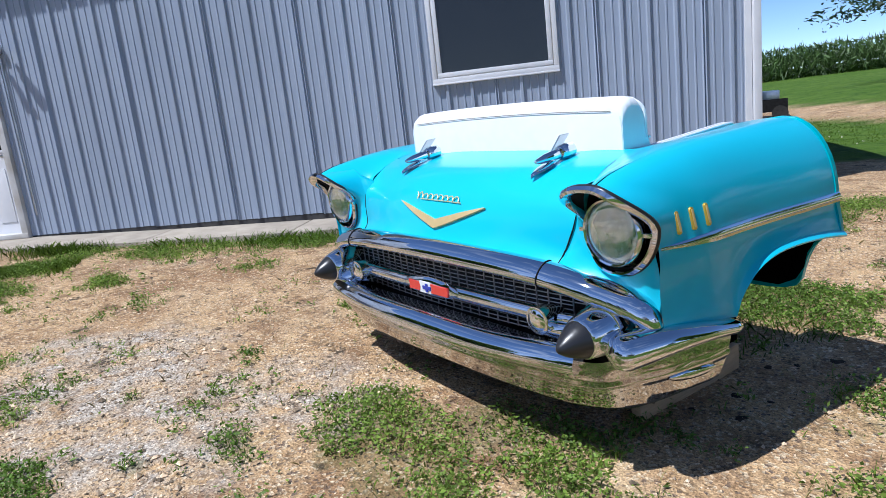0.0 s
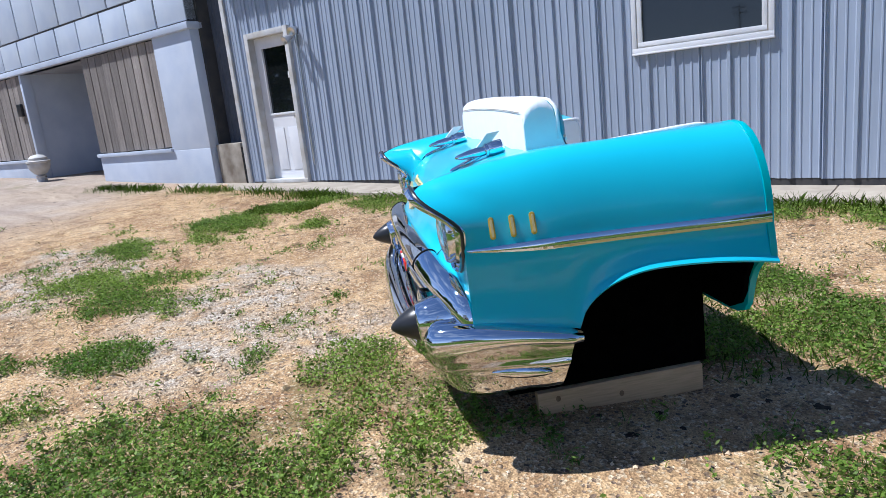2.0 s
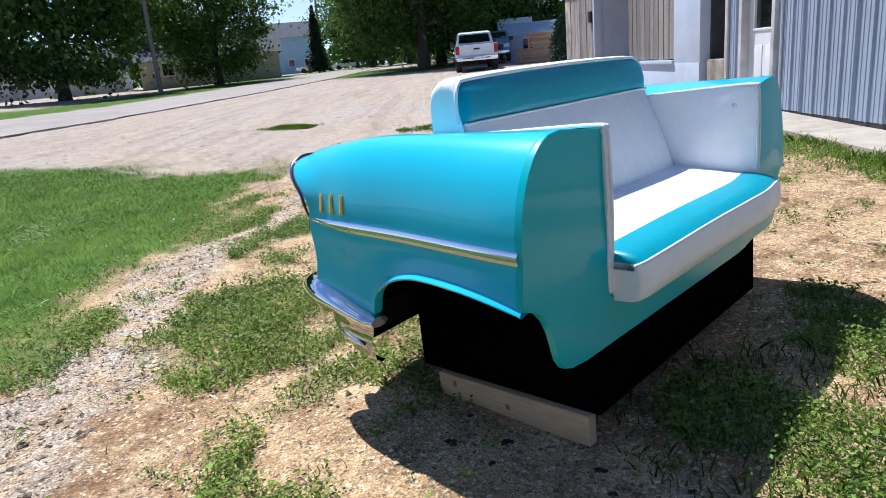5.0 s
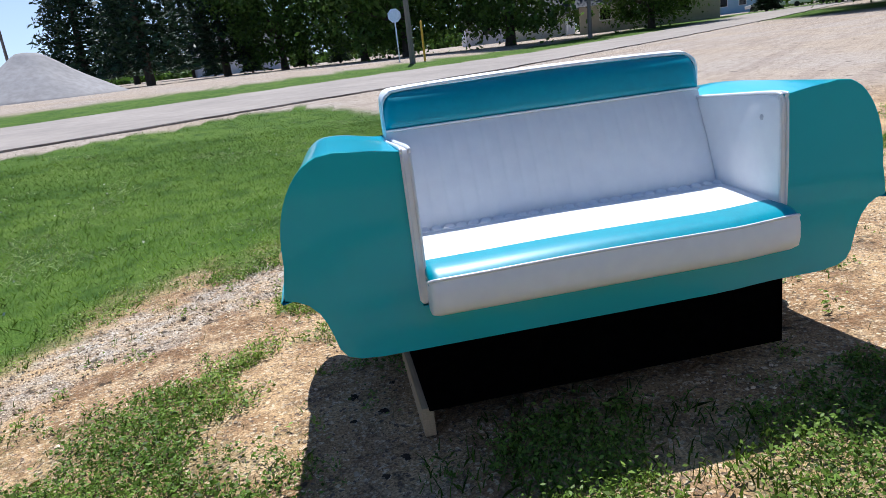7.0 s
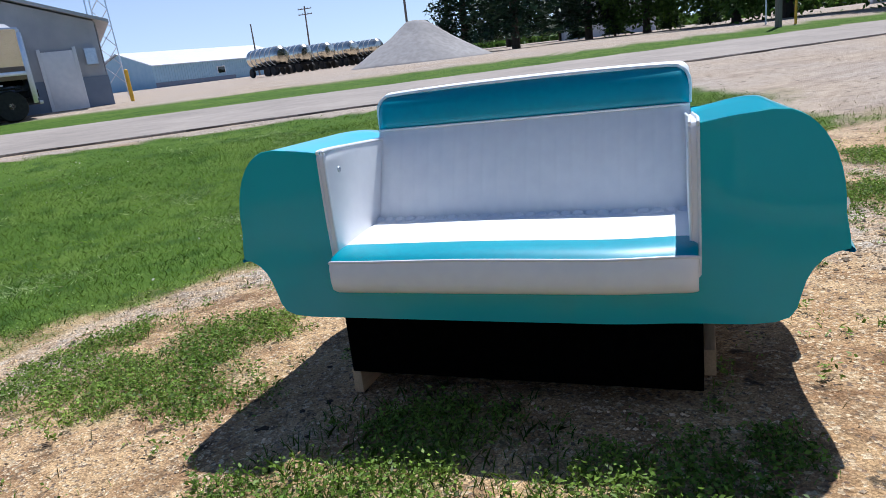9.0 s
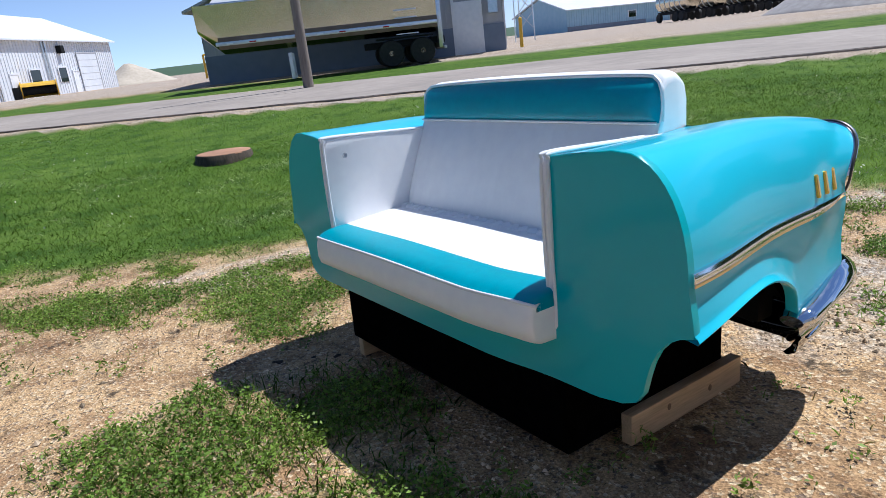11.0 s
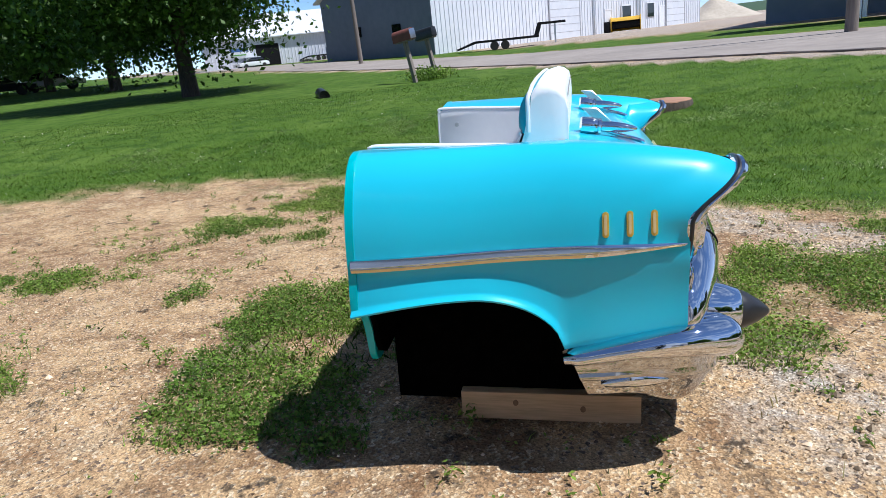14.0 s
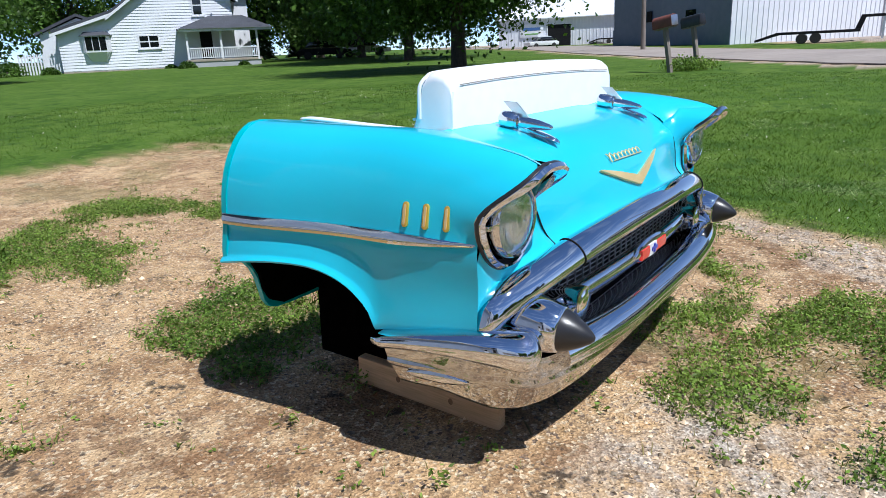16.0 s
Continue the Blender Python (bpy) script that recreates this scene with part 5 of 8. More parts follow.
for px in (gx0 + 0.02, (gx0 + gx1) / 2 + 0.04):
    bm = bm_box(px, LY - 0.008, leaf_z0 + 0.12, px + 0.19, LY, 1.02, 0.006)
    part("raised_panel", bm, WHITE_P, leaf)
bm = lathe(bmesh.new(), [(0.0, 0.06), (0.020, 0.058), (0.027, 0.045), (0.022, 0.03), (0.010, 0.022), (0.012, 0.0), (0.03, 0.0)], 16, (leaf_x1 - 0.06, LY, 1.15), (0, -1, 0))
part("door_knob", bm, STEEL, leaf)
part("hinge", bm_box(leaf_x1 - 0.002, LY - 0.01, 0.42, leaf_x1 + 0.012, LY + 0.01, 0.56), STEEL, leaf)

lampf = thing("wall_lamp", "grey twin-spot lamp bracketed beside the white door", "wall lamp", WALL)
part("box_plate", bm_box(-5.10, -0.05, 2.16, -5.00, 0.0, 2.26, 0.01), STEEL, lampf)
for k, (sx_, dz) in enumerate(((-5.06, -0.06), (-4.97, 0.03))):
    bm = lathe(bmesh.new(), [(0.018, 0.0), (0.026, 0.02), (0.048, 0.10), (0.055, 0.14), (0.050, 0.142), (0.0, 0.12)], 18, (sx_, -0.06, 2.20 + dz), (0.3 if k else -0.1, -0.9, -0.35))
    part("lamp_head", bm, STEEL, lampf)
part("conduit", sweep(bmesh.new(), [(-5.03, -0.02, 2.16), (-5.03, -0.02, 0.5)], (0.010, 0.010), 8, up=(0, 1, 0)), STEEL, lampf)

# sidewalk, in slabs
def slab_top(s):
    return foot(s) - 0.015 - 0.040 * smooth01(-5.5, -2.5, s) + 0.03 * smooth01(-6.5, -9.0, s)


walk_slab = thing("pavement", "narrow worn concrete walk along the buildings", "pavement", WALL, kind="structure")
s = -17.0
while s < 2.4:
    e = min(s + 1.5, 2.4)
    bm = bm_box(s + 0.004, -0.66, -0.16, e - 0.004, -0.002, 0.0, 0.010, 2)
    for v in bm.verts:
        v.co.z += slab_top(v.co.x)
    part("slab", bm, CONCRETE, walk_slab)
    s = e

# ---- boarded shopfront ----
shop = thing("shopfront", "old boarded shop in faded blue sheet metal with weathered planks", "shop building", WALL)
part("knee_wall", bm_box(-16.4, -0.06, 0.05, -13.4, 0.15, 0.82, 0.008), STUCCO, shop, "peeling blue painted base wall")
part("knee_wall", bm_box(-10.72, -0.06, 0.05, -7.26, 0.15, 0.82, 0.008), STUCCO, shop, "peeling blue painted base wall")
part("plain_panel", bm_box(-8.30, -0.055, 0.82, -7.26, 0.15, 2.62, 0.006), STUCCO, shop, "faded blue flat panel")
part("stone_pier", bm_box(-16.4, -0.06, 0.82, -15.80, 0.15, 2.62, 0.01), STAINED, shop)
for x0, x1 in ((-15.80, -13.40), (-10.72, -8.30)):
    part("sub_wall", bm_box(x0, 0.0, 0.82, x1, 0.10, 2.56), DARK, shop)
    part("ledge", bm_box(x0 - 0.03, -0.10, 0.80, x1 + 0.03, 0.0, 0.86, 0.006), STUCCO, shop)
    n = 10
    w = (x1 - x0) / n
    for k in range(n):
        g = random.uniform(0.006, 0.016)
        part("plank", bm_box(x0 + w * k + g, -0.045 + random.uniform(-0.006, 0.006), 0.862 + random.uniform(0, 0.02), x0 + w * (k + 1) - g, -0.015, 2.55 - random.uniform(0, 0.015), 0.003, 1), PLANK, shop)
part("lintel", bm_box(-16.5, -0.11, 2.56, -7.22, 0.15, 2.66, 0.01), STUCCO, shop)
for r_, (z0, z1) in enumerate(((2.67, 3.17), (3.18, 4.30), (4.31, 5.4))):
    k = 0
    x = -16.45
    while x < -7.25:
        w = 0.84 if r_ == 0 else 0.88
        e = min(x + w, -7.24)
        part("sheet", bm_box(x + 0.020, -0.078 - 0.004 * (k % 2), z0 + 0.014, e - 0.020, 0.10, z1 - 0.01, 0.008), METAL_SH, shop)
        x = e
        k += 1
part("seam_backing", bm_box(-16.42, -0.060, 2.62, -7.26, 0.12, 5.4), SEAMC, shop)
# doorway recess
# wall colour greyed and darkened to carry the shade inside the doorway
RECESS = material("shade_grey_doorway", (0.30, 0.31, 0.345), (0.23, 0.24, 0.27), 3, 0.85, 0, 0.2, 30, 0.15)
part("recess_back", bm_box(-13.4, 1.4, 0.1, -10.7, 1.5, 2.6), RECESS, shop, "recess coloured grey-blue for its shade")
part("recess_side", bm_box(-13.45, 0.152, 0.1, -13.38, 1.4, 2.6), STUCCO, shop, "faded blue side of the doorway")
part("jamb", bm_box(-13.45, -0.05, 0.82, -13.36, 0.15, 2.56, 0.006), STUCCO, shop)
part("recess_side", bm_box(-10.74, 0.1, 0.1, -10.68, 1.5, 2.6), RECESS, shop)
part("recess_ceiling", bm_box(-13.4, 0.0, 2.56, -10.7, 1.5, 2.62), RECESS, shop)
part("recess_floor", bm_box(-13.4, 0.0, 0.12, -10.7, 1.5, 0.30), CONCRETE, shop)
part("board_door", bm_box(-11.6, 1.35, 0.31, -10.9, 1.40, 2.3, 0.01), PLANK, shop)
part("mailslot", bm_box(-13.75, -0.10, 1.75, -13.55, -0.045, 2.0, 0.01), BLACK_R, shop)
part("side_wall", bm_box(-7.30, 0.1, 0.0, -7.22, 6.0, 5.4), SEAMC, shop)
part("end_wall", bm_box(-16.45, 0.1, 0.0, -16.38, 6.0, 5.4), METAL_SH, shop)
part("roof", bm_box(-16.5, 0.05, 5.3, -7.2, 6.0, 5.42), STEEL, shop)
# gap between the two buildings
gap = thing("wall_gap", "corrugated recess coloured dark for shade over a stained concrete base", "wall", WALL, kind="structure")
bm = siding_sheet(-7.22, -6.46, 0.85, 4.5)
# the sheet's dark colour includes the shade of the narrow gap
o = part("corrugated", bm, material("shade_dark_corrugated", (0.10, 0.11, 0.14), (0.07, 0.08, 0.10), 5, 0.5), gap, smooth=False)
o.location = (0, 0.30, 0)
part("base", bm_box(-7.22, 0.02, 0.05, -6.62, 0.34, 0.86, 0.02), STAINED, gap, "rust-stained concrete block")
part("post", bm_box(-6.62, 0.02, 0.2, -6.47, 0.10, 0.8, 0.01), DARK, gap)

# urn by the doorway
urn = thing("garden_urn", "pale cast-stone urn on a pedestal beside the doorway", "urn", WALL @ Matrix.Translation((-12.75, -0.32, 0.30)) @ Matrix.Scale(0.88, 4))
part("bowl", lathe(bmesh.new(), [(0.07, 0.30), (0.13, 0.33), (0.20, 0.42), (0.235, 0.52), (0.225, 0.56), (0.25, 0.575), (0.25, 0.61), (0.20, 0.625), (0.19, 0.68), (0.12, 0.74), (0.0, 0.76)], 24), DIRTY_W, urn)
part("pedestal", lathe(bmesh.new(), [(0.21, 0.0), (0.21, 0.05), (0.15, 0.08), (0.11, 0.13), (0.10, 0.24), (0.12, 0.27), (0.07, 0.30)], 24), DIRTY_W, urn)
part("base_block", bm_box(-0.22, -0.22, -0.02, 0.22, 0.22, 0.03, 0.006), DIRTY_W, urn)

# ---- vegetation pieces ----
LEAF = material("tree_leaves", (0.052, 0.112, 0.018), (0.115, 0.200, 0.034), 0.8, 0.5, per_island=0.5, trans=0.42, spec=0.3)
LEAF_B = material("bright_leaves", (0.04, 0.09, 0.012), (0.085, 0.16, 0.02), 0.8, 0.5, per_island=0.4, trans=0.3, spec=0.3)
NEEDLE = material("spruce_needles", (0.012, 0.035, 0.014), (0.028, 0.060, 0.022), 0.8, 0.55, per_island=0.4, trans=0.1, spec=0.3)
BARK = material("bark", (0.10, 0.075, 0.055), (0.05, 0.038, 0.028), 8, 0.95, 0, 0.6, 20, 0.2, stretch=(4, 4, 0.7))
CORN = material("corn_leaves", (0.05, 0.10, 0.02), (0.10, 0.16, 0.05), 1.5, 0.5, per_island=0.4, trans=0.2)
GRASS = material("grass_blades", (0.062, 0.128, 0.011), (0.134, 0.208, 0.028), 1.1, 0.5, per_island=0.55, big=0.60, trans=0.5, spec=0.1)
WEED = material("weed_leaves", (0.105, 0.195, 0.028), (0.245, 0.345, 0.062), 1.2, 0.5, per_island=0.6, trans=0.42, spec=0.25)
PALE = material("pale_grass_blades", (0.22, 0.30, 0.11), (0.40, 0.48, 0.23), 1.6, 0.5, per_island=0.5, big=0.3, trans=0.35, spec=0.1)
DRY = material("dry_grass", (0.30, 0.24, 0.10), (0.22, 0.20, 0.07), 2.0, 0.7, per_island=0.4, trans=0.2)


def leaf_mesh(name, centres, size, mat, parent, rng, flat=0.0, aspect=0.6):
    """Many small bent leaf cards."""
    n = len(centres)
    u = rng.normal(size=(n, 3))
    u /= np.linalg.norm(u, axis=1)[:, None]
    v = rng.normal(size=(n, 3))
    v[:, 2] *= (1 - flat)
    u[:, 2] *= (1 - flat)
    v -= (v * u).sum(1)[:, None] * u / np.maximum((u * u).sum(1)[:, None], 1e-6)
    v /= np.maximum(np.linalg.norm(v, axis=1)[:, None], 1e-6)
    sz = size * rng.uniform(0.6, 1.4, n)[:, None]
    w = np.cross(u, v) * sz * 0.2
    a, b = u * sz, v * sz * aspect
    P = np.stack([centres - a, centres + b + w, centres + a, centres - b + w], 1).reshape(-1, 3)
    me = bpy.data.meshes.new(name)
    me.vertices.add(4 * n)
    me.vertices.foreach_set("co", P.astype(np.float32).ravel())
    me.loops.add(4 * n)
    me.loops.foreach_set("vertex_index", np.arange(4 * n, dtype=np.int32))
    me.polygons.add(n)
    me.polygons.foreach_set("loop_start", np.arange(0, 4 * n, 4, dtype=np.int32))
    me.polygons.foreach_set("loop_total", np.full(n, 4, dtype=np.int32))
    me.update()
    me.validate()
    me.materials.append(mat)
    ob = new(name, me)
    ob.parent = parent
    return ob


def broadleaf(label, seed, height, width, trunk_h, clumps, leaves, mat, leaf=0.22, m=None):
    rng = np.random.default_rng(seed)
    tree = thing("tree", label, "tree", m)
    bm = bmesh.new()
    r0 = height * 0.028
    sweep(bm, spline([(0, 0, -0.3), (0.03, 0, 0.1), (0.05 * height * 0.1, 0.02, trunk_h), (0.02, -0.05, height * 0.55), (0.1, 0.1, height * 0.8)], 14), lambda u: (r0 * (1.45 - 1.3 * u) if u > 0.08 else r0 * 1.9, r0 * (1.45 - 1.3 * u) if u > 0.08 else r0 * 1.9), 10, up=(1, 0, 0))
    part("trunk", bm, BARK, tree)
    cc = []
    for k in range(clumps):
        ph = rng.uniform(0, 2 * math.pi)
        h = rng.uniform(0, 1)
        rad = math.sin(min(max(h * 0.93 + 0.1, 0), 1) * math.pi) ** 0.55 * rng.uniform(0.45, 1.0) * width / 2
        cc.append((rad * math.cos(ph), rad * math.sin(ph), trunk_h * 0.85 + h * (height - trunk_h * 0.85)))
    cc = np.array(cc)
    for k in range(0, min(clumps, 24), 2):
        e = cc[k]
        z0 = trunk_h + (e[2] - trunk_h) * 0.45
        bm = sweep(bmesh.new(), spline([(0, 0, max(z0 - 0.4, trunk_h * 0.8)), tuple(np.array([e[0] * 0.5, e[1] * 0.5, (z0 + e[2]) / 2])), tuple(e)], 8), lambda u: (r0 * 0.5 * (1.05 - u), r0 * 0.5 * (1.05 - u)), 6, up=(0.3, 0.5, 1))
        part("limb", bm, BARK, tree)
    idx = rng.integers(0, clumps, leaves)
    spread = width * 0.10
    pts = cc[idx] + rng.normal(size=(leaves, 3)) * np.array([spread, spread, spread * 0.7]) * rng.uniform(0.5, 1.2, clumps)[idx][:, None]
    leaf_mesh("crown", pts, leaf, mat, tree, rng)
    return tree


def conifer(label, seed, height, width, tiers, leaves, mat, bare=0.08, m=None, size=0.34):
    rng = np.random.default_rng(seed)
    tree = thing("tree", label, "tree", m)
    bm = lathe(bmesh.new(), [(height * 0.022, -0.3), (height * 0.016, height * 0.3), (0.02, height)], 8)
    part("trunk", bm, BARK, tree)
    h = rng.uniform(0, 1, leaves) ** 1.3
    ph = rng.uniform(0, 2 * math.pi, leaves)
    tier = np.floor(h * tiers) / tiers
    within = (h - tier) * tiers
    lob = 0.78 + 0.22 * np.sin(ph * 7 + tier * 40)
    rad = (1 - h) ** 0.85 * width / 2 * lob * (1.05 - 0.35 * within) * np.sqrt(rng.uniform(0.25, 1, leaves))
    z = bare * height + (tier + within / tiers) * height * (1 - bare) - rad * 0.18
    pts = np.stack([rad * np.cos(ph), rad * np.sin(ph), z], 1)
    leaf_mesh("crown", pts, size, mat, tree, rng, flat=0.35, aspect=0.30)
    return tree


def stand(x, y, dz=0.0, turn=0.0, k=1.0):
    return Matrix.Translation((x, y, land(x, y) + dz)) @ Matrix.Rotation(radians(turn), 4, "Z") @ Matrix.Scale(k, 4)


maple = broadleaf("tall dark-leaved maple by the street", 3, 15, 12.0, 2.7, 130, 80000, LEAF, 0.108, stand(-30.5, -30.5))
far_maple = broadleaf("broad dark-leaved maple beyond the lot", 4, 15, 12.6, 1.9, 140, 28000, LEAF, 0.20, stand(-42, -30, 0, 20, 1.05))
FAR_MAPLES = ((-38, -36, 75, 1.0), (-52, -44, 110, 1.15), (-25.5, -48.5, 20, 0.66), (-28, -63, 190, 0.62), (-14.5, -50.5, 140, 0.95), (-7, -56, 60, 1.05), (-50, -58, 80, 0.8), (-60, -62, 260, 1.1), (-4, -66, 300, 0.9), (4, -70, 33, 0.9))
for x, y, tu, k in FAR_MAPLES:
    copy_thing(far_maple, stand(x, y, 0, tu, k))
spruce = conifer("dense dark spruce beyond the road", 5, 14, 6.5, 13, 8000, NEEDLE, 0.06, stand(-39, -53.5, 0, 0, 0.45))
for x, y, tu, k in ((-66, -80, 30, 0.85), (31.4, -71, 10, 0.36), (8, -78, 60, 1.1), (2, -76, 10, 1.0), (-2, -80, 100, 1.05), (13, -84, 150, 1.15), (32, -98, 200, 1.0), (-9, -74, 250, 0.9), (43.2, 52.8, 20, 0.95), (49, 54.3, 80, 1.0), (47, 62.6, 130, 1.1), (18, 76, 44, 1.0)):
    copy_thing(spruce, stand(x, y, 0, tu, k))
pine = conifer("tall open white pine", 8, 19, 11, 10, 9000, NEEDLE, 0.10, stand(24, -92))
for x, y, tu, k in ((17, -94, 80, 1.0), (21.8, -65.9, 140, 0.95), (15.4, -61.5, 200, 1.0), (10.0, -71.6, 60, 1.0)):
    copy_thing(pine, stand(x, y, 0, tu, k))
conifer("open-branched pine standing before the corn", 9, 15, 9.5, 8, 12000, NEEDLE, 0.20, stand(-6.8, 27.2), 0.14)
yard = broadleaf("yard maple with a thick trunk and bright outer leaves", 11, 9.5, 9.4, 2.3, 130, 76000, LEAF_B, 0.085, stand(18.6, 13.2))
shade_tree = broadleaf("old shade maple with a thick dark trunk", 17, 11.5, 13.0, 3.3, 130, 48000, LEAF, 0.165, stand(33.2, 26.9))
copy_thing(shade_tree, stand(41.2, 38.2, 0, 140, 1.0))
for x, y, tu, k in ((48, 50, 10, 0.95), (42, 58, 120, 1.0), (60, 56, 200, 1.0), (14.5, 56, 30, 0.62), (10.4, 37.2, 75, 0.55), (31.7, 66, 130, 0.8)):
    copy_thing(far_maple, stand(x, y, 0, tu, k))
rng = np.random.default_rng(31)
wa = np.radians(rng.uniform(-150, -66, 9000))
wr = rng.uniform(118, 132, 9000)
wh = (1.8 + 4.2 * np.clip((np.degrees(-wa) - 82) / 22, 0, 1)) * (0.75 + 0.25 * np.sin(wa * 41) + 0.2 * np.sin(wa * 97))
wx_, wy_ = wr * np.cos(wa), wr * np.sin(wa)
wz_ = np.array([land(a, b) for a, b in zip(wx_, wy_)]) + rng.uniform(0, 1, 9000) ** 0.8 * wh
woods = leaf_mesh("far_woods", np.stack([wx_, wy_, wz_], 1), 0.75, LEAF, None, rng)
tagged(woods, "dark far hedgerow and woods on the horizon", "woods", kind="stuff")
rng = np.random.default_rng(21)
bush = thing("bush", "clipped dark arborvitae bush at the shop corner", "bush", stand(-16.6, -10.4, 0, 0, 0.64))
part("stem", lathe(bmesh.new(), [(0.08, -0.1), (0.05, 1.2)], 8), BARK, bush)
ph, hh = rng.uniform(0, 6.283, 9000), rng.uniform(0, 1, 9000)
lobe = 0.86 + 0.16 * np.sin(3 * ph + 7 * hh) + 0.12 * np.sin(7 * ph - 11 * hh) + rng.normal(0, 0.07, 9000)
rr = np.sqrt(rng.uniform(0.45, 1, 9000)) * 0.98 * lobe * np.clip(1.12 - hh, 0, 1) ** 0.55 * np.clip(0.62 + hh * 2.2, 0, 1)
leaf_mesh("foliage", np.stack([rr * np.cos(ph), rr * np.sin(ph), hh * 2.75], 1), 0.055, NEEDLE, bush, rng)

# ---- vehicles and yard things ----
TRUCK_W = material("white_truck_paint", (0.70, 0.70, 0.70), (0.75, 0.75, 0.75), 2, 0.3, 0, 0, coat=0.8)
TRUCK_B = material("blue_silver_paint", (0.18, 0.25, 0.36), (0.22, 0.29, 0.40), 2, 0.3, 0.3, 0, coat=0.8)
TYRE = material("tyre_rubber", (0.015, 0.015, 0.015), (0.03, 0.028, 0.027), 10, 0.85)
YELLOW = material("yellow_paint", (0.70, 0.42, 0.03), (0.60, 0.34, 0.03), 4, 0.5, 0, 0.05, 20, 0.1)
TARP = material("orange_yellow_tarp", (0.75, 0.40, 0.05), (0.65, 0.33, 0.04), 4, 0.6)
WHITE_M = material("white_ribbed_metal", (0.66, 0.68, 0.72), (0.72, 0.73, 0.76), 2, 0.45, 0, 0.05, 8, 0.05)
BLUE_M = material("slate_blue_metal", (0.15, 0.19, 0.26), (0.18, 0.22, 0.29), 2, 0.5, 0, 0.05, 8, 0.08)
GREY_M = material("light_grey_metal", (0.40, 0.40, 0.43), (0.46, 0.46, 0.48), 1.5, 0.5, 0, 0.05, 8, 0.08)
SKYB = material("pale_blue_metal", (0.30, 0.48, 0.60), (0.35, 0.52, 0.63), 1.5, 0.5)
PILE = material("limestone_fines", (0.28, 0.26, 0.25), (0.35, 0.33, 0.32), 3, 0.95, 0, 0.6, 12, 0.12)
SAND = material("tan_sand", (0.45, 0.38, 0.30), (0.52, 0.45, 0.36), 3, 0.95, 0, 0.5, 12, 0.1)
POLE = material("grey_pole_wood", (0.26, 0.22, 0.19), (0.18, 0.15, 0.13), 5, 0.9, 0, 0.3, 20, 0.15, stretch=(6, 6, 0.5))
SHINGLE = material("dark_shingles", (0.07, 0.075, 0.09), (0.045, 0.048, 0.06), 12, 0.9, 0, 0.4, 30, 0.15)
CLAP = material("white_clapboard", (0.74, 0.75, 0.79), (0.78, 0.79, 0.82), 3, 0.5, 0, 0.04, 20, 0.05)
TAN_H = material("tan_house_siding", (0.45, 0.42, 0.38), (0.50, 0.47, 0.43), 3, 0.6)
RUSTY = material("rusty_red_metal", (0.22, 0.07, 0.05), (0.15, 0.05, 0.04), 6, 0.7, 0, 0.2, 20, 0.2)
STUMPW = material("cut_wood_face", (0.42, 0.22, 0.13), (0.33, 0.17, 0.10), 10, 0.8, 0, 0.3, 30, 0.2)
CRATE = material("orange_pallet_wood", (0.50, 0.30, 0.15), (0.40, 0.23, 0.11), 6, 0.8, 0, 0.3, 20, 0.2, per_object=0.2)
SIGNW = material("sign_white", (0.75, 0.77, 0.78), (0.8, 0.8, 0.8), 3, 0.4)
SIGNB = material("sign_blue", (0.05, 0.12, 0.30), (0.07, 0.15, 0.33), 3, 0.4)
SIGNG = material("sign_green", (0.15, 0.35, 0.08), (0.18, 0.4, 0.1), 3, 0.4)
# polished metal, its warm tint painting in the reflection of tan dirt
MIRRORM = material("ground_tinted_aluminium", (0.62, 0.57, 0.47), (0.70, 0.64, 0.53), 1.5, 0.22, 1.0, 0.05, 2)
LAMPR = material("red_lamp_lens", (0.35, 0.015, 0.012), (0.4, 0.02, 0.015), 5, 0.2)


def facing(x, y, dx, dy, dz=0.0):
    """x to the right, y away, for one who looks along (dx, dy)."""
    return Matrix.Translation((x, y, land(x, y) + dz)) @ Matrix.Rotation(math.atan2(-dx, dy), 4, "Z")


def wheel(parent, x, y, r, w, side, rim=STEEL):
    bm = lathe(bmesh.new(), [(r * 0.6, -w / 2), (r * 0.93, -w / 2), (r, -w * 0.3), (r, w * 0.3), (r * 0.93, w / 2), (r * 0.6, w / 2)], 24, (x, y, r), (1, 0, 0))
    t = part("wheel", bm, TYRE, parent)
    bm = lathe(bmesh.new(), [(r * 0.62, side * w * 0.40), (r * 0.55, side * w * 0.25), (r * 0.25, side * w * 0.30), (r * 0.2, side * w * 0.45), (0.0, side * w * 0.45)], 18, (x, y, r), (1, 0, 0))
    part("rim", bm, rim, t)
    return t


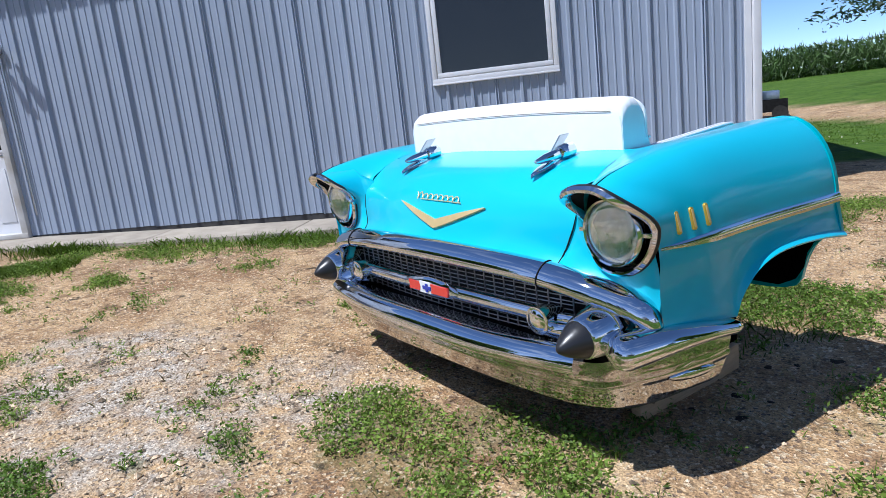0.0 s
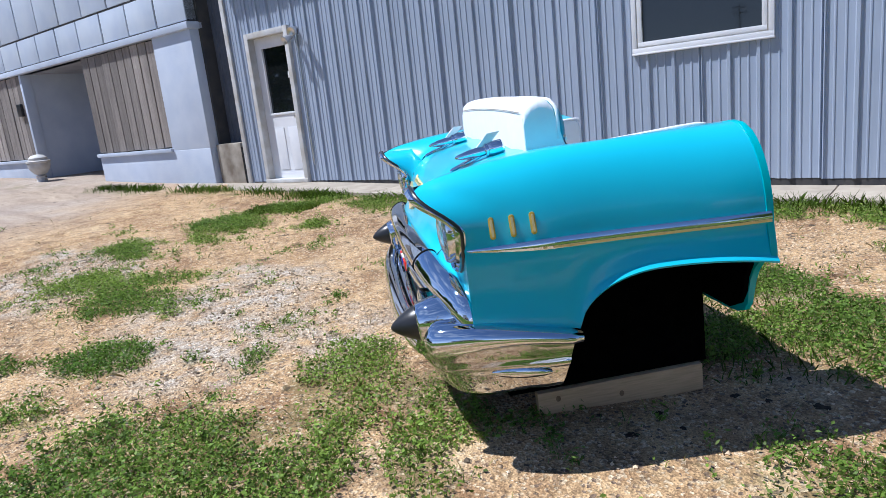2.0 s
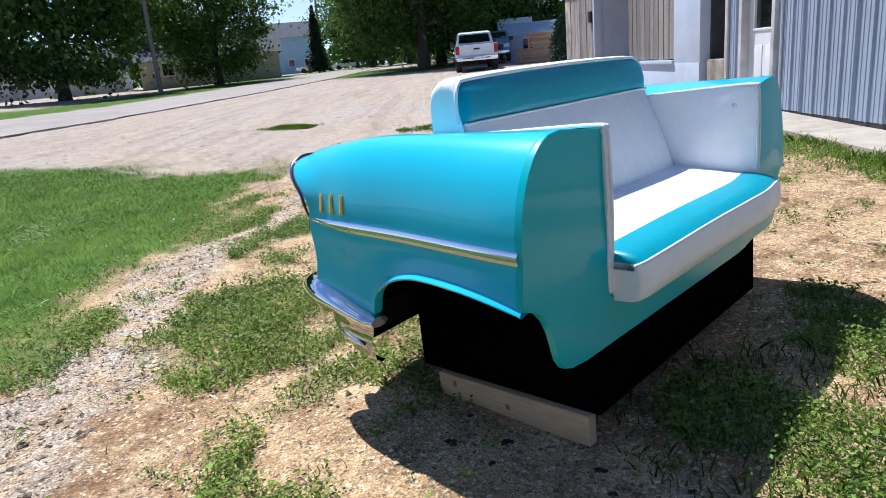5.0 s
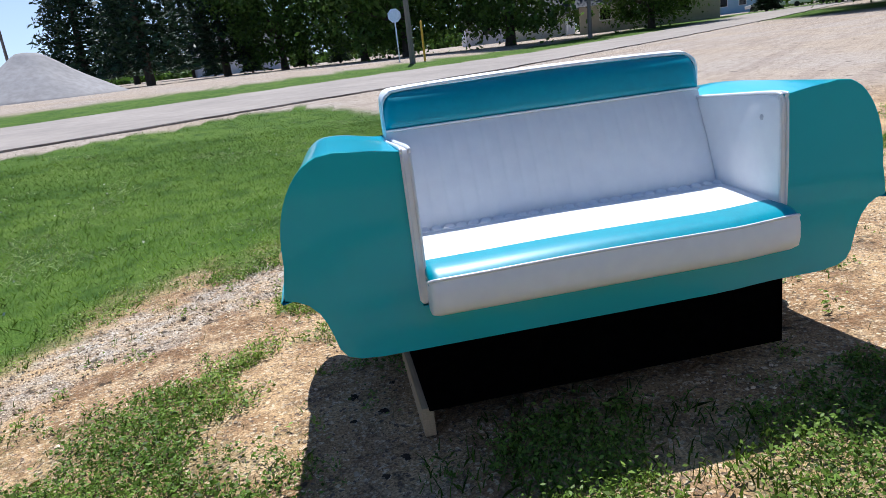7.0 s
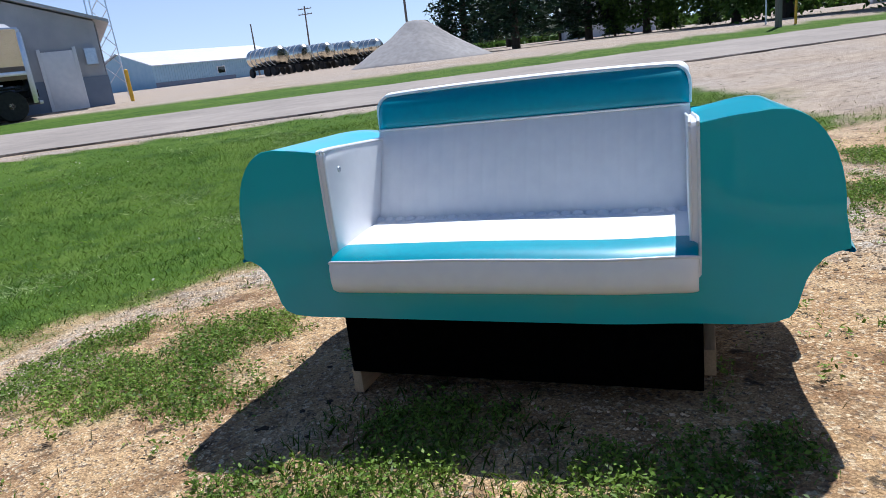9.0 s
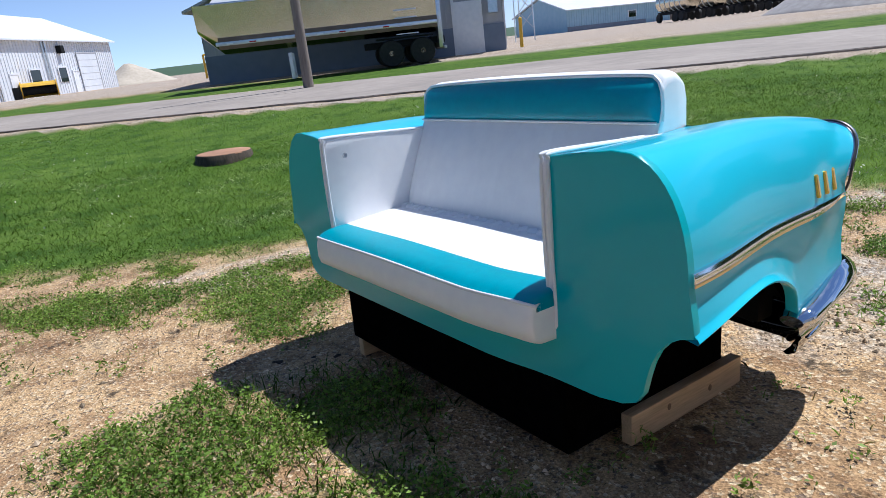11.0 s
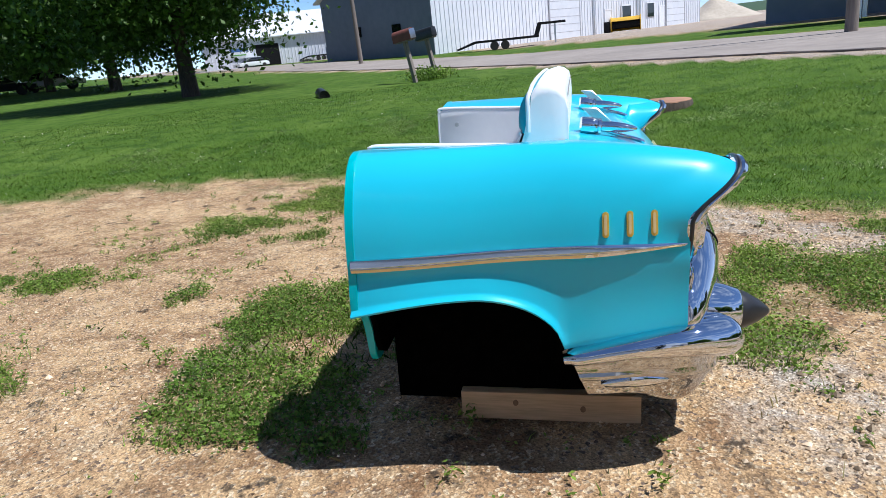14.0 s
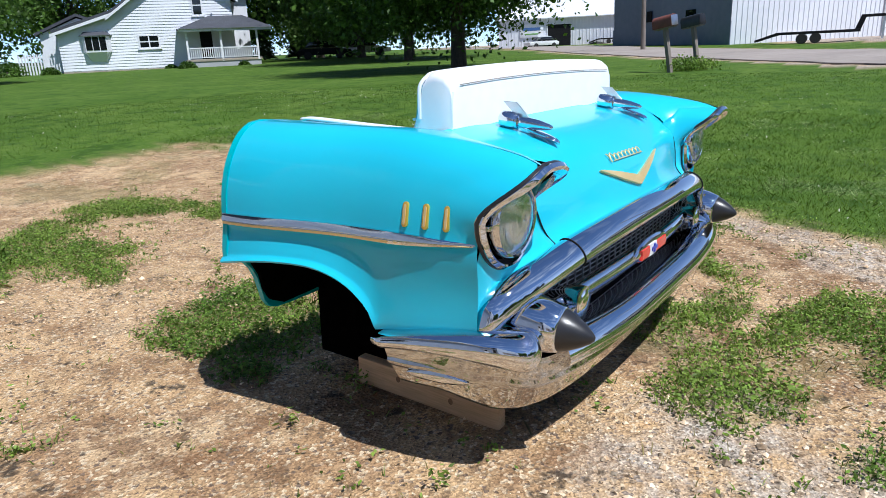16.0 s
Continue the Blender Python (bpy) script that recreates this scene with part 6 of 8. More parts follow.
def pickup(label, m, paint):
    """y runs from the tailgate forwards."""
    t = thing("pickup_truck", label, "pickup truck", m)
    body = bmesh.new()
    prism(body, [(0.0, 0.62), (5.5, 0.55), (5.6, 0.95), (5.45, 1.12), (3.95, 1.20), (3.9, 1.22), (2.0, 1.22), (0.0, 1.22)], 0, -0.98, 0.98, 0.06, 2)
    part("body", body, paint, t)
    cab = bmesh.new()
    rings(cab, [[(-0.93, 2.0, 1.2), (0.93, 2.0, 1.2), (0.93, 4.35, 1.2), (-0.93, 4.35, 1.2)], [(-0.80, 2.12, 1.78), (0.80, 2.12, 1.78), (0.80, 3.75, 1.78), (-0.80, 3.75, 1.78)], [(-0.72, 2.3, 1.86), (0.72, 2.3, 1.86), (0.72, 3.5, 1.86), (-0.72, 3.5, 1.86)]])
    c = part("cab", cab, paint, t)
    part("rear_window", prism(bmesh.new(), [(-0.78, 1.30), (0.78, 1.30), (0.70, 1.72), (-0.70, 1.72)], 1, 2.03, 2.06), DARKGL, c)
    part("windscreen", prism(bmesh.new(), [(-0.80, 1.25), (0.80, 1.25), (0.70, 1.75), (-0.70, 1.75)], 1, 4.05, 4.12), DARKGL, c)
    for sx in (1, -1):
        part("side_window", bm_box(sx * 0.90, 2.3, 1.30, sx * 0.86, 3.9, 1.68, 0.01), DARKGL, c)
        part("mirror", bm_box(sx * 0.98, 3.9, 1.25, sx * 1.18, 4.02, 1.5, 0.03), BLACK_R, t)
        part("tail_lamp", bm_box(sx * 0.98, -0.02, 0.80, sx * 0.80, 0.06, 1.18, 0.02), LAMPR, t)
        part("head_lamp", bm_box(sx * 0.93, 5.45, 0.82, sx * 0.62, 5.62, 1.02, 0.03), LENS_W, t)
        for y in (1.15, 4.65):
            wheel(t, sx * 0.86, y, 0.39, 0.26, sx)
    part("bed_floor", bm_box(-0.80, 0.06, 1.10, 0.80, 1.98, 1.235), DARK, t)
    g = part("tailgate", bm_box(-0.78, -0.03, 0.72, 0.78, 0.03, 1.21, 0.02), paint, t)
    part("badge", bm_box(-0.14, -0.045, 0.98, 0.14, -0.03, 1.05, 0.01), BLACK_R, g)
    part("rear_bumper", bm_box(-0.96, -0.16, 0.50, 0.96, 0.02, 0.70, 0.03), CHROME, t)
    part("plate_bar", bm_box(-0.16, -0.175, 0.55, 0.16, -0.16, 0.66), SIGNW, t)
    part("grille", bm_box(-0.58, 5.52, 0.70, 0.58, 5.64, 1.05, 0.03), BLACK_R, t)
    part("front_bumper", bm_box(-0.96, 5.5, 0.45, 0.96, 5.74, 0.68, 0.04), CHROME, t)
    part("chassis", bm_box(-0.70, 0.2, 0.38, 0.70, 5.3, 0.62), DARK, t)
    return t


pickup("white pickup truck parked on the gravel, seen from behind", facing(-22.2, -18.85, -0.735, -0.678), TRUCK_W)
pickup("blue-silver pickup truck parked nose to the street", facing(-34.2, -27.3, 0.80, 0.60), TRUCK_B)
trailer = thing("box_trailer", "white enclosed cargo trailer parked behind the pickups", "trailer", facing(-36.5, -27.4, -0.8, -0.6))
part("box", bm_box(-1.2, 0, 0.55, 1.2, 5.0, 2.75, 0.06), TRUCK_W, trailer)
part("rear_door", bm_box(-1.05, -0.03, 0.65, 1.05, 0.0, 2.6, 0.01), TRUCK_W, trailer)
for sx in (1, -1):
    wheel(trailer, sx * 1.1, 2.6, 0.36, 0.22, sx)
crates = thing("crate_stack", "stacked orange pallet-wood crates by the drive", "crates", facing(-28.4, -19.75, -0.82, -0.58) @ Matrix.Scale(0.78, 4))
for x0, x1, z1 in ((-1.5, 0.9, 1.0), (-0.6, 0.9, 1.9)):
    z = 0.05 if z1 < 1.2 else 1.05
    while z < z1:
        part("slat", bm_box(x0, 0, z, x1, 0.9, z + 0.16, 0.01), CRATE, crates)
        z += 0.19
part("post", bm_box(-0.75, -0.05, 0, -0.62, 0.05, 2.0), CRATE, crates)
bluetrl = thing("low_shed", "low shed with a weathered blue sheet roof behind the crates", "shed", facing(-33.0, -22.3, -0.82, -0.58))
part("wall", bm_box(-2.6, 0, 0, 2.4, 4, 1.6, 0.05), GREY_M, bluetrl)
for x in (-1.5, 0.3, 1.5):
    part("window", bm_box(x, -0.03, 0.75, x + 0.55, 0.02, 1.3, 0.01), DARKGL, bluetrl)
part("roof", prism(bmesh.new(), [(-0.3, 1.55), (2.0, 2.35), (4.3, 1.55)], 0, -2.9, 2.7), METAL_SH, bluetrl, "weathered blue sheet roof")


def small_car(label, m, paint):
    t = thing("car", label, "car", m)
    part("body", prism(bmesh.new(), [(0, 0.35), (4.4, 0.35), (4.45, 0.7), (3.4, 0.86), (0.4, 0.88), (0, 0.75)], 0, -0.88, 0.88, 0.06, 2), paint, t)
    part("cabin", prism(bmesh.new(), [(0.5, 0.86), (3.3, 0.86), (2.5, 1.38), (1.0, 1.40)], 0, -0.74, 0.74, 0.05, 2), DARKGL, t)
    part("roof", bm_box(-0.66, 1.05, 1.38, 0.66, 2.45, 1.44, 0.02), paint, t)
    for sx in (1, -1):
        for y in (0.8, 3.5):
            wheel(t, sx * 0.80, y, 0.32, 0.2, sx)
    return t


car = small_car("white car parked along the far street", facing(-56, -74, 0.78, -0.62), TRUCK_W)
copy_thing(car, facing(-62, -74, 0.78, -0.62))
small_car("dark car parked beside the white house", facing(38.5, 43.0, 0.73, -0.68), DARK)
small_car("silver car parked beside the white house", facing(42, 41.5, 0.73, -0.68), STEEL)
copy_thing(car, facing(-31, -62, 0.88, -0.47))

# grain trailer on the far side of the road
semi = thing("grain_trailer", "polished aluminium hopper grain trailer with tandem axle", "trailer", facing(21.45, -13.2, 0.893, -0.45, 0.03))
hop = bmesh.new()
SIDE = ((-0.14, 3.0), (0.0, 1.75), (0.06, 1.55), (0.55, 1.20), (1.9, 1.20), (2.39, 1.55), (2.45, 1.75), (2.59, 3.0))
NOSE = ((-0.14, 3.0), (0.0, 2.15), (0.06, 2.05), (0.55, 1.95), (1.9, 1.95), (2.39, 2.05), (2.45, 2.15), (2.59, 3.0))
rings(hop, [[(-7.9, y, z) for y, z in NOSE], [(-7.1, y, z) for y, z in SIDE], [(1.3, y, z) for y, z in SIDE]])
hb = part("hopper", hop, MIRRORM, semi, "polished hopper body", smooth=False)
part("top_rail", bm_box(-7.4, -0.06, 2.90, 1.4, 0.06, 3.06, 0.02), STEEL, semi)
part("tarp", prism(bmesh.new(), [(0.0, 3.0), (1.2, 3.3), (2.45, 3.0)], 0, -7.3, 1.3), GREY_M, semi)
part("side_band", bm_box(-7.2, -0.045, 1.36, 1.3, 0.02, 1.80, 0.01), material("dull_brown_metal", (0.16, 0.105, 0.075), (0.22, 0.15, 0.11), 2, 0.4, 0.4), semi, "dull brown lower side rail")
part("side_rail", bm_box(-7.3, -0.055, 1.50, 1.3, 0.0, 1.64, 0.01), STEEL, semi)
for k in range(9):
    part("marker_lamp", bm_box(-6.9 + 0.86 * k, -0.07, 1.53, -6.65 + 0.86 * k, -0.055, 1.58), LAMPR if k % 2 else SIGNW, semi)
part("frame", bm_box(-1.6, 0.4, 0.75, 1.6, 2.1, 1.0), DARK, semi)
part("rear_frame", bm_box(1.3, 0.0, 0.55, 1.45, 2.45, 3.0, 0.03), STEEL, semi)
part("rear_bumper", bm_box(1.5, 0.1, 0.5, 1.62, 2.35, 0.62, 0.02), STEEL, semi)
part("ladder", bm_box(1.46, 0.1, 0.7, 1.5, 0.5, 2.9), STEEL, semi)
for z in (1.2, 1.5, 1.8, 2.1):
    part("rung", bm_box(-0.4, -0.10, z, 0.5, -0.05, z + 0.04), STEEL, semi)
part("fender_guard", bm_box(-1.2, 0.0, 1.06, 1.1, 0.5, 1.12, 0.02), DARK, semi)
for x in (-0.65, 0.62):
    for y in (0.18, 2.2):
        bm = lathe(bmesh.new(), [(0.30, -0.14), (0.48, -0.14), (0.52, -0.08), (0.52, 0.08), (0.48, 0.14), (0.30, 0.14)], 26, (x, y, 0.52), (0, 1, 0))
        w_ = part("wheel", bm, TYRE, semi)
        bm = lathe(bmesh.new(), [(0.31, -0.12), (0.26, -0.05), (0.12, -0.07), (0.10, -0.14), (0.0, -0.14)], 20, (x, y, 0.52), (0, 1, 0))
        part("rim", bm, MIRRORM, w_)
part("landing_leg", bm_box(-4.7, 0.4, 0.0, -4.55, 0.6, 1.0), STEEL, semi)
part("landing_leg", bm_box(-4.7, 1.9, 0.0, -4.55, 2.1, 1.0), STEEL, semi)

# flatbed trailer
flat = thing("flatbed_trailer", "dark gooseneck flatbed trailer parked by the white shed", "trailer", facing(43.5, 5.4, 0.99, 0.10) @ Matrix.Scale(0.76, 4))
part("deck", bm_box(-2.0, 0, 0.72, 3.6, 2.4, 0.92, 0.02), DARK, flat)
part("dovetail", prism(bmesh.new(), [(-3.6, 0.25), (-2.0, 0.72), (-2.0, 0.92), (-3.6, 0.40)], 1, 0, 2.4), DARK, flat)
part("gooseneck", prism(bmesh.new(), [(3.2, 0.8), (3.6, 0.8), (3.9, 1.75), (6.0, 1.75), (6.0, 1.95), (3.6, 1.95)], 1, 0.9, 1.5), DARK, flat)
part("jack", bm_box(5.0, 1.1, 0.1, 5.15, 1.3, 1.8), STEEL, flat)
for x in (-0.3, 0.65):
    for y in (0.1, 2.3):
        bm = lathe(bmesh.new(), [(0.2, -0.12), (0.36, -0.12), (0.38, 0.0), (0.36, 0.12), (0.2, 0.12)], 20, (x, y, 0.38), (0, 1, 0))
        w_ = part("wheel", bm, TYRE, flat)
        part("rim", lathe(bmesh.new(), [(0.21, -0.11), (0.15, -0.06), (0.0, -0.08)], 16, (x, y, 0.38), (0, 1, 0)), SIGNW, w_)

# bulk tank trailers
TANKS = ((43.6, -63.9), (43.4, -68.5), (43.0, -73.2), (42.3, -78.2), (41.1, -83.2))
first = None
for x, y in TANKS:
    if first:
        copy_thing(first, facing(x, y, 0.39, 0.86))
        continue
    first = thing("tank_trailer", "ribbed steel tank trailer in a row across the road", "tank trailer", facing(x, y, 0.39, 0.86), "row of tank trailers")
    part("tank", lathe(bmesh.new(), [(0.0, -3.3), (0.7, -3.2), (0.98, -2.9), (1.0, -2.0), (1.0, 2.0), (0.98, 2.9), (0.7, 3.2), (0.0, 3.3)], 24, (0, 1.2, 2.05), (1, 0, 0)), MIRRORM, first)
    for k in range(5):
        part("band", lathe(bmesh.new(), [(1.0, -0.05), (1.04, -0.04), (1.04, 0.04), (1.0, 0.05)], 24, (-2.0 + k, 1.2, 2.05), (1, 0, 0)), SIGNW, first)
    part("frame", bm_box(-3.2, 0.7, 0.8, 3.2, 1.7, 1.1), DARK, first)
    for xx in (-2.4, -1.3, 2.2):
        for yy in (0.25, 2.1):
            part("wheel", lathe(bmesh.new(), [(0.2, -0.15), (0.46, -0.15), (0.5, 0.0), (0.46, 0.15), (0.2, 0.15)], 18, (xx, yy, 0.5), (0, 1, 0)), TYRE, first)


def heap(name, label, m, rx, h, mat, seed):
    bm = bmesh.new()
    rows = []
    for i in range(25):
        f = i / 24
        row = []
        for k in range(48):
            a = 2 * math.pi * k / 48
            r = rx * f * (1 + 0.10 * noise.noise(Vector((math.cos(a) * 1.5, math.sin(a) * 1.5, seed))))
            z = h * (1 - f) ** 1.08 - 0.25 * h * max(0, 0.12 - f) * 3 + 0.12 * h * noise.noise(Vector((r * math.cos(a) * 0.5, r * math.sin(a) * 0.5, seed + 4))) * (1 - f) - (0.3 if i == 24 else 0)
            row.append((r * math.cos(a) + 0.001, r * math.sin(a), z))
        rows.append(row)
    rings(bm, rows, caps=False)
    ob = part(name, bm, mat, angle=180)
    ob.matrix_world = m
    return tagged(ob, label, "pile")


heap("gravel_mound", "tall grey pile of crushed limestone across the road", stand(18.2, -43.8, -0.1), 5.4, 3.3, PILE, 1)
heap("sand_mound", "low tan sand pile beside the white shed", stand(93, -17.5, -0.1), 5.5, 2.9, SAND, 7)

# ---- farm buildings ----


def gable_shed(name, label, m, length, depth, eave, ridge, wall, roof, gable_wall=None, band=None, category="shed"):
    """x along the front, y to the back; the ridge runs along x."""
    t = thing(name, label, category, m)
    part("front_wall", siding_big(0, length, 0, eave, 0.0), wall, t, smooth=False)
    part("back_wall", bm_box(0, depth - 0.1, -0.8, length, depth, eave), wall, t)
    for x in (0.0, length - 0.12):
        part("gable_wall", prism(bmesh.new(), [(0.02, -0.8), (depth, -0.8), (depth, eave), (depth / 2, ridge - 0.1), (0.02, eave)], 0, x, x + 0.12), gable_wall or wall, t)
    if band:
        part("wainscot", bm_box(-0.06, -0.04, -0.8, 0.0, depth, band[0]), band[1], t)
    part("roof", prism(bmesh.new(), [(-0.5, eave - 0.12), (depth / 2, ridge), (depth + 0.5, eave - 0.12), (depth + 0.5, eave), (depth / 2, ridge + 0.12), (-0.5, eave)], 0, -0.4, length + 0.4), roof, t)
    return t


def siding_big(x0, x1, z0, z1, y, pitch=0.45):
    prof = [(x0, 0.0)]
    x = x0 + pitch
    while x < x1 - 0.1:
        prof += [(x - 0.05, 0), (x - 0.03, 0.045), (x + 0.03, 0.045), (x + 0.05, 0)]
        x += pitch
    prof.append((x1, 0.0))
    bm = bmesh.new()
    rings(bm, [[(a, y - d, z) for a, d in prof] for z in (z0 - 0.8, z1)], closed=False)
    return bm


def opening(parent, name, x0, x1, z0, z1, mat, frame=WHITE_P, rails=0):
    o = part(name, bm_box(x0, -0.09, z0, x1, -0.055, z1), mat, parent)
    for q in ((x0 - 0.12, z0, x0, z1 + 0.12), (x1, z0, x1 + 0.12, z1 + 0.12), (x0, z1, x1, z1 + 0.12)):
        part("frame", bm_box(q[0], -0.12, q[1], q[2], -0.05, q[3]), frame, o)
    for k in range(1, rails):
        z = z0 + (z1 - z0) * k / rails
        part("rail", bm_box(x0, -0.10, z - 0.02, x1, -0.088, z + 0.02), GREY_M, o)
    return o


ax, ay, bx, by = 47.0, 10.4, 82.0, -13.6
ln = math.hypot(bx - ax, by - ay)
SHED_M = Matrix.Translation((ax, ay, land(ax, ay))) @ Matrix.Rotation(math.atan2(by - ay, bx - ax), 4, "Z")
shed = gable_shed("machine_shed", "long white ribbed-metal machine shed with overhead doors", SHED_M, ln, 13.5, 5.1, 8.2, WHITE_M, WHITE_M, BLUE_M, (1.5, BLUE_M))
opening(shed, "overhead_door", 14.0, 18.4, 0, 3.9, WHITE_M, GREY_M, 6)
opening(shed, "overhead_door", 34.5, 38.5, 0, 3.9, WHITE_M, GREY_M, 6)
opening(shed, "door", 22.6, 23.7, 0, 2.2, WHITE_P)
opening(shed, "door", 33.0, 34.0, 0, 2.2, WHITE_P)
opening(shed, "window", 25.6, 27.2, 1.2, 2.5, DARKGL)
opening(shed, "window", 30.4, 31.8, 1.3, 2.6, DARKGL)
part("vent_box", bm_box(31.0, -0.5, 3.9, 31.6, 0.0, 4.6), DARK, shed)
for x in (20.6, 28.4, 28.9):
    part("downpipe", bm_box(x, -0.16, 0, x + 0.16, -0.05, 5.0), STEEL, shed)
part("gable_window", bm_box(-0.12, 3.4, 1.4, -0.06, 4.4, 2.5), DARKGL, shed)
part("gable_vent", bm_box(-0.14, 8.3, 1.9, -0.06, 8.9, 2.7), DARK, shed)
bucket = thing("loader_bucket", "yellow loader attachment standing beside the shed", "loader bucket", facing(65.5, -4.3, 1.0, -0.08))
shell = []
for k in range(13):
    an = radians(-62 + 255 * k / 12)
    shell.append((0.42 + 0.62 * math.sin(an), 0.68 + 0.62 * math.cos(an)))
bm = bmesh.new()
rings(bm, [[(x, y, z) for y, z in shell] + [(x, 0.42 + (y - 0.42) * 0.93, 0.68 + (z - 0.68) * 0.93) for y, z in shell[::-1]] for x in (-1.3, 1.3)])
part("shell", bm, YELLOW, bucket, "curved yellow shell", smooth=False)
part("rotor", lathe(bmesh.new(), [(0.0, -1.28), (0.34, -1.28), (0.34, 1.28), (0.0, 1.28)], 14, (0, 0.36, 0.62), (1, 0, 0)), DARK, bucket)
for k in range(9):
    part("blade", bm_box(-1.2 + 0.29 * k, 0.0 - 0.06 * (k % 2), 0.30 + 0.05 * (k % 3), -1.12 + 0.29 * k, 0.3, 0.88, 0.01), DARK, bucket)
for x in (-1.34, 1.34):
    part("plate", lathe(bmesh.new(), [(0.0, -0.04), (0.70, -0.04), (0.70, 0.04), (0.0, 0.04)], 22, (x, 0.42, 0.70), (1, 0, 0)), YELLOW, bucket)
part("mount", bm_box(-2.0, -0.2, 0.0, -1.45, 0.8, 1.0, 0.05), DARK, bucket)

gray = gable_shed("grey_workshop", "light grey metal workshop with a darker lower band", Matrix.Translation((21.4, -18.3, land(21.4, -18.3))) @ Matrix.Rotation(math.atan2(-0.663, 0.749), 4, "Z"), 18, 13.8, 3.2, 5.5, GREY_M, GREY_M, GREY_M, (1.15, BLUE_M))
for k in range(30):
    y = 0.25 + 0.45 * k
    part("rib", bm_box(-0.03, y - 0.03, -0.3, 0.0, y + 0.03, 3.2 + min(y, 13.8 - y) * 0.33 - 0.1), GREY_M, gray, smooth=False)
wd_ = part("white_door", bm_box(-0.12, 1.0, -0.2, -0.07, 2.1, 2.2, 0.01), WHITE_P, gray)
for ya, yb in ((0.88, 1.0), (2.1, 2.22)):
    part("jamb", bm_box(-0.14, ya, -0.2, -0.05, yb, 2.32), WHITE_P, wd_)
part("meter", bm_box(-0.3, 0.2, 1.6, -0.06, 0.6, 2.2), STEEL, gray)
bol = thing("bollard", "yellow steel bollard at the workshop corner", "bollard", stand(21.3, -19.2, 0))
part("post", lathe(bmesh.new(), [(0.08, 0), (0.08, 1.25), (0.0, 1.3)], 12), YELLOW, bol)
tower = thing("lattice_tower", "galvanised lattice mast behind the workshop", "mast", stand(42.5, -38.9))
for sx, sy in ((-0.9, -0.5), (0.9, -0.5), (0, 0.9)):
    part("leg", sweep(bmesh.new(), [(sx, sy, 0), (sx * 0.75, sy * 0.75, 14)], (0.05, 0.05), 6, up=(0, 1, 0)), STEEL, tower)
for k in range(9):
    z = 1.0 + 1.4 * k
    f = 1 - 0.018 * z
    part("brace", sweep(bmesh.new(), [(-0.9 * f, -0.5 * f, z), (0.9 * f, -0.5 * f, z + 1.4)], (0.03, 0.03), 5, up=(0, 1, 0)), STEEL, tower)
    part("brace", sweep(bmesh.new(), [(0.9 * f, -0.5 * f, z), (-0.9 * f, -0.5 * f, z + 1.4)], (0.03, 0.03), 5, up=(0, 1, 0)), STEEL, tower)

blue = gable_shed("blue_warehouse", "long pale blue warehouse with a white metal roof", Matrix.Translation((70.9, -74, land(70.9, -74) - 0.3)) @ Matrix.Rotation(math.atan2(-0.985, -0.17), 4, "Z"), 27, 14, 3.4, 5.6, SKYB, WHITE_M)
part("dark_band", bm_box(0, -0.09, -0.6, 15, -0.05, 1.0), BLUE_M, blue)
opening(blue, "window", 11.6, 13.0, 1.5, 2.4, DARKGL)
fert = gable_shed("white_depot", "white metal farm depot with a dark panel for its shaded bay", Matrix.Translation((79.5, 47.6, land(79.5, 47.6) - 0.3)) @ Matrix.Rotation(math.atan2(-15.0, 7.2), 4, "Z"), 18, 16, 3.9, 7.2, WHITE_M, WHITE_M)
# solid near-black panel on the wall, painting the shade of an open bay
opening(fert, "open_bay", 6.6, 9.6, 0, 3.0, DARK)
sgn = part("sign_board", bm_box(2.9, -0.16, 1.5, 6.0, -0.08, 3.2, 0.01), SIGNW, fert, "white sign board with coloured bars")
part("word_bar", bm_box(3.3, -0.18, 2.35, 5.6, -0.16, 2.75), SIGNB, sgn)
part("line_bar", bm_box(3.5, -0.18, 1.85, 5.3, -0.16, 2.0), SIGNG, sgn)
small_car("white car standing in the open bay", Matrix.Translation((83.2, 40.9, land(83.2, 40.9) - 0.2)) @ Matrix.Rotation(1.0, 4, "Z"), TRUCK_W)
copy_thing(flat, facing(84, 33.5, 0.93, 0.37))

# ---- white farmhouse ----
HM = facing(21.8, 49.1, 0.55, 0.84, 0.15) @ Matrix.Translation((0, 0, 0))
house = thing("farmhouse", "white clapboard farmhouse with a dark roof and railed porch", "house", HM)


def roofline(x):
    if x < 3.6:
        return 2.65 + (x - 0.1) * 0.314
    return 3.7 + (x - 3.6) * 0.72 if x < 8.6 else 7.3 - (x - 8.6) * 0.7


core = part("wall", prism(bmesh.new(), [(3.6, -0.6), (12, -0.6), (12, 4.9), (8.6, 7.3), (3.6, 3.7)], 1, 0.02, 9.0), CLAP, house, "white lapped clapboard gable wall")
part("side_room", prism(bmesh.new(), [(0.1, -0.6), (3.59, -0.6), (3.59, 3.75), (0.1, 2.65)], 1, 0.02, 2.9), CLAP, house)
for k in range(40):
    z = -0.4 + 0.20 * k
    xs = [x for x in (0.1 + 11.9 * q / 80 for q in range(81)) if roofline(x) > z + 0.1]
    if len(xs) > 1:
        part("clapboard", rings(bmesh.new(), [[(x, 0.018, z), (x, -0.035, z), (x, -0.005, z + 0.20), (x, 0.018, z + 0.20)] for x in (min(xs), max(xs))]), CLAP, core, smooth=False)
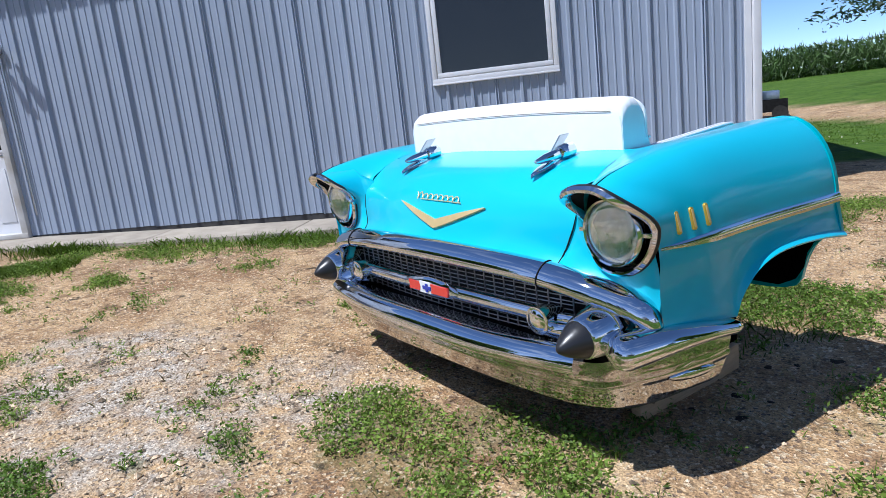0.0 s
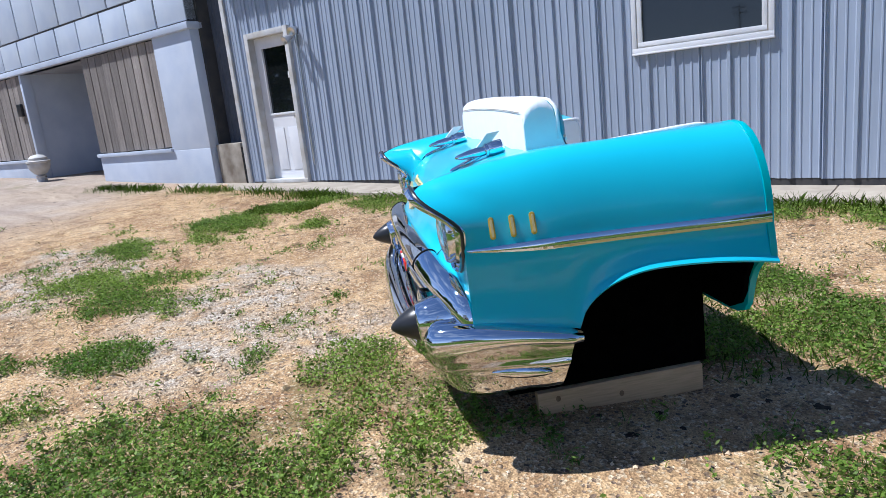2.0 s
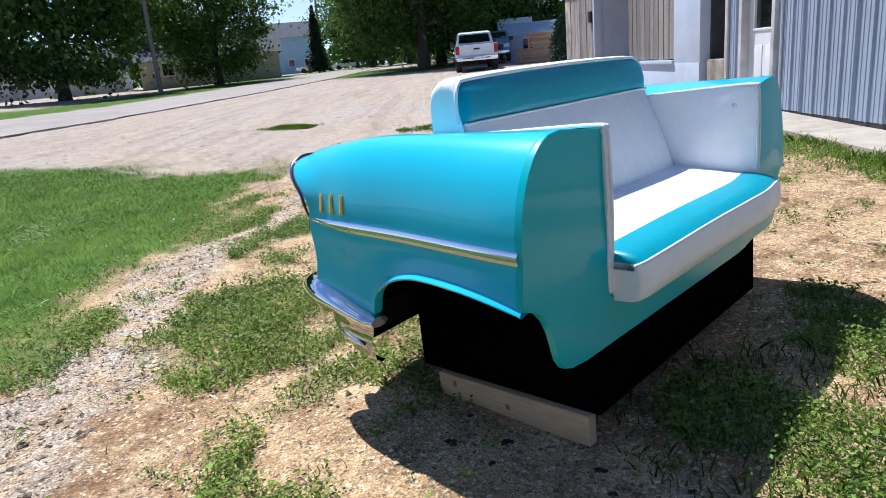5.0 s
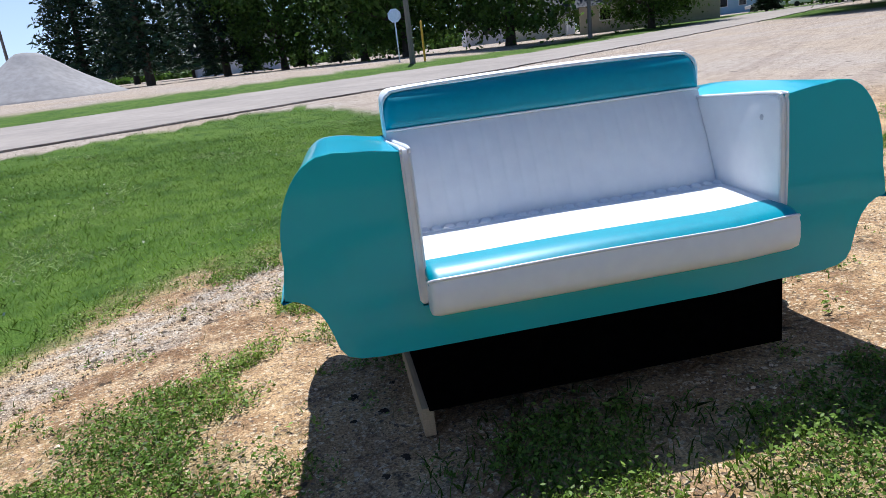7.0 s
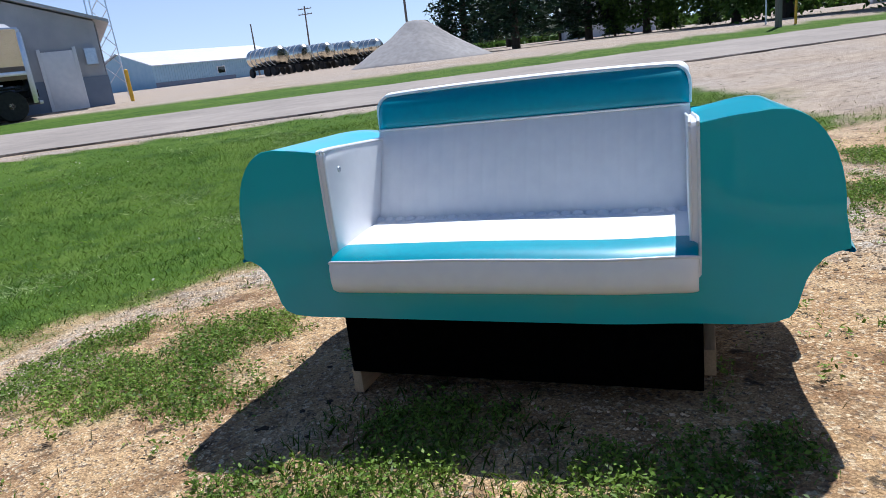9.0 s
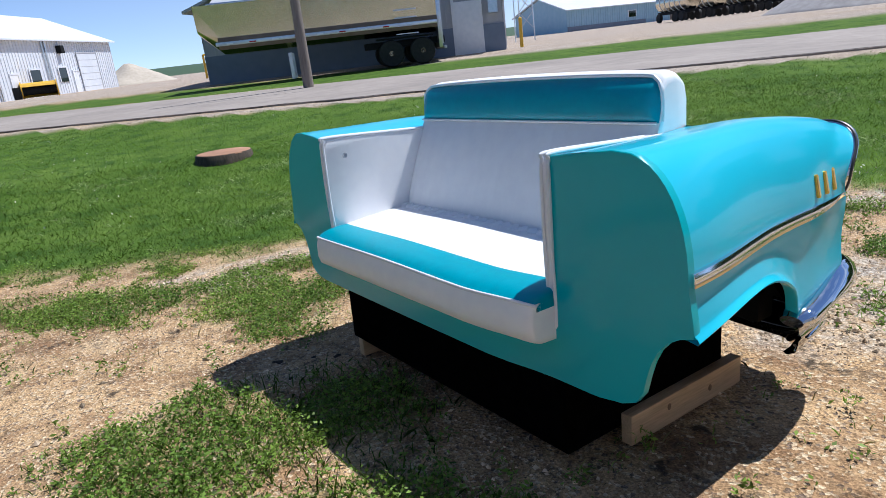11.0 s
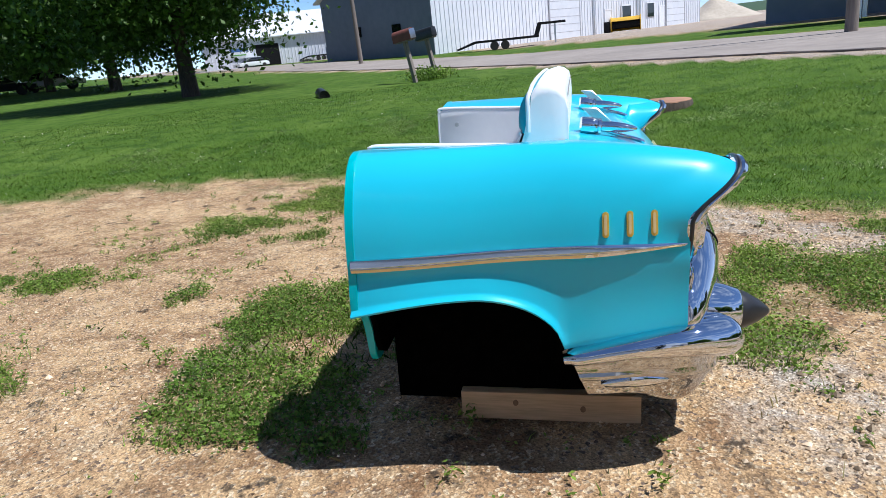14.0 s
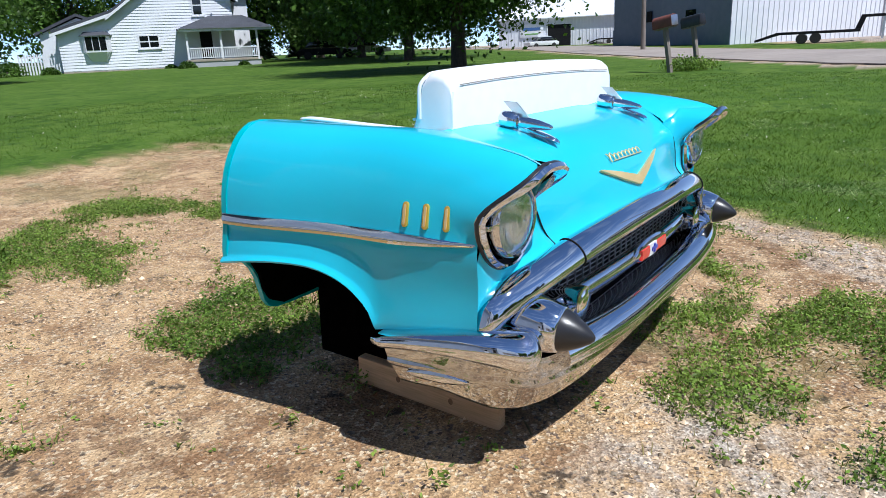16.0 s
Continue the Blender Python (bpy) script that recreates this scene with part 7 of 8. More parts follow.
for (xa, za), (xb, zb), y1 in (((-0.3, 2.52), (3.75, 3.82), 3.2), ((3.35, 3.52), (8.7, 7.4), 9.3), ((8.5, 7.4), (12.5, 4.58), 9.3)):
    part("roof", prism(bmesh.new(), [(xa, za), (xb, zb), (xb, zb + 0.2), (xa, za + 0.2)], 1, -0.45, y1), SHINGLE, house)
    part("barge_board", prism(bmesh.new(), [(xa, za - 0.2), (xb, zb - 0.2), (xb, zb), (xa, za)], 1, -0.47, -0.40), WHITE_P, house)
part("side_wing", bm_box(11.95, 2.5, -0.5, 13.4, 9.0, 4.9), CLAP, house)
part("wing_roof", prism(bmesh.new(), [(11.8, 4.9), (13.8, 4.9), (12.8, 5.8)], 1, 2.2, 9.3), SHINGLE, house)
part("annex", prism(bmesh.new(), [(-1.4, -0.6), (3.0, -0.6), (3.0, 3.1), (1.2, 3.75), (-1.4, 2.65)], 1, 3.0, 9.0), CLAP, house)
part("annex_roof", prism(bmesh.new(), [(-1.7, 2.55), (1.2, 3.85), (3.3, 3.05), (3.3, 3.25), (1.2, 4.05), (-1.7, 2.75)], 1, 2.7, 9.3), SHINGLE, house)
part("footing", bm_box(0.1, -0.03, -0.7, 12.0, 0.3, -0.05), CONCRETE, house)


def house_window(x0, x1, z0, z1, lights, rows=2, y=-0.06, parent=None):
    w = part("window", bm_box(x0, y, z0, x1, y + 0.04, z1), WHITE_P, parent or house)
    n = lights
    for k in range(n):
        for r_ in range(rows):
            a = x0 + 0.09 + (x1 - x0 - 0.09) * k / n
            b = x0 + (x1 - x0 - 0.09) * (k + 1) / n
            c = z0 + 0.09 + (z1 - z0 - 0.09) * r_ / rows
            d = z0 + (z1 - z0 - 0.09) * (r_ + 1) / rows
            part("pane", bm_box(a, y - 0.01, c, b, y + 0.01, d), DARKGL, w)
    part("sill", bm_box(x0 - 0.1, y - 0.06, z0 - 0.08, x1 + 0.1, y + 0.04, z0), WHITE_P, w)
    return w


house_window(5.26, 6.68, 1.36, 2.31, 2)
house_window(9.2, 9.95, 3.54, 5.0, 1)
bay = part("bay_window", prism(bmesh.new(), [(1.54, 0.0), (1.8, -0.45), (3.2, -0.45), (3.46, 0.0)], 2, 1.22, 2.36), WHITE_P, house, "white bay window under a dark hood")
for x in (1.85, 2.30, 2.75):
    part("pane", bm_box(x, -0.475, 1.36, x + 0.40, -0.44, 2.26), DARKGL, bay)
part("hood_roof", rings(bmesh.new(), [[(1.4, 0.0, 2.34), (1.72, -0.6, 2.34), (3.28, -0.6, 2.34), (3.6, 0.0, 2.34)], [(1.75, 0.0, 2.62), (1.9, -0.1, 2.62), (3.1, -0.1, 2.62), (3.25, 0.0, 2.62)]]), SHINGLE, bay)
part("base", rings(bmesh.new(), [[(1.6, 0.0, 1.22), (1.85, -0.4, 1.22), (3.15, -0.4, 1.22), (3.4, 0.0, 1.22)], [(2.0, 0.0, 0.58), (2.1, -0.05, 0.58), (2.9, -0.05, 0.58), (3.0, 0.0, 0.58)]]), CLAP, bay)
part("door", bm_box(9.5, -0.05, 0.45, 10.35, 0.0, 2.4), DARK, house)
porch = part("porch", bm_box(8.3, -2.3, 0.25, 13.6, 0.0, 0.42, 0.02), CONCRETE, house, "railed open porch")
part("porch_skirt", bm_box(8.4, -2.25, -0.5, 13.5, -2.15, 0.25), GREY_M, porch)
part("porch_roof", rings(bmesh.new(), [[(7.9, -2.7, 2.5), (14.6, -2.7, 2.5), (14.6, 2.5, 2.5), (7.9, 0.0, 2.5)], [(10.3, -0.1, 3.5), (12.7, -0.1, 3.5), (12.7, 0.4, 3.5), (10.3, 0.0, 3.5)]]), SHINGLE, porch)
part("porch_beam", bm_box(8.0, -2.6, 2.33, 14.4, -2.4, 2.52), WHITE_P, porch)
for x in (8.42, 10.75, 13.3):
    part("post", bm_box(x, -2.3, 0.25, x + 0.14, -2.16, 2.4), WHITE_P, porch)
part("rail_top", bm_box(8.5, -2.28, 1.14, 13.4, -2.18, 1.22), WHITE_P, porch)
part("rail_low", bm_box(8.5, -2.27, 0.50, 13.4, -2.19, 0.56), WHITE_P, porch)
for k in range(32):
    x = 8.64 + 0.147 * k
    part("baluster", bm_box(x, -2.26, 0.54, x + 0.06, -2.20, 1.16), WHITE_P, porch)
fence = thing("garden_fence", "white picket fence beside the farmhouse", "fence", HM @ Matrix.Translation((-2.65, 0.5, 0.15)))
for k in range(14):
    part("picket", bm_box(0.19 * k, 0, -0.4, 0.19 * k + 0.10, 0.03, 1.1), WHITE_P, fence)
part("rail", bm_box(0, 0.03, 0.85, 2.6, 0.07, 0.95), WHITE_P, fence)
for bxx, byy, k in ((8.3, -2.9, 1.0), (12.2, -2.8, 0.7), (7.2, -0.6, 0.7), (-0.6, -0.9, 1.0), (-3.2, -0.8, 1.9)):
    shrub = thing("shrub", "low rounded green shrub at the farmhouse wall", "shrub", HM @ Matrix.Translation((bxx, byy, -0.25)))
    rg = np.random.default_rng(int(bxx * 10) + 500)
    pts = rg.normal(size=(700, 3))
    pts = pts / np.linalg.norm(pts, axis=1)[:, None] * rg.uniform(0.5, 1, 700)[:, None] * np.array([0.7, 0.5, 0.6]) * k
    pts[:, 2] = np.abs(pts[:, 2])
    part("stem", lathe(bmesh.new(), [(0.06, -0.2), (0.03, 0.3 * k)], 6), BARK, shrub)
    leaf_mesh("foliage", pts, 0.09, LEAF_B, shrub, rg)


def far_house(label, m, wall, w, h):
    t = thing("house", label, "house", m)
    part("wall", bm_box(0, 0, -1, w, 8, h), wall, t)
    part("roof", prism(bmesh.new(), [(-0.5, h - 0.1), (4, h + 2.4), (8.5, h - 0.1)], 0, -0.4, w + 0.4), SHINGLE, t)
    for k in range(3):
        x = w * (0.15 + 0.28 * k)
        f = part("window", bm_box(x, -0.05, 1.0, x + 1.1, 0.02, 2.2), WHITE_P, t)
        part("pane", bm_box(x + 0.1, -0.07, 1.1, x + 1.0, -0.04, 2.1), DARKGL, f)
    return t


far_house("two-storey blue house down the street", facing(-57, -92, -0.56, -0.83), SKYB, 9, 5.6)
far_house("low tan house under the street trees", facing(-23.5, -58.5, -0.5, -0.87), TAN_H, 12, 2.5)
far_house("white house behind the evergreens", facing(16, -90, 0.24, -0.97), CLAP, 12, 3.0)
far_house("white bungalow beyond the lawn", facing(-17, -78, -0.15, -0.99), CLAP, 13, 2.8)
far_house("pale garage behind the street trees", facing(-18.5, -66, -0.38, -0.92), CLAP, 6, 2.3)

# ---- poles, signs, mailboxes ----


def utility_pole(label, m, h, arms=0):
    t = thing("utility_pole", label, "utility pole", m)
    part("pole", lathe(bmesh.new(), [(0.17, -1.0), (0.15, 1.0), (0.10, h)], 12), POLE, t)
    for k in range(arms):
        part("crossarm", bm_box(-1.2, -0.06, h - 0.5 - 0.8 * k, 1.2, 0.06, h - 0.38 - 0.8 * k), POLE, t)
        for x in (-1.1, -0.5, 0.5, 1.1):
            part("insulator", lathe(bmesh.new(), [(0.04, 0), (0.06, 0.06), (0.03, 0.14)], 8, (x, 0, h - 0.38 - 0.8 * k)), STEEL, t)
    return t


p1 = utility_pole("weathered wooden utility pole at the far road edge", stand(16.9, -6.6, -0.2, 0), 8.0, 0)
utility_pole("wooden utility pole beside the machine shed", stand(41.0, 14.2) @ Matrix.Rotation(radians(-3), 4, "Y"), 9.0, 1)
utility_pole("leaning wooden utility pole by the stop sign", stand(-4.2, -33.5), 9.0, 0)
utility_pole("wooden utility pole with crossarms", stand(56, -92) @ Matrix.Rotation(radians(3), 4, "X"), 9.5, 2)
utility_pole("bare wooden pole far across the yard", stand(66, -92), 8.0, 0)
utility_pole("wooden utility pole behind the gravel pile", stand(29, -68), 12.0, 1)
utility_pole("wooden pole along the village street", stand(-18.5, -44), 9.5, 1)
utility_pole("wooden pole far down the street", stand(-46, -62), 9.0, 1)
stop = thing("stop_sign", "back of an eight-sided stop sign on a post", "road sign", facing(-4.0, -37.5, 0.1, 0.99))
part("post", bm_box(-0.04, -0.03, -0.2, 0.04, 0.03, 2.9), STEEL, stop)
part("plate", prism(bmesh.new(), [(0.40 * math.cos(math.pi / 8 + k * math.pi / 4), 2.55 + 0.40 * math.sin(math.pi / 8 + k * math.pi / 4)) for k in range(8)], 1, 0.03, 0.05), STEEL, stop)
ym = thing("marker_post", "yellow guy-wire marker post", "marker post", stand(-5.1, -35))
part("sleeve", lathe(bmesh.new(), [(0.06, -0.2), (0.06, 2.1), (0.0, 2.15)], 10), YELLOW, ym)
for sp, (x, y, z) in enumerate(((14.95, 4.40, 0.0), (16.45, 4.15, 0.0))):
    pm = thing("mailbox", "dented metal mailbox on a leaning wooden post" if sp == 0 else "black metal mailbox on a leaning wooden post", "mailbox", stand(x, y, -0.1) @ Matrix.Rotation(radians(-9), 4, Vector((0.9, 0.1, 0))) @ Matrix.Rotation(radians(-25), 4, "Z"), "roadside mailboxes")
    part("post", bm_box(-0.05, -0.05, -0.3, 0.05, 0.05, 1.18, 0.006), POLE, pm)
    bm = bmesh.new()
    rows = []
    for yy in (-0.30, 0.30):
        rows.append([(-0.12, yy, 1.18), (0.12, yy, 1.18), (0.12, yy, 1.34)] + [(0.12 * math.cos(a), yy, 1.34 + 0.12 * math.sin(a)) for a in (math.pi / 6, math.pi / 3, math.pi / 2, 2 * math.pi / 3, 5 * math.pi / 6)] + [(-0.12, yy, 1.34)])
    rings(bm, rows)
    mb = part("box", bm, RUSTY if sp == 0 else BLACK_R, pm)
    part("door", bm_box(-0.11, -0.315, 1.19, 0.11, -0.30, 1.43, 0.01), STEEL if sp == 0 else BLACK_R, mb)
    part("shelf", bm_box(-0.10, -0.28, 1.15, 0.10, 0.28, 1.18), POLE, pm)
rngm = np.random.default_rng(77)
hosta = thing("weed_clump", "leafy green weeds round the mailbox posts", "weeds", stand(15.8, 4.2))
leaf_mesh("foliage", rngm.normal(size=(1900, 3)) * np.array([0.36, 0.28, 0.085]) + np.array([0, 0, 0.11]), 0.036, WEED, hosta, rngm)

# stump, culvert, guard rail, trailer by the corn
st = thing("tree_stump", "low sawn tree stump with a reddish cut face in the lawn", "tree stump", stand(7.95, -1.0, -0.03))
bm = lathe(bmesh.new(), [(0.44, -0.1), (0.41, 0.03), (0.395, 0.10), (0.385, 0.115)], 32)
for v in bm.verts:
    k = 1 + 0.07 * noise.noise(Vector((v.co.x * 5, v.co.y * 5, 1)))
    v.co.x *= k
    v.co.y *= k
part("bole", bm, BARK, st)
part("cut_face", lathe(bmesh.new(), [(0.0, 0.128), (0.2, 0.127), (0.375, 0.122), (0.385, 0.105)], 32), STUMPW, st)
cul = thing("culvert_pipe", "black corrugated culvert end in the lawn ditch", "culvert", stand(12.3, 5.97, 0.0) @ Matrix.Rotation(radians(30), 4, "Z") @ Matrix.Scale(0.6, 4))
part("pipe", lathe(bmesh.new(), [(0.17, 0.02), (0.21, 0.0), (0.21, 0.9), (0.17, 0.9)], 24, (0, 0, 0.08), (1, 0, 0.1)), BLACK_R, cul)
part("inside", lathe(bmesh.new(), [(0.0, 0.3), (0.17, 0.3), (0.17, 0.02)], 20, (0, 0, 0.08), (1, 0, 0.1)), DARK, cul)
gr = thing("guard_rail", "yellow pipe guard rail by the yard drive", "guard rail", facing(55, -17, 0.95, -0.31))
for x in (-1.6, 1.6):
    part("post", lathe(bmesh.new(), [(0.09, -0.3), (0.09, 1.9)], 10, (x, 0, 0)), YELLOW, gr)
for z in (1.1, 1.85):
    part("rail", sweep(bmesh.new(), [(-1.6, 0, z), (1.6, 0, z)], (0.07, 0.07), 8), YELLOW, gr)
mt = thing("tarp_trailer", "small dark trailer carrying a yellow-tarped canopy frame", "trailer", facing(-6.67, 14.06, -0.51, 0.86, -0.05) @ Matrix.Scale(0.54, 4))
part("deck", bm_box(-1.6, 0, 0.55, 1.5, 1.8, 0.70), DARK, mt)
part("side_board", bm_box(-1.6, -0.03, 0.40, 1.5, 0.0, 0.95), DARK, mt)
for x in (-1.3, 0.2):
    for y in (0.1, 1.7):
        part("post", bm_box(x, y, 0.6, x + 0.06, y + 0.06, 1.9), YELLOW, mt)
part("canopy", rings(bmesh.new(), [[(-1.5, -0.1, 1.85), (0.4, -0.1, 1.85), (0.4, 1.9, 1.85), (-1.5, 1.9, 1.85)], [(-0.7, 0.8, 2.5), (-0.4, 0.8, 2.5), (-0.4, 1.0, 2.5), (-0.7, 1.0, 2.5)]]), TARP, mt)
part("back_cloth", bm_box(-1.3, 1.7, 0.7, 0.2, 1.72, 1.85), TARP, mt)
part("crate", bm_box(0.5, 0.3, 0.7, 1.2, 1.0, 1.3, 0.03), STEEL, mt)
for sx in (-1.2, 1.2):
    part("wheel", lathe(bmesh.new(), [(0.15, -0.1), (0.33, -0.1), (0.33, 0.1), (0.15, 0.1)], 16, (sx, 0.05, 0.33), (0, 1, 0)), TYRE, mt)
part("mast", sweep(bmesh.new(), [(-1.4, 0.9, 0.7), (-1.45, 0.9, 4.2), (-0.6, 0.9, 4.4)], (0.05, 0.05), 6, up=(0, 1, 0)), STEEL, mt)

tub = thing("tub", "black plastic tub standing in the grass by the shed", "tub", stand(-2.3, 6.36))
part("body", lathe(bmesh.new(), [(0.0, 0.0), (0.11, 0.0), (0.14, 0.24), (0.15, 0.245), (0.15, 0.26), (0.135, 0.26), (0.11, 0.04), (0.0, 0.03)], 24), BLACK_R, tub)
part("rim", lathe(bmesh.new(), [(0.147, 0.235), (0.156, 0.24), (0.156, 0.262), (0.147, 0.266)], 24), GREY_M, tub, "pale rolled rim")

# corn
rngc = np.random.default_rng(31)
n = 26000
u = rngc.uniform(-26, 40, n)
v = rngc.uniform(0, 5, n) ** 1.0
hgt = np.clip(rngc.normal(1.5, 0.6, n), 0.15, 2.45)
cx, cy = -22.4, 53.4
cp = np.stack([cx + 0.91 * u - 0.41 * v, cy + 0.41 * u + 0.91 * v, hgt], 1)
cp[:, 2] += np.array([land(a, b) for a, b in cp[:, :2]]) - 0.15
co = leaf_mesh("corn_field", cp, 0.30, CORN, None, rngc, flat=-0.6, aspect=0.16)
tagged(co, "tall green field corn standing in a dense row", "corn", kind="stuff")
fieldbm = bmesh.new()
rings(fieldbm, [[(cx + 0.91 * a - 0.41 * b, cy + 0.41 * a + 0.91 * b, land(cx, cy) + 1.75) for a in (-60, -20, 20, 60, 110)] for b in (4.5, 60, 200)], closed=False)
tagged(part("corn_canopy", fieldbm, CORN), "corn field stretching away behind the first rows", "corn field", kind="structure")
hill = bmesh.new()
rows = []
for k in range(30):
    a = radians(-58 + 70 * k / 29)
    rows.append([(r * math.cos(a), r * math.sin(a), land(r * math.cos(a), r * math.sin(a)) + h) for r, h in ((240, -0.5), (300, 2.2), (420, 4.5), (600, 3.0))])
tagged(part("far_field", rings(hill, rows, closed=False), CORN, angle=180), "far green crop field on a low rise", "field", kind="structure")

# overhead wires
for k, (a, b, sag) in enumerate((((16.9, -6.6, 7.6), (41, 14.2, 8.6), 1.0), ((16.9, -6.6, 7.3), (-4.2, -33.5, 8.4), 1.0), ((16.9, -6.6, 7.9), (-4.2, -33.5, 8.8), 1.0), ((-4.2, -33.5, 8.6), (-18.5, -44, 9.2), 0.6), ((41, 14.2, 8.4), (66, -2.5, 6.0), 1.4))):
    A, B = Vector(a) + Vector((0, 0, 0.5)), Vector(b) + Vector((0, 0, 0.7))
    w_ = part("overhead_wire", sweep(bmesh.new(), [A.lerp(B, i / 24) - Vector((0, 0, sag * 4 * (i / 24) * (1 - i / 24))) for i in range(25)], (0.012, 0.012), 5), BLACK_R)
    tagged(w_, "thin black overhead wire between the poles", "wire", "overhead wires")

# ---- small ground cover: lawn blades, weeds, pebbles ----
GXa = np.array(GX)
COV = np.array(cov).reshape(N, N, 4)
ZG = np.array([v[2] for v in verts]).reshape(N, N)


def sample(grid, x, y):
    i = np.clip(np.searchsorted(GXa, x) - 1, 0, N - 2)
    j = np.clip(np.searchsorted(GXa, y) - 1, 0, N - 2)
    fx = (x - GXa[i]) / (GXa[i + 1] - GXa[i])
    fy = (y - GXa[j]) / (GXa[j + 1] - GXa[j])
    if grid.ndim == 3:
        fx, fy = fx[:, None], fy[:, None]
    return grid[j, i] * (1 - fx) * (1 - fy) + grid[j, i + 1] * fx * (1 - fy) + grid[j + 1, i] * (1 - fx) * fy + grid[j + 1, i + 1] * fx * fy


def blades(name, x, y, height, width, lean, mat, rng, label, category):
    n = len(x)
    z = sample(ZG, x, y) - 0.004
    ph = rng.uniform(0, 2 * math.pi, n)
    w = width * rng.uniform(0.6, 1.3, n)
    h = height * rng.uniform(0.45, 1.35, n)
    l = lean * h * rng.uniform(0.2, 1.6, n)
    ph2 = rng.uniform(0, 2 * math.pi, n)
    dx, dy = np.cos(ph) * w, np.sin(ph) * w
    lx, ly = np.cos(ph2) * l, np.sin(ph2) * l
    P = np.stack([np.stack([x - dx, y - dy, z], 1), np.stack([x + dx, y + dy, z], 1), np.stack([x + lx * 0.35 + dx * 0.7, y + ly * 0.35 + dy * 0.7, z + h * 0.6], 1), np.stack([x + lx, y + ly, z + h], 1), np.stack([x + lx * 0.35 - dx * 0.7, y + ly * 0.35 - dy * 0.7, z + h * 0.6], 1)], 1).reshape(-1, 3)
    me = bpy.data.meshes.new(name)
    me.vertices.add(5 * n)
    me.vertices.foreach_set("co", P.astype(np.float32).ravel())
    me.loops.add(5 * n)
    me.loops.foreach_set("vertex_index", np.arange(5 * n, dtype=np.int32))
    me.polygons.add(n)
    me.polygons.foreach_set("loop_start", np.arange(0, 5 * n, 5, dtype=np.int32))
    me.polygons.foreach_set("loop_total", np.full(n, 5, dtype=np.int32))
    me.update()
    me.materials.append(mat)
    return tagged(new(name, me), label, category, kind="stuff")


rg = np.random.default_rng(5)


def scatter(n, r0, r1, centre=(0.0, 0.0)):
    r = np.sqrt(rg.uniform(r0 * r0, r1 * r1, n))
    a = rg.uniform(0, 2 * math.pi, n)
    return centre[0] + r * np.cos(a), centre[1] + r * np.sin(a)


def keep(x, y, chance):
    m = rg.uniform(0, 1, len(x)) < chance
    return x[m], y[m]


def clear_of_block(x, y):
    return ~((np.abs(x) < 0.60) & (y > 0.09) & (y < 0.86)) & ((-(x - y)) / 1.41421 < 3.2)


# dark oil drips soaked into the ground beside the timber block
OIL = material("oil_stain", (0.035, 0.026, 0.019), (0.085, 0.06, 0.04), 60, 0.95, 0, 0.4, 120, spec=0.1)
for ox, oy, orad in ((0.85, 0.47, 0.035), (0.75, 0.61, 0.032), (0.71, 0.91, 0.028), (0.87, 1.12, 0.04), (0.86, 0.64, 0.02), (0.78, 0.99, 0.022), (0.70, 0.42, 0.018), (0.66, 1.15, 0.02)):
    ph = rg.uniform(0, 6.283, 3)
    an = np.arange(30) * 2 * math.pi / 30
    rim = 0.62 * orad * (1 + 0.22 * np.sin(2 * an + ph[0]) + 0.16 * np.sin(3 * an + ph[1]) + 0.14 * np.sin(7 * an + ph[2]) + rg.uniform(-0.12, 0.12, 30))
    rows = []
    for f in (0.15, 0.6, 1.0):
        px, py = ox + rim * f * np.cos(an), oy + rim * f * np.sin(an)
        pz = sample(ZG, px, py) + (0.0025 if f < 0.9 else -0.001)
        rows.append([(a - ox, b - oy, c) for a, b, c in zip(px, py, pz)])
    st_ = part("oil_stain", rings(bmesh.new(), rows), OIL, smooth=False)
    st_.location = (ox, oy, 0)
    tagged(st_, "small dark oil stain soaked into the gravel", "oil stain", "oil stains beside the timber block")

x, y = scatter(340000, 0.5, 8.5)
c4 = sample(COV, x, y)
x, y = keep(x, y, c4[:, 1] * clear_of_block(x, y))
blades("lawn_grass", x, y, 0.034, 0.0019, 1.0, GRASS, rg, "mown green lawn grass near the sofa", "grass")
x, y = scatter(110000, 8.5, 15)
c4 = sample(COV, x, y)
x, y = keep(x, y, c4[:, 1])
blades("lawn_grass", x, y, 0.030, 0.0042, 1.2, GRASS, rg, "mown green lawn grass further out", "grass")
x, y = scatter(980000, 0.2, 5.0)
c4 = sample(COV, x, y)
nz = np.array([noise.noise(Vector((a * 2.3, b * 2.3, 9))) + 0.6 * noise.noise(Vector((a * 7, b * 7, 4))) + 0.55 * noise.noise(Vector((a * 19, b * 19, 6))) for a, b in zip(x, y)])
g = np.clip((c4[:, 0] - 0.24 + nz * 0.72) * 1.5, 0, 1) ** 1.3 * (1 - c4[:, 1]) * clear_of_block(x, y)
xw, yw = keep(x, y, g)
zw = sample(ZG, xw, yw)
hw = np.abs(rg.normal(0, 1, len(xw))) * 0.020 * np.clip(0.5 + sample(COV, xw, yw)[:, 0], 0.5, 1.4) + 0.005
wd = leaf_mesh("weeds", np.stack([xw, yw, zw + hw], 1), 0.0092, WEED, None, rg, flat=0.45, aspect=0.5)
tagged(wd, "low clover-like weeds in patches on the dirt", "weeds", kind="stuff")
xb, yb = keep(x, y, g * 0.35)
blades("weed_grass", xb, yb, 0.034, 0.0020, 0.8, WEED, rg, "thin grass blades among the weeds", "grass")
x, y = scatter(60000, 0.3, 7.0)
c4 = sample(COV, x, y)
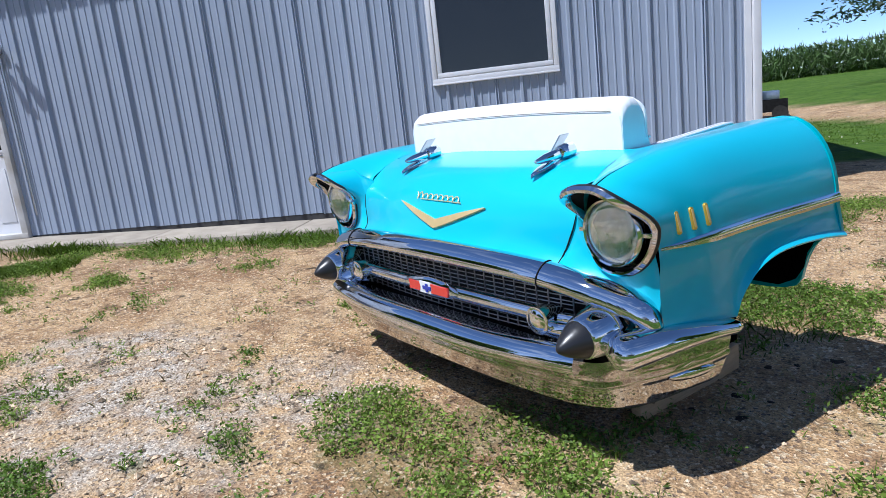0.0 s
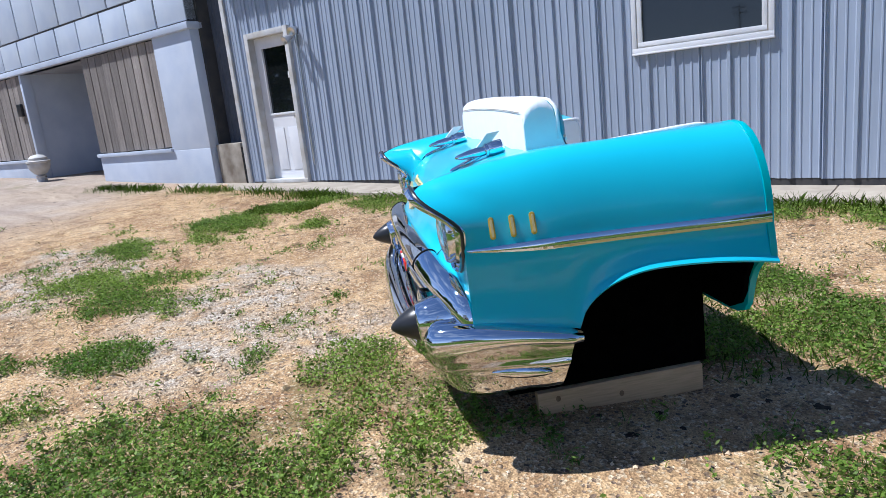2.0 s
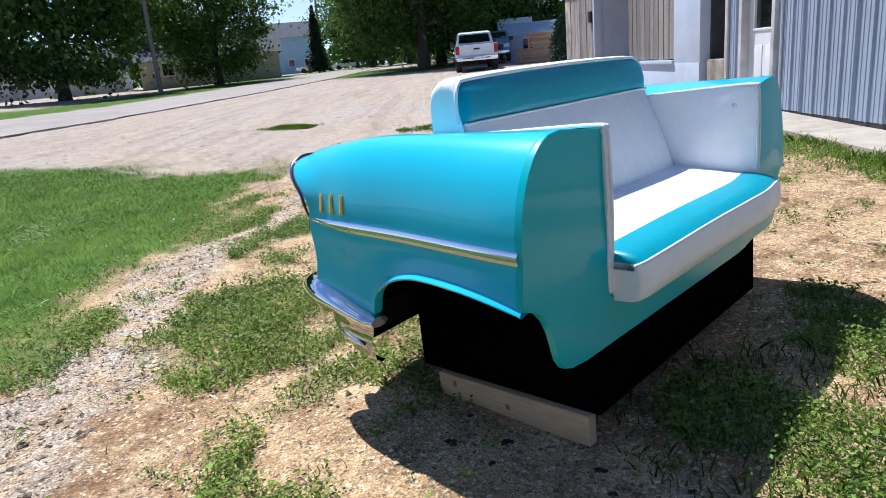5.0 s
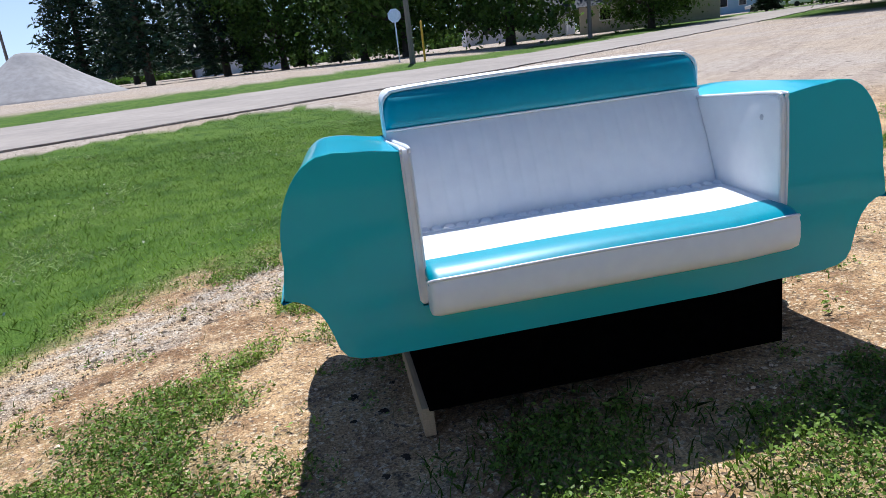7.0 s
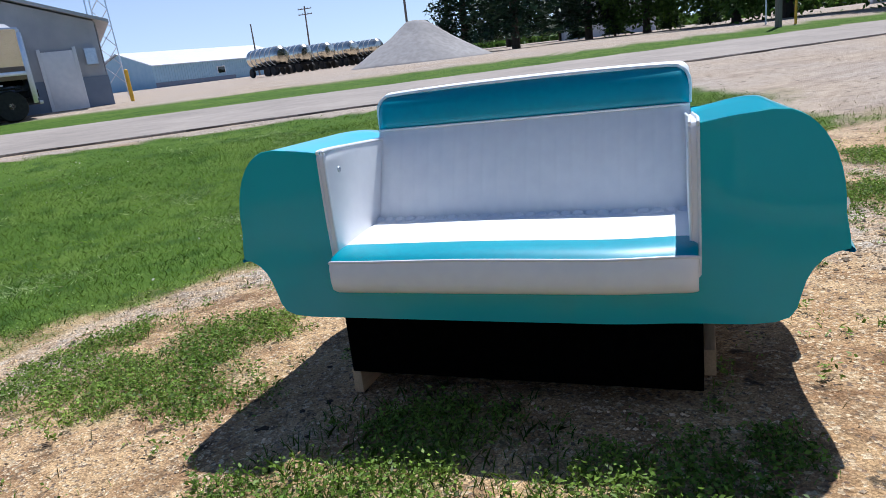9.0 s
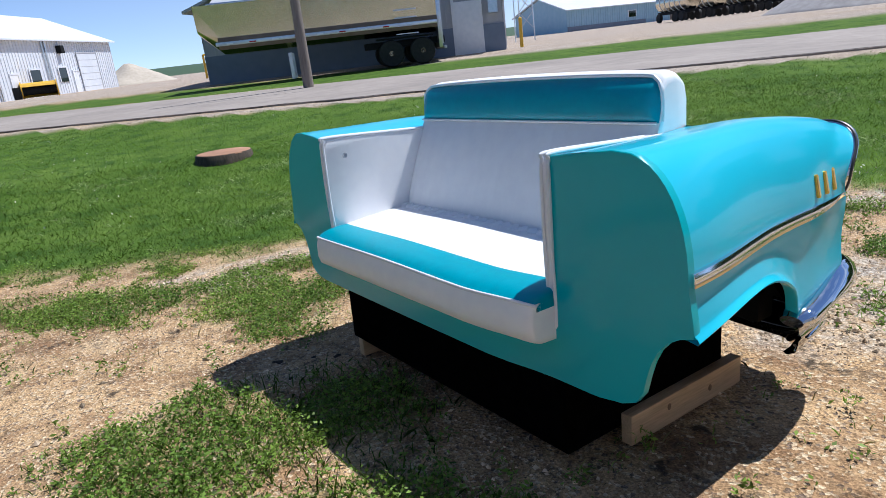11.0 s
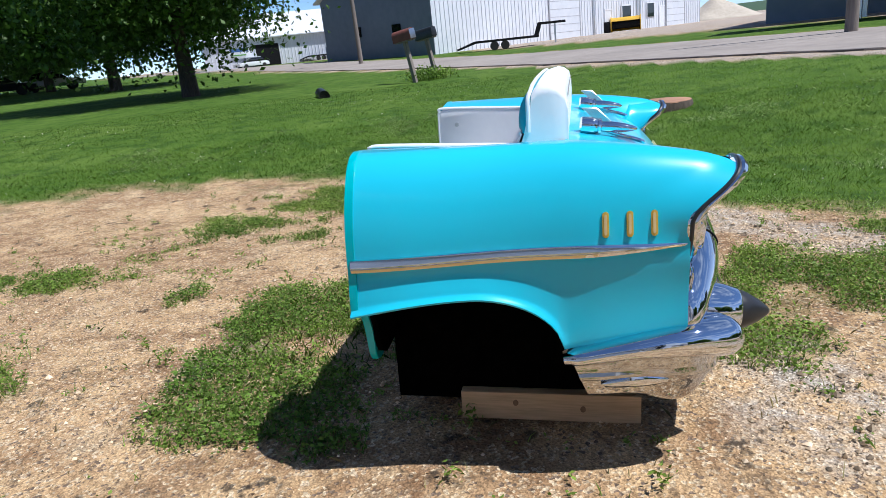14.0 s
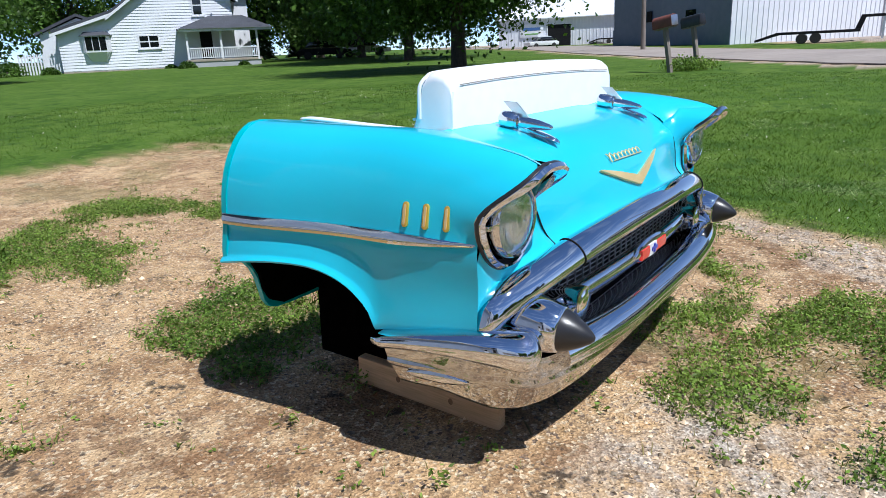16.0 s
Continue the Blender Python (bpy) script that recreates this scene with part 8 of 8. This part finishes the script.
x, y = keep(x, y, (0.10 + 0.25 * c4[:, 0]) * (1 - c4[:, 1]) * clear_of_block(x, y))
blades("dry_stems", x, y, 0.035, 0.002, 1.0, DRY, rg, "short dry straw-coloured stems on the dirt", "dry grass")
# dark flakes serve as dead plant bits and as pebbles' small shadows
LITTER_SHADE = material("litter_and_pebble_shade", (0.085, 0.052, 0.028), (0.20, 0.13, 0.07), 3.0, 0.85, per_island=0.6)
x, y = scatter(90000, 0.3, 4.6)
c4 = sample(COV, x, y)
q = np.array([noise.noise(Vector((a * 1.6, b * 1.6, 31))) + 0.6 * noise.noise(Vector((a * 6, b * 6, 33))) for a, b in zip(x, y)])
x, y = keep(x, y, (1 - c4[:, 1]) * np.clip(0.12 + 0.8 * q + 0.15 * c4[:, 0], 0.03, 0.8) * clear_of_block(x, y))
lt = leaf_mesh("plant_litter", np.stack([x, y, sample(ZG, x, y) + 0.003], 1), 0.0065, LITTER_SHADE, None, rg, flat=0.75, aspect=0.28)
tagged(lt, "dark brown flakes for plant litter and pebble shadows on the dirt", "litter", kind="stuff")
# taller seedlings dotted over the bare ground
x, y = scatter(1300, 0.9, 5.5)
c4 = sample(COV, x, y)
x, y = keep(x, y, (0.25 + 0.6 * c4[:, 0]) * (1 - c4[:, 1]) * clear_of_block(x, y))
pts = []
for a, b, z in zip(x, y, sample(ZG, x, y)):
    for k in range(22):
        h = rg.uniform(0.008, 0.065)
        pts.append((a + rg.normal(0, 0.017), b + rg.normal(0, 0.017), z + h))
sd = leaf_mesh("seedlings", np.array(pts), 0.012, WEED, None, rg, flat=0.2, aspect=0.35)
tagged(sd, "upright weed seedlings dotted over bare gravel", "weeds", kind="stuff")
# tall grass along the walk and behind the sofa
x, y = scatter(9000, 0.0, 0.55, (0.22, 1.30))
blades("tall_grass", *keep(x, y, 0.10 * np.ones(len(x))), 0.045, 0.003, 0.9, GRASS, rg, "longer grass blades behind the sofa", "grass")
sa = rg.uniform(-9.5, 2.2, 26000)
oa = -0.66 - np.abs(rg.normal(0, 0.16, 26000))
wx, wy = -2.75 + 0.70711 * sa - 0.70711 * oa, 2.75 + 0.70711 * sa + 0.70711 * oa
nz = np.array([noise.noise(Vector((a * 1.3, 3, 7))) for a in sa])
blades("verge_grass", *keep(wx, wy, np.clip(0.20 + nz * 0.7, 0, 1)), 0.085, 0.004, 0.7, GRASS, rg, "ragged grass along the concrete walk", "grass")

# strips of grass on the parking lot and clover heads in the lawn
for px, py, dx, dy, half in ((-4.93, -4.95, -0.36, 0.93, 0.95), (-4.72, -8.6, -0.12, 0.99, 0.72), (-4.5, -1.2, 0.3, 0.95, 0.45)):
    u = rg.uniform(-1, 1, 9000)
    v = rg.normal(0, 0.5, 9000)
    q = np.array([noise.noise(Vector((a * half * 3, b * 0.6, px))) for a, b in zip(u, v)])
    ok = rg.uniform(0, 1, 9000) < np.clip(0.55 + q * 1.6 - np.abs(u) ** 3, 0, 1)
    u, v = (u + 0.12 * q)[ok] * half, (v * (0.22 + 0.20 * q))[ok]
    blades("lot_grass", px + dx * u - dy * v, py + dy * u + dx * v, 0.045, 0.0042, 0.9, GRASS, rg, "thin strip of grass growing through the parking lot", "grass")
TUFTS = ((3.9, -2.3, 0.45), (3.4, -2.7, 0.4), (1.1, -3.0, 0.5), (-0.2, -5.2, 0.6), (3.6, -3.4, 0.5))     # x, y, reach of silvery patches
x, y = scatter(420000, 1.5, 9)
x, y = keep(x, y, sample(COV, x, y)[:, 1] * clear_of_block(x, y))
q = np.array([noise.noise(Vector((a * 0.8, b * 0.8, 42))) + 0.8 * noise.noise(Vector((a * 2.6, b * 2.6, 43))) for a, b in zip(x, y)])
for px, py, rad in TUFTS:
    q += 0.55 * np.exp(-((x - px) ** 2 + (y - py) ** 2) / rad ** 2)
x, y = keep(x, y, np.clip(q * 1.5 - 0.30, 0.02, 0.85))
blades("long_grass", x, y, 0.030, 0.0026, 1.8, PALE, rg, "longer pale grass tufts through the lawn", "grass")
CLOVER = material("clover_heads", (0.62, 0.62, 0.50), (0.72, 0.70, 0.60), 5, 0.8)
x, y = scatter(9000, 2.0, 14)
c4 = sample(COV, x, y)
q = np.array([noise.noise(Vector((a * 0.5, b * 0.5, 12))) for a, b in zip(x, y)])
x, y = keep(x, y, c4[:, 1] * np.clip(0.12 + q * 1.3, 0, 1))
cl_ = leaf_mesh("clover_heads", np.stack([x, y, sample(ZG, x, y) + 0.035], 1), 0.010, CLOVER, None, rg, aspect=0.8)
tagged(cl_, "small white clover heads dotted through the lawn", "clover", kind="stuff")

# pebbles
STONE = material("limestone_pebbles", (0.33, 0.22, 0.125), (0.66, 0.52, 0.36), 30, 0.9, per_island=0.75)
x, y = scatter(140000, 0.2, 4.4)
c4 = sample(COV, x, y)
q = np.array([noise.noise(Vector((a * 1.1, b * 1.1, 21))) + 0.5 * noise.noise(Vector((a * 4, b * 4, 22))) for a, b in zip(x, y)])
x, y = keep(x, y, (1 - c4[:, 1]) * np.clip(0.14 + 0.85 * c4[:, 2] + q * 1.1, 0.06, 1) * clear_of_block(x, y))
n = len(x)
base = np.array([(1, 0, 0), (0, 1, 0), (-1, 0, 0), (0, -1, 0), (0, 0, 1), (0, 0, -1)], float)
tri_ = np.array([(0, 1, 4), (1, 2, 4), (2, 3, 4), (3, 0, 4), (1, 0, 5), (2, 1, 5), (3, 2, 5), (0, 3, 5)])
size = np.clip(rg.lognormal(-5.62, 0.55, n) * (0.9 + 0.35 * sample(COV, x, y)[:, 2]), 0.0016, 0.018)
sc = size[:, None, None] * rg.uniform(0.6, 1.3, (n, 6, 1)) * np.array([1, 1, 0.7])
th = rg.uniform(0, 6.283, n)
ca, sa_ = np.cos(th), np.sin(th)
B = base[None] * sc
P = np.stack([B[..., 0] * ca[:, None] - B[..., 1] * sa_[:, None] + x[:, None], B[..., 0] * sa_[:, None] + B[..., 1] * ca[:, None] + y[:, None], B[..., 2] + (sample(ZG, x, y) + size * 0.25)[:, None]], -1).reshape(-1, 3)
pme = bpy.data.meshes.new("pebbles")
pme.from_pydata(P.tolist(), [], (tri_[None] + (np.arange(n) * 6)[:, None, None]).reshape(-1, 3).tolist())
pme.materials.append(STONE)
tagged(new("pebbles", pme), "loose limestone pebbles scattered over the dirt", "pebbles", kind="stuff")
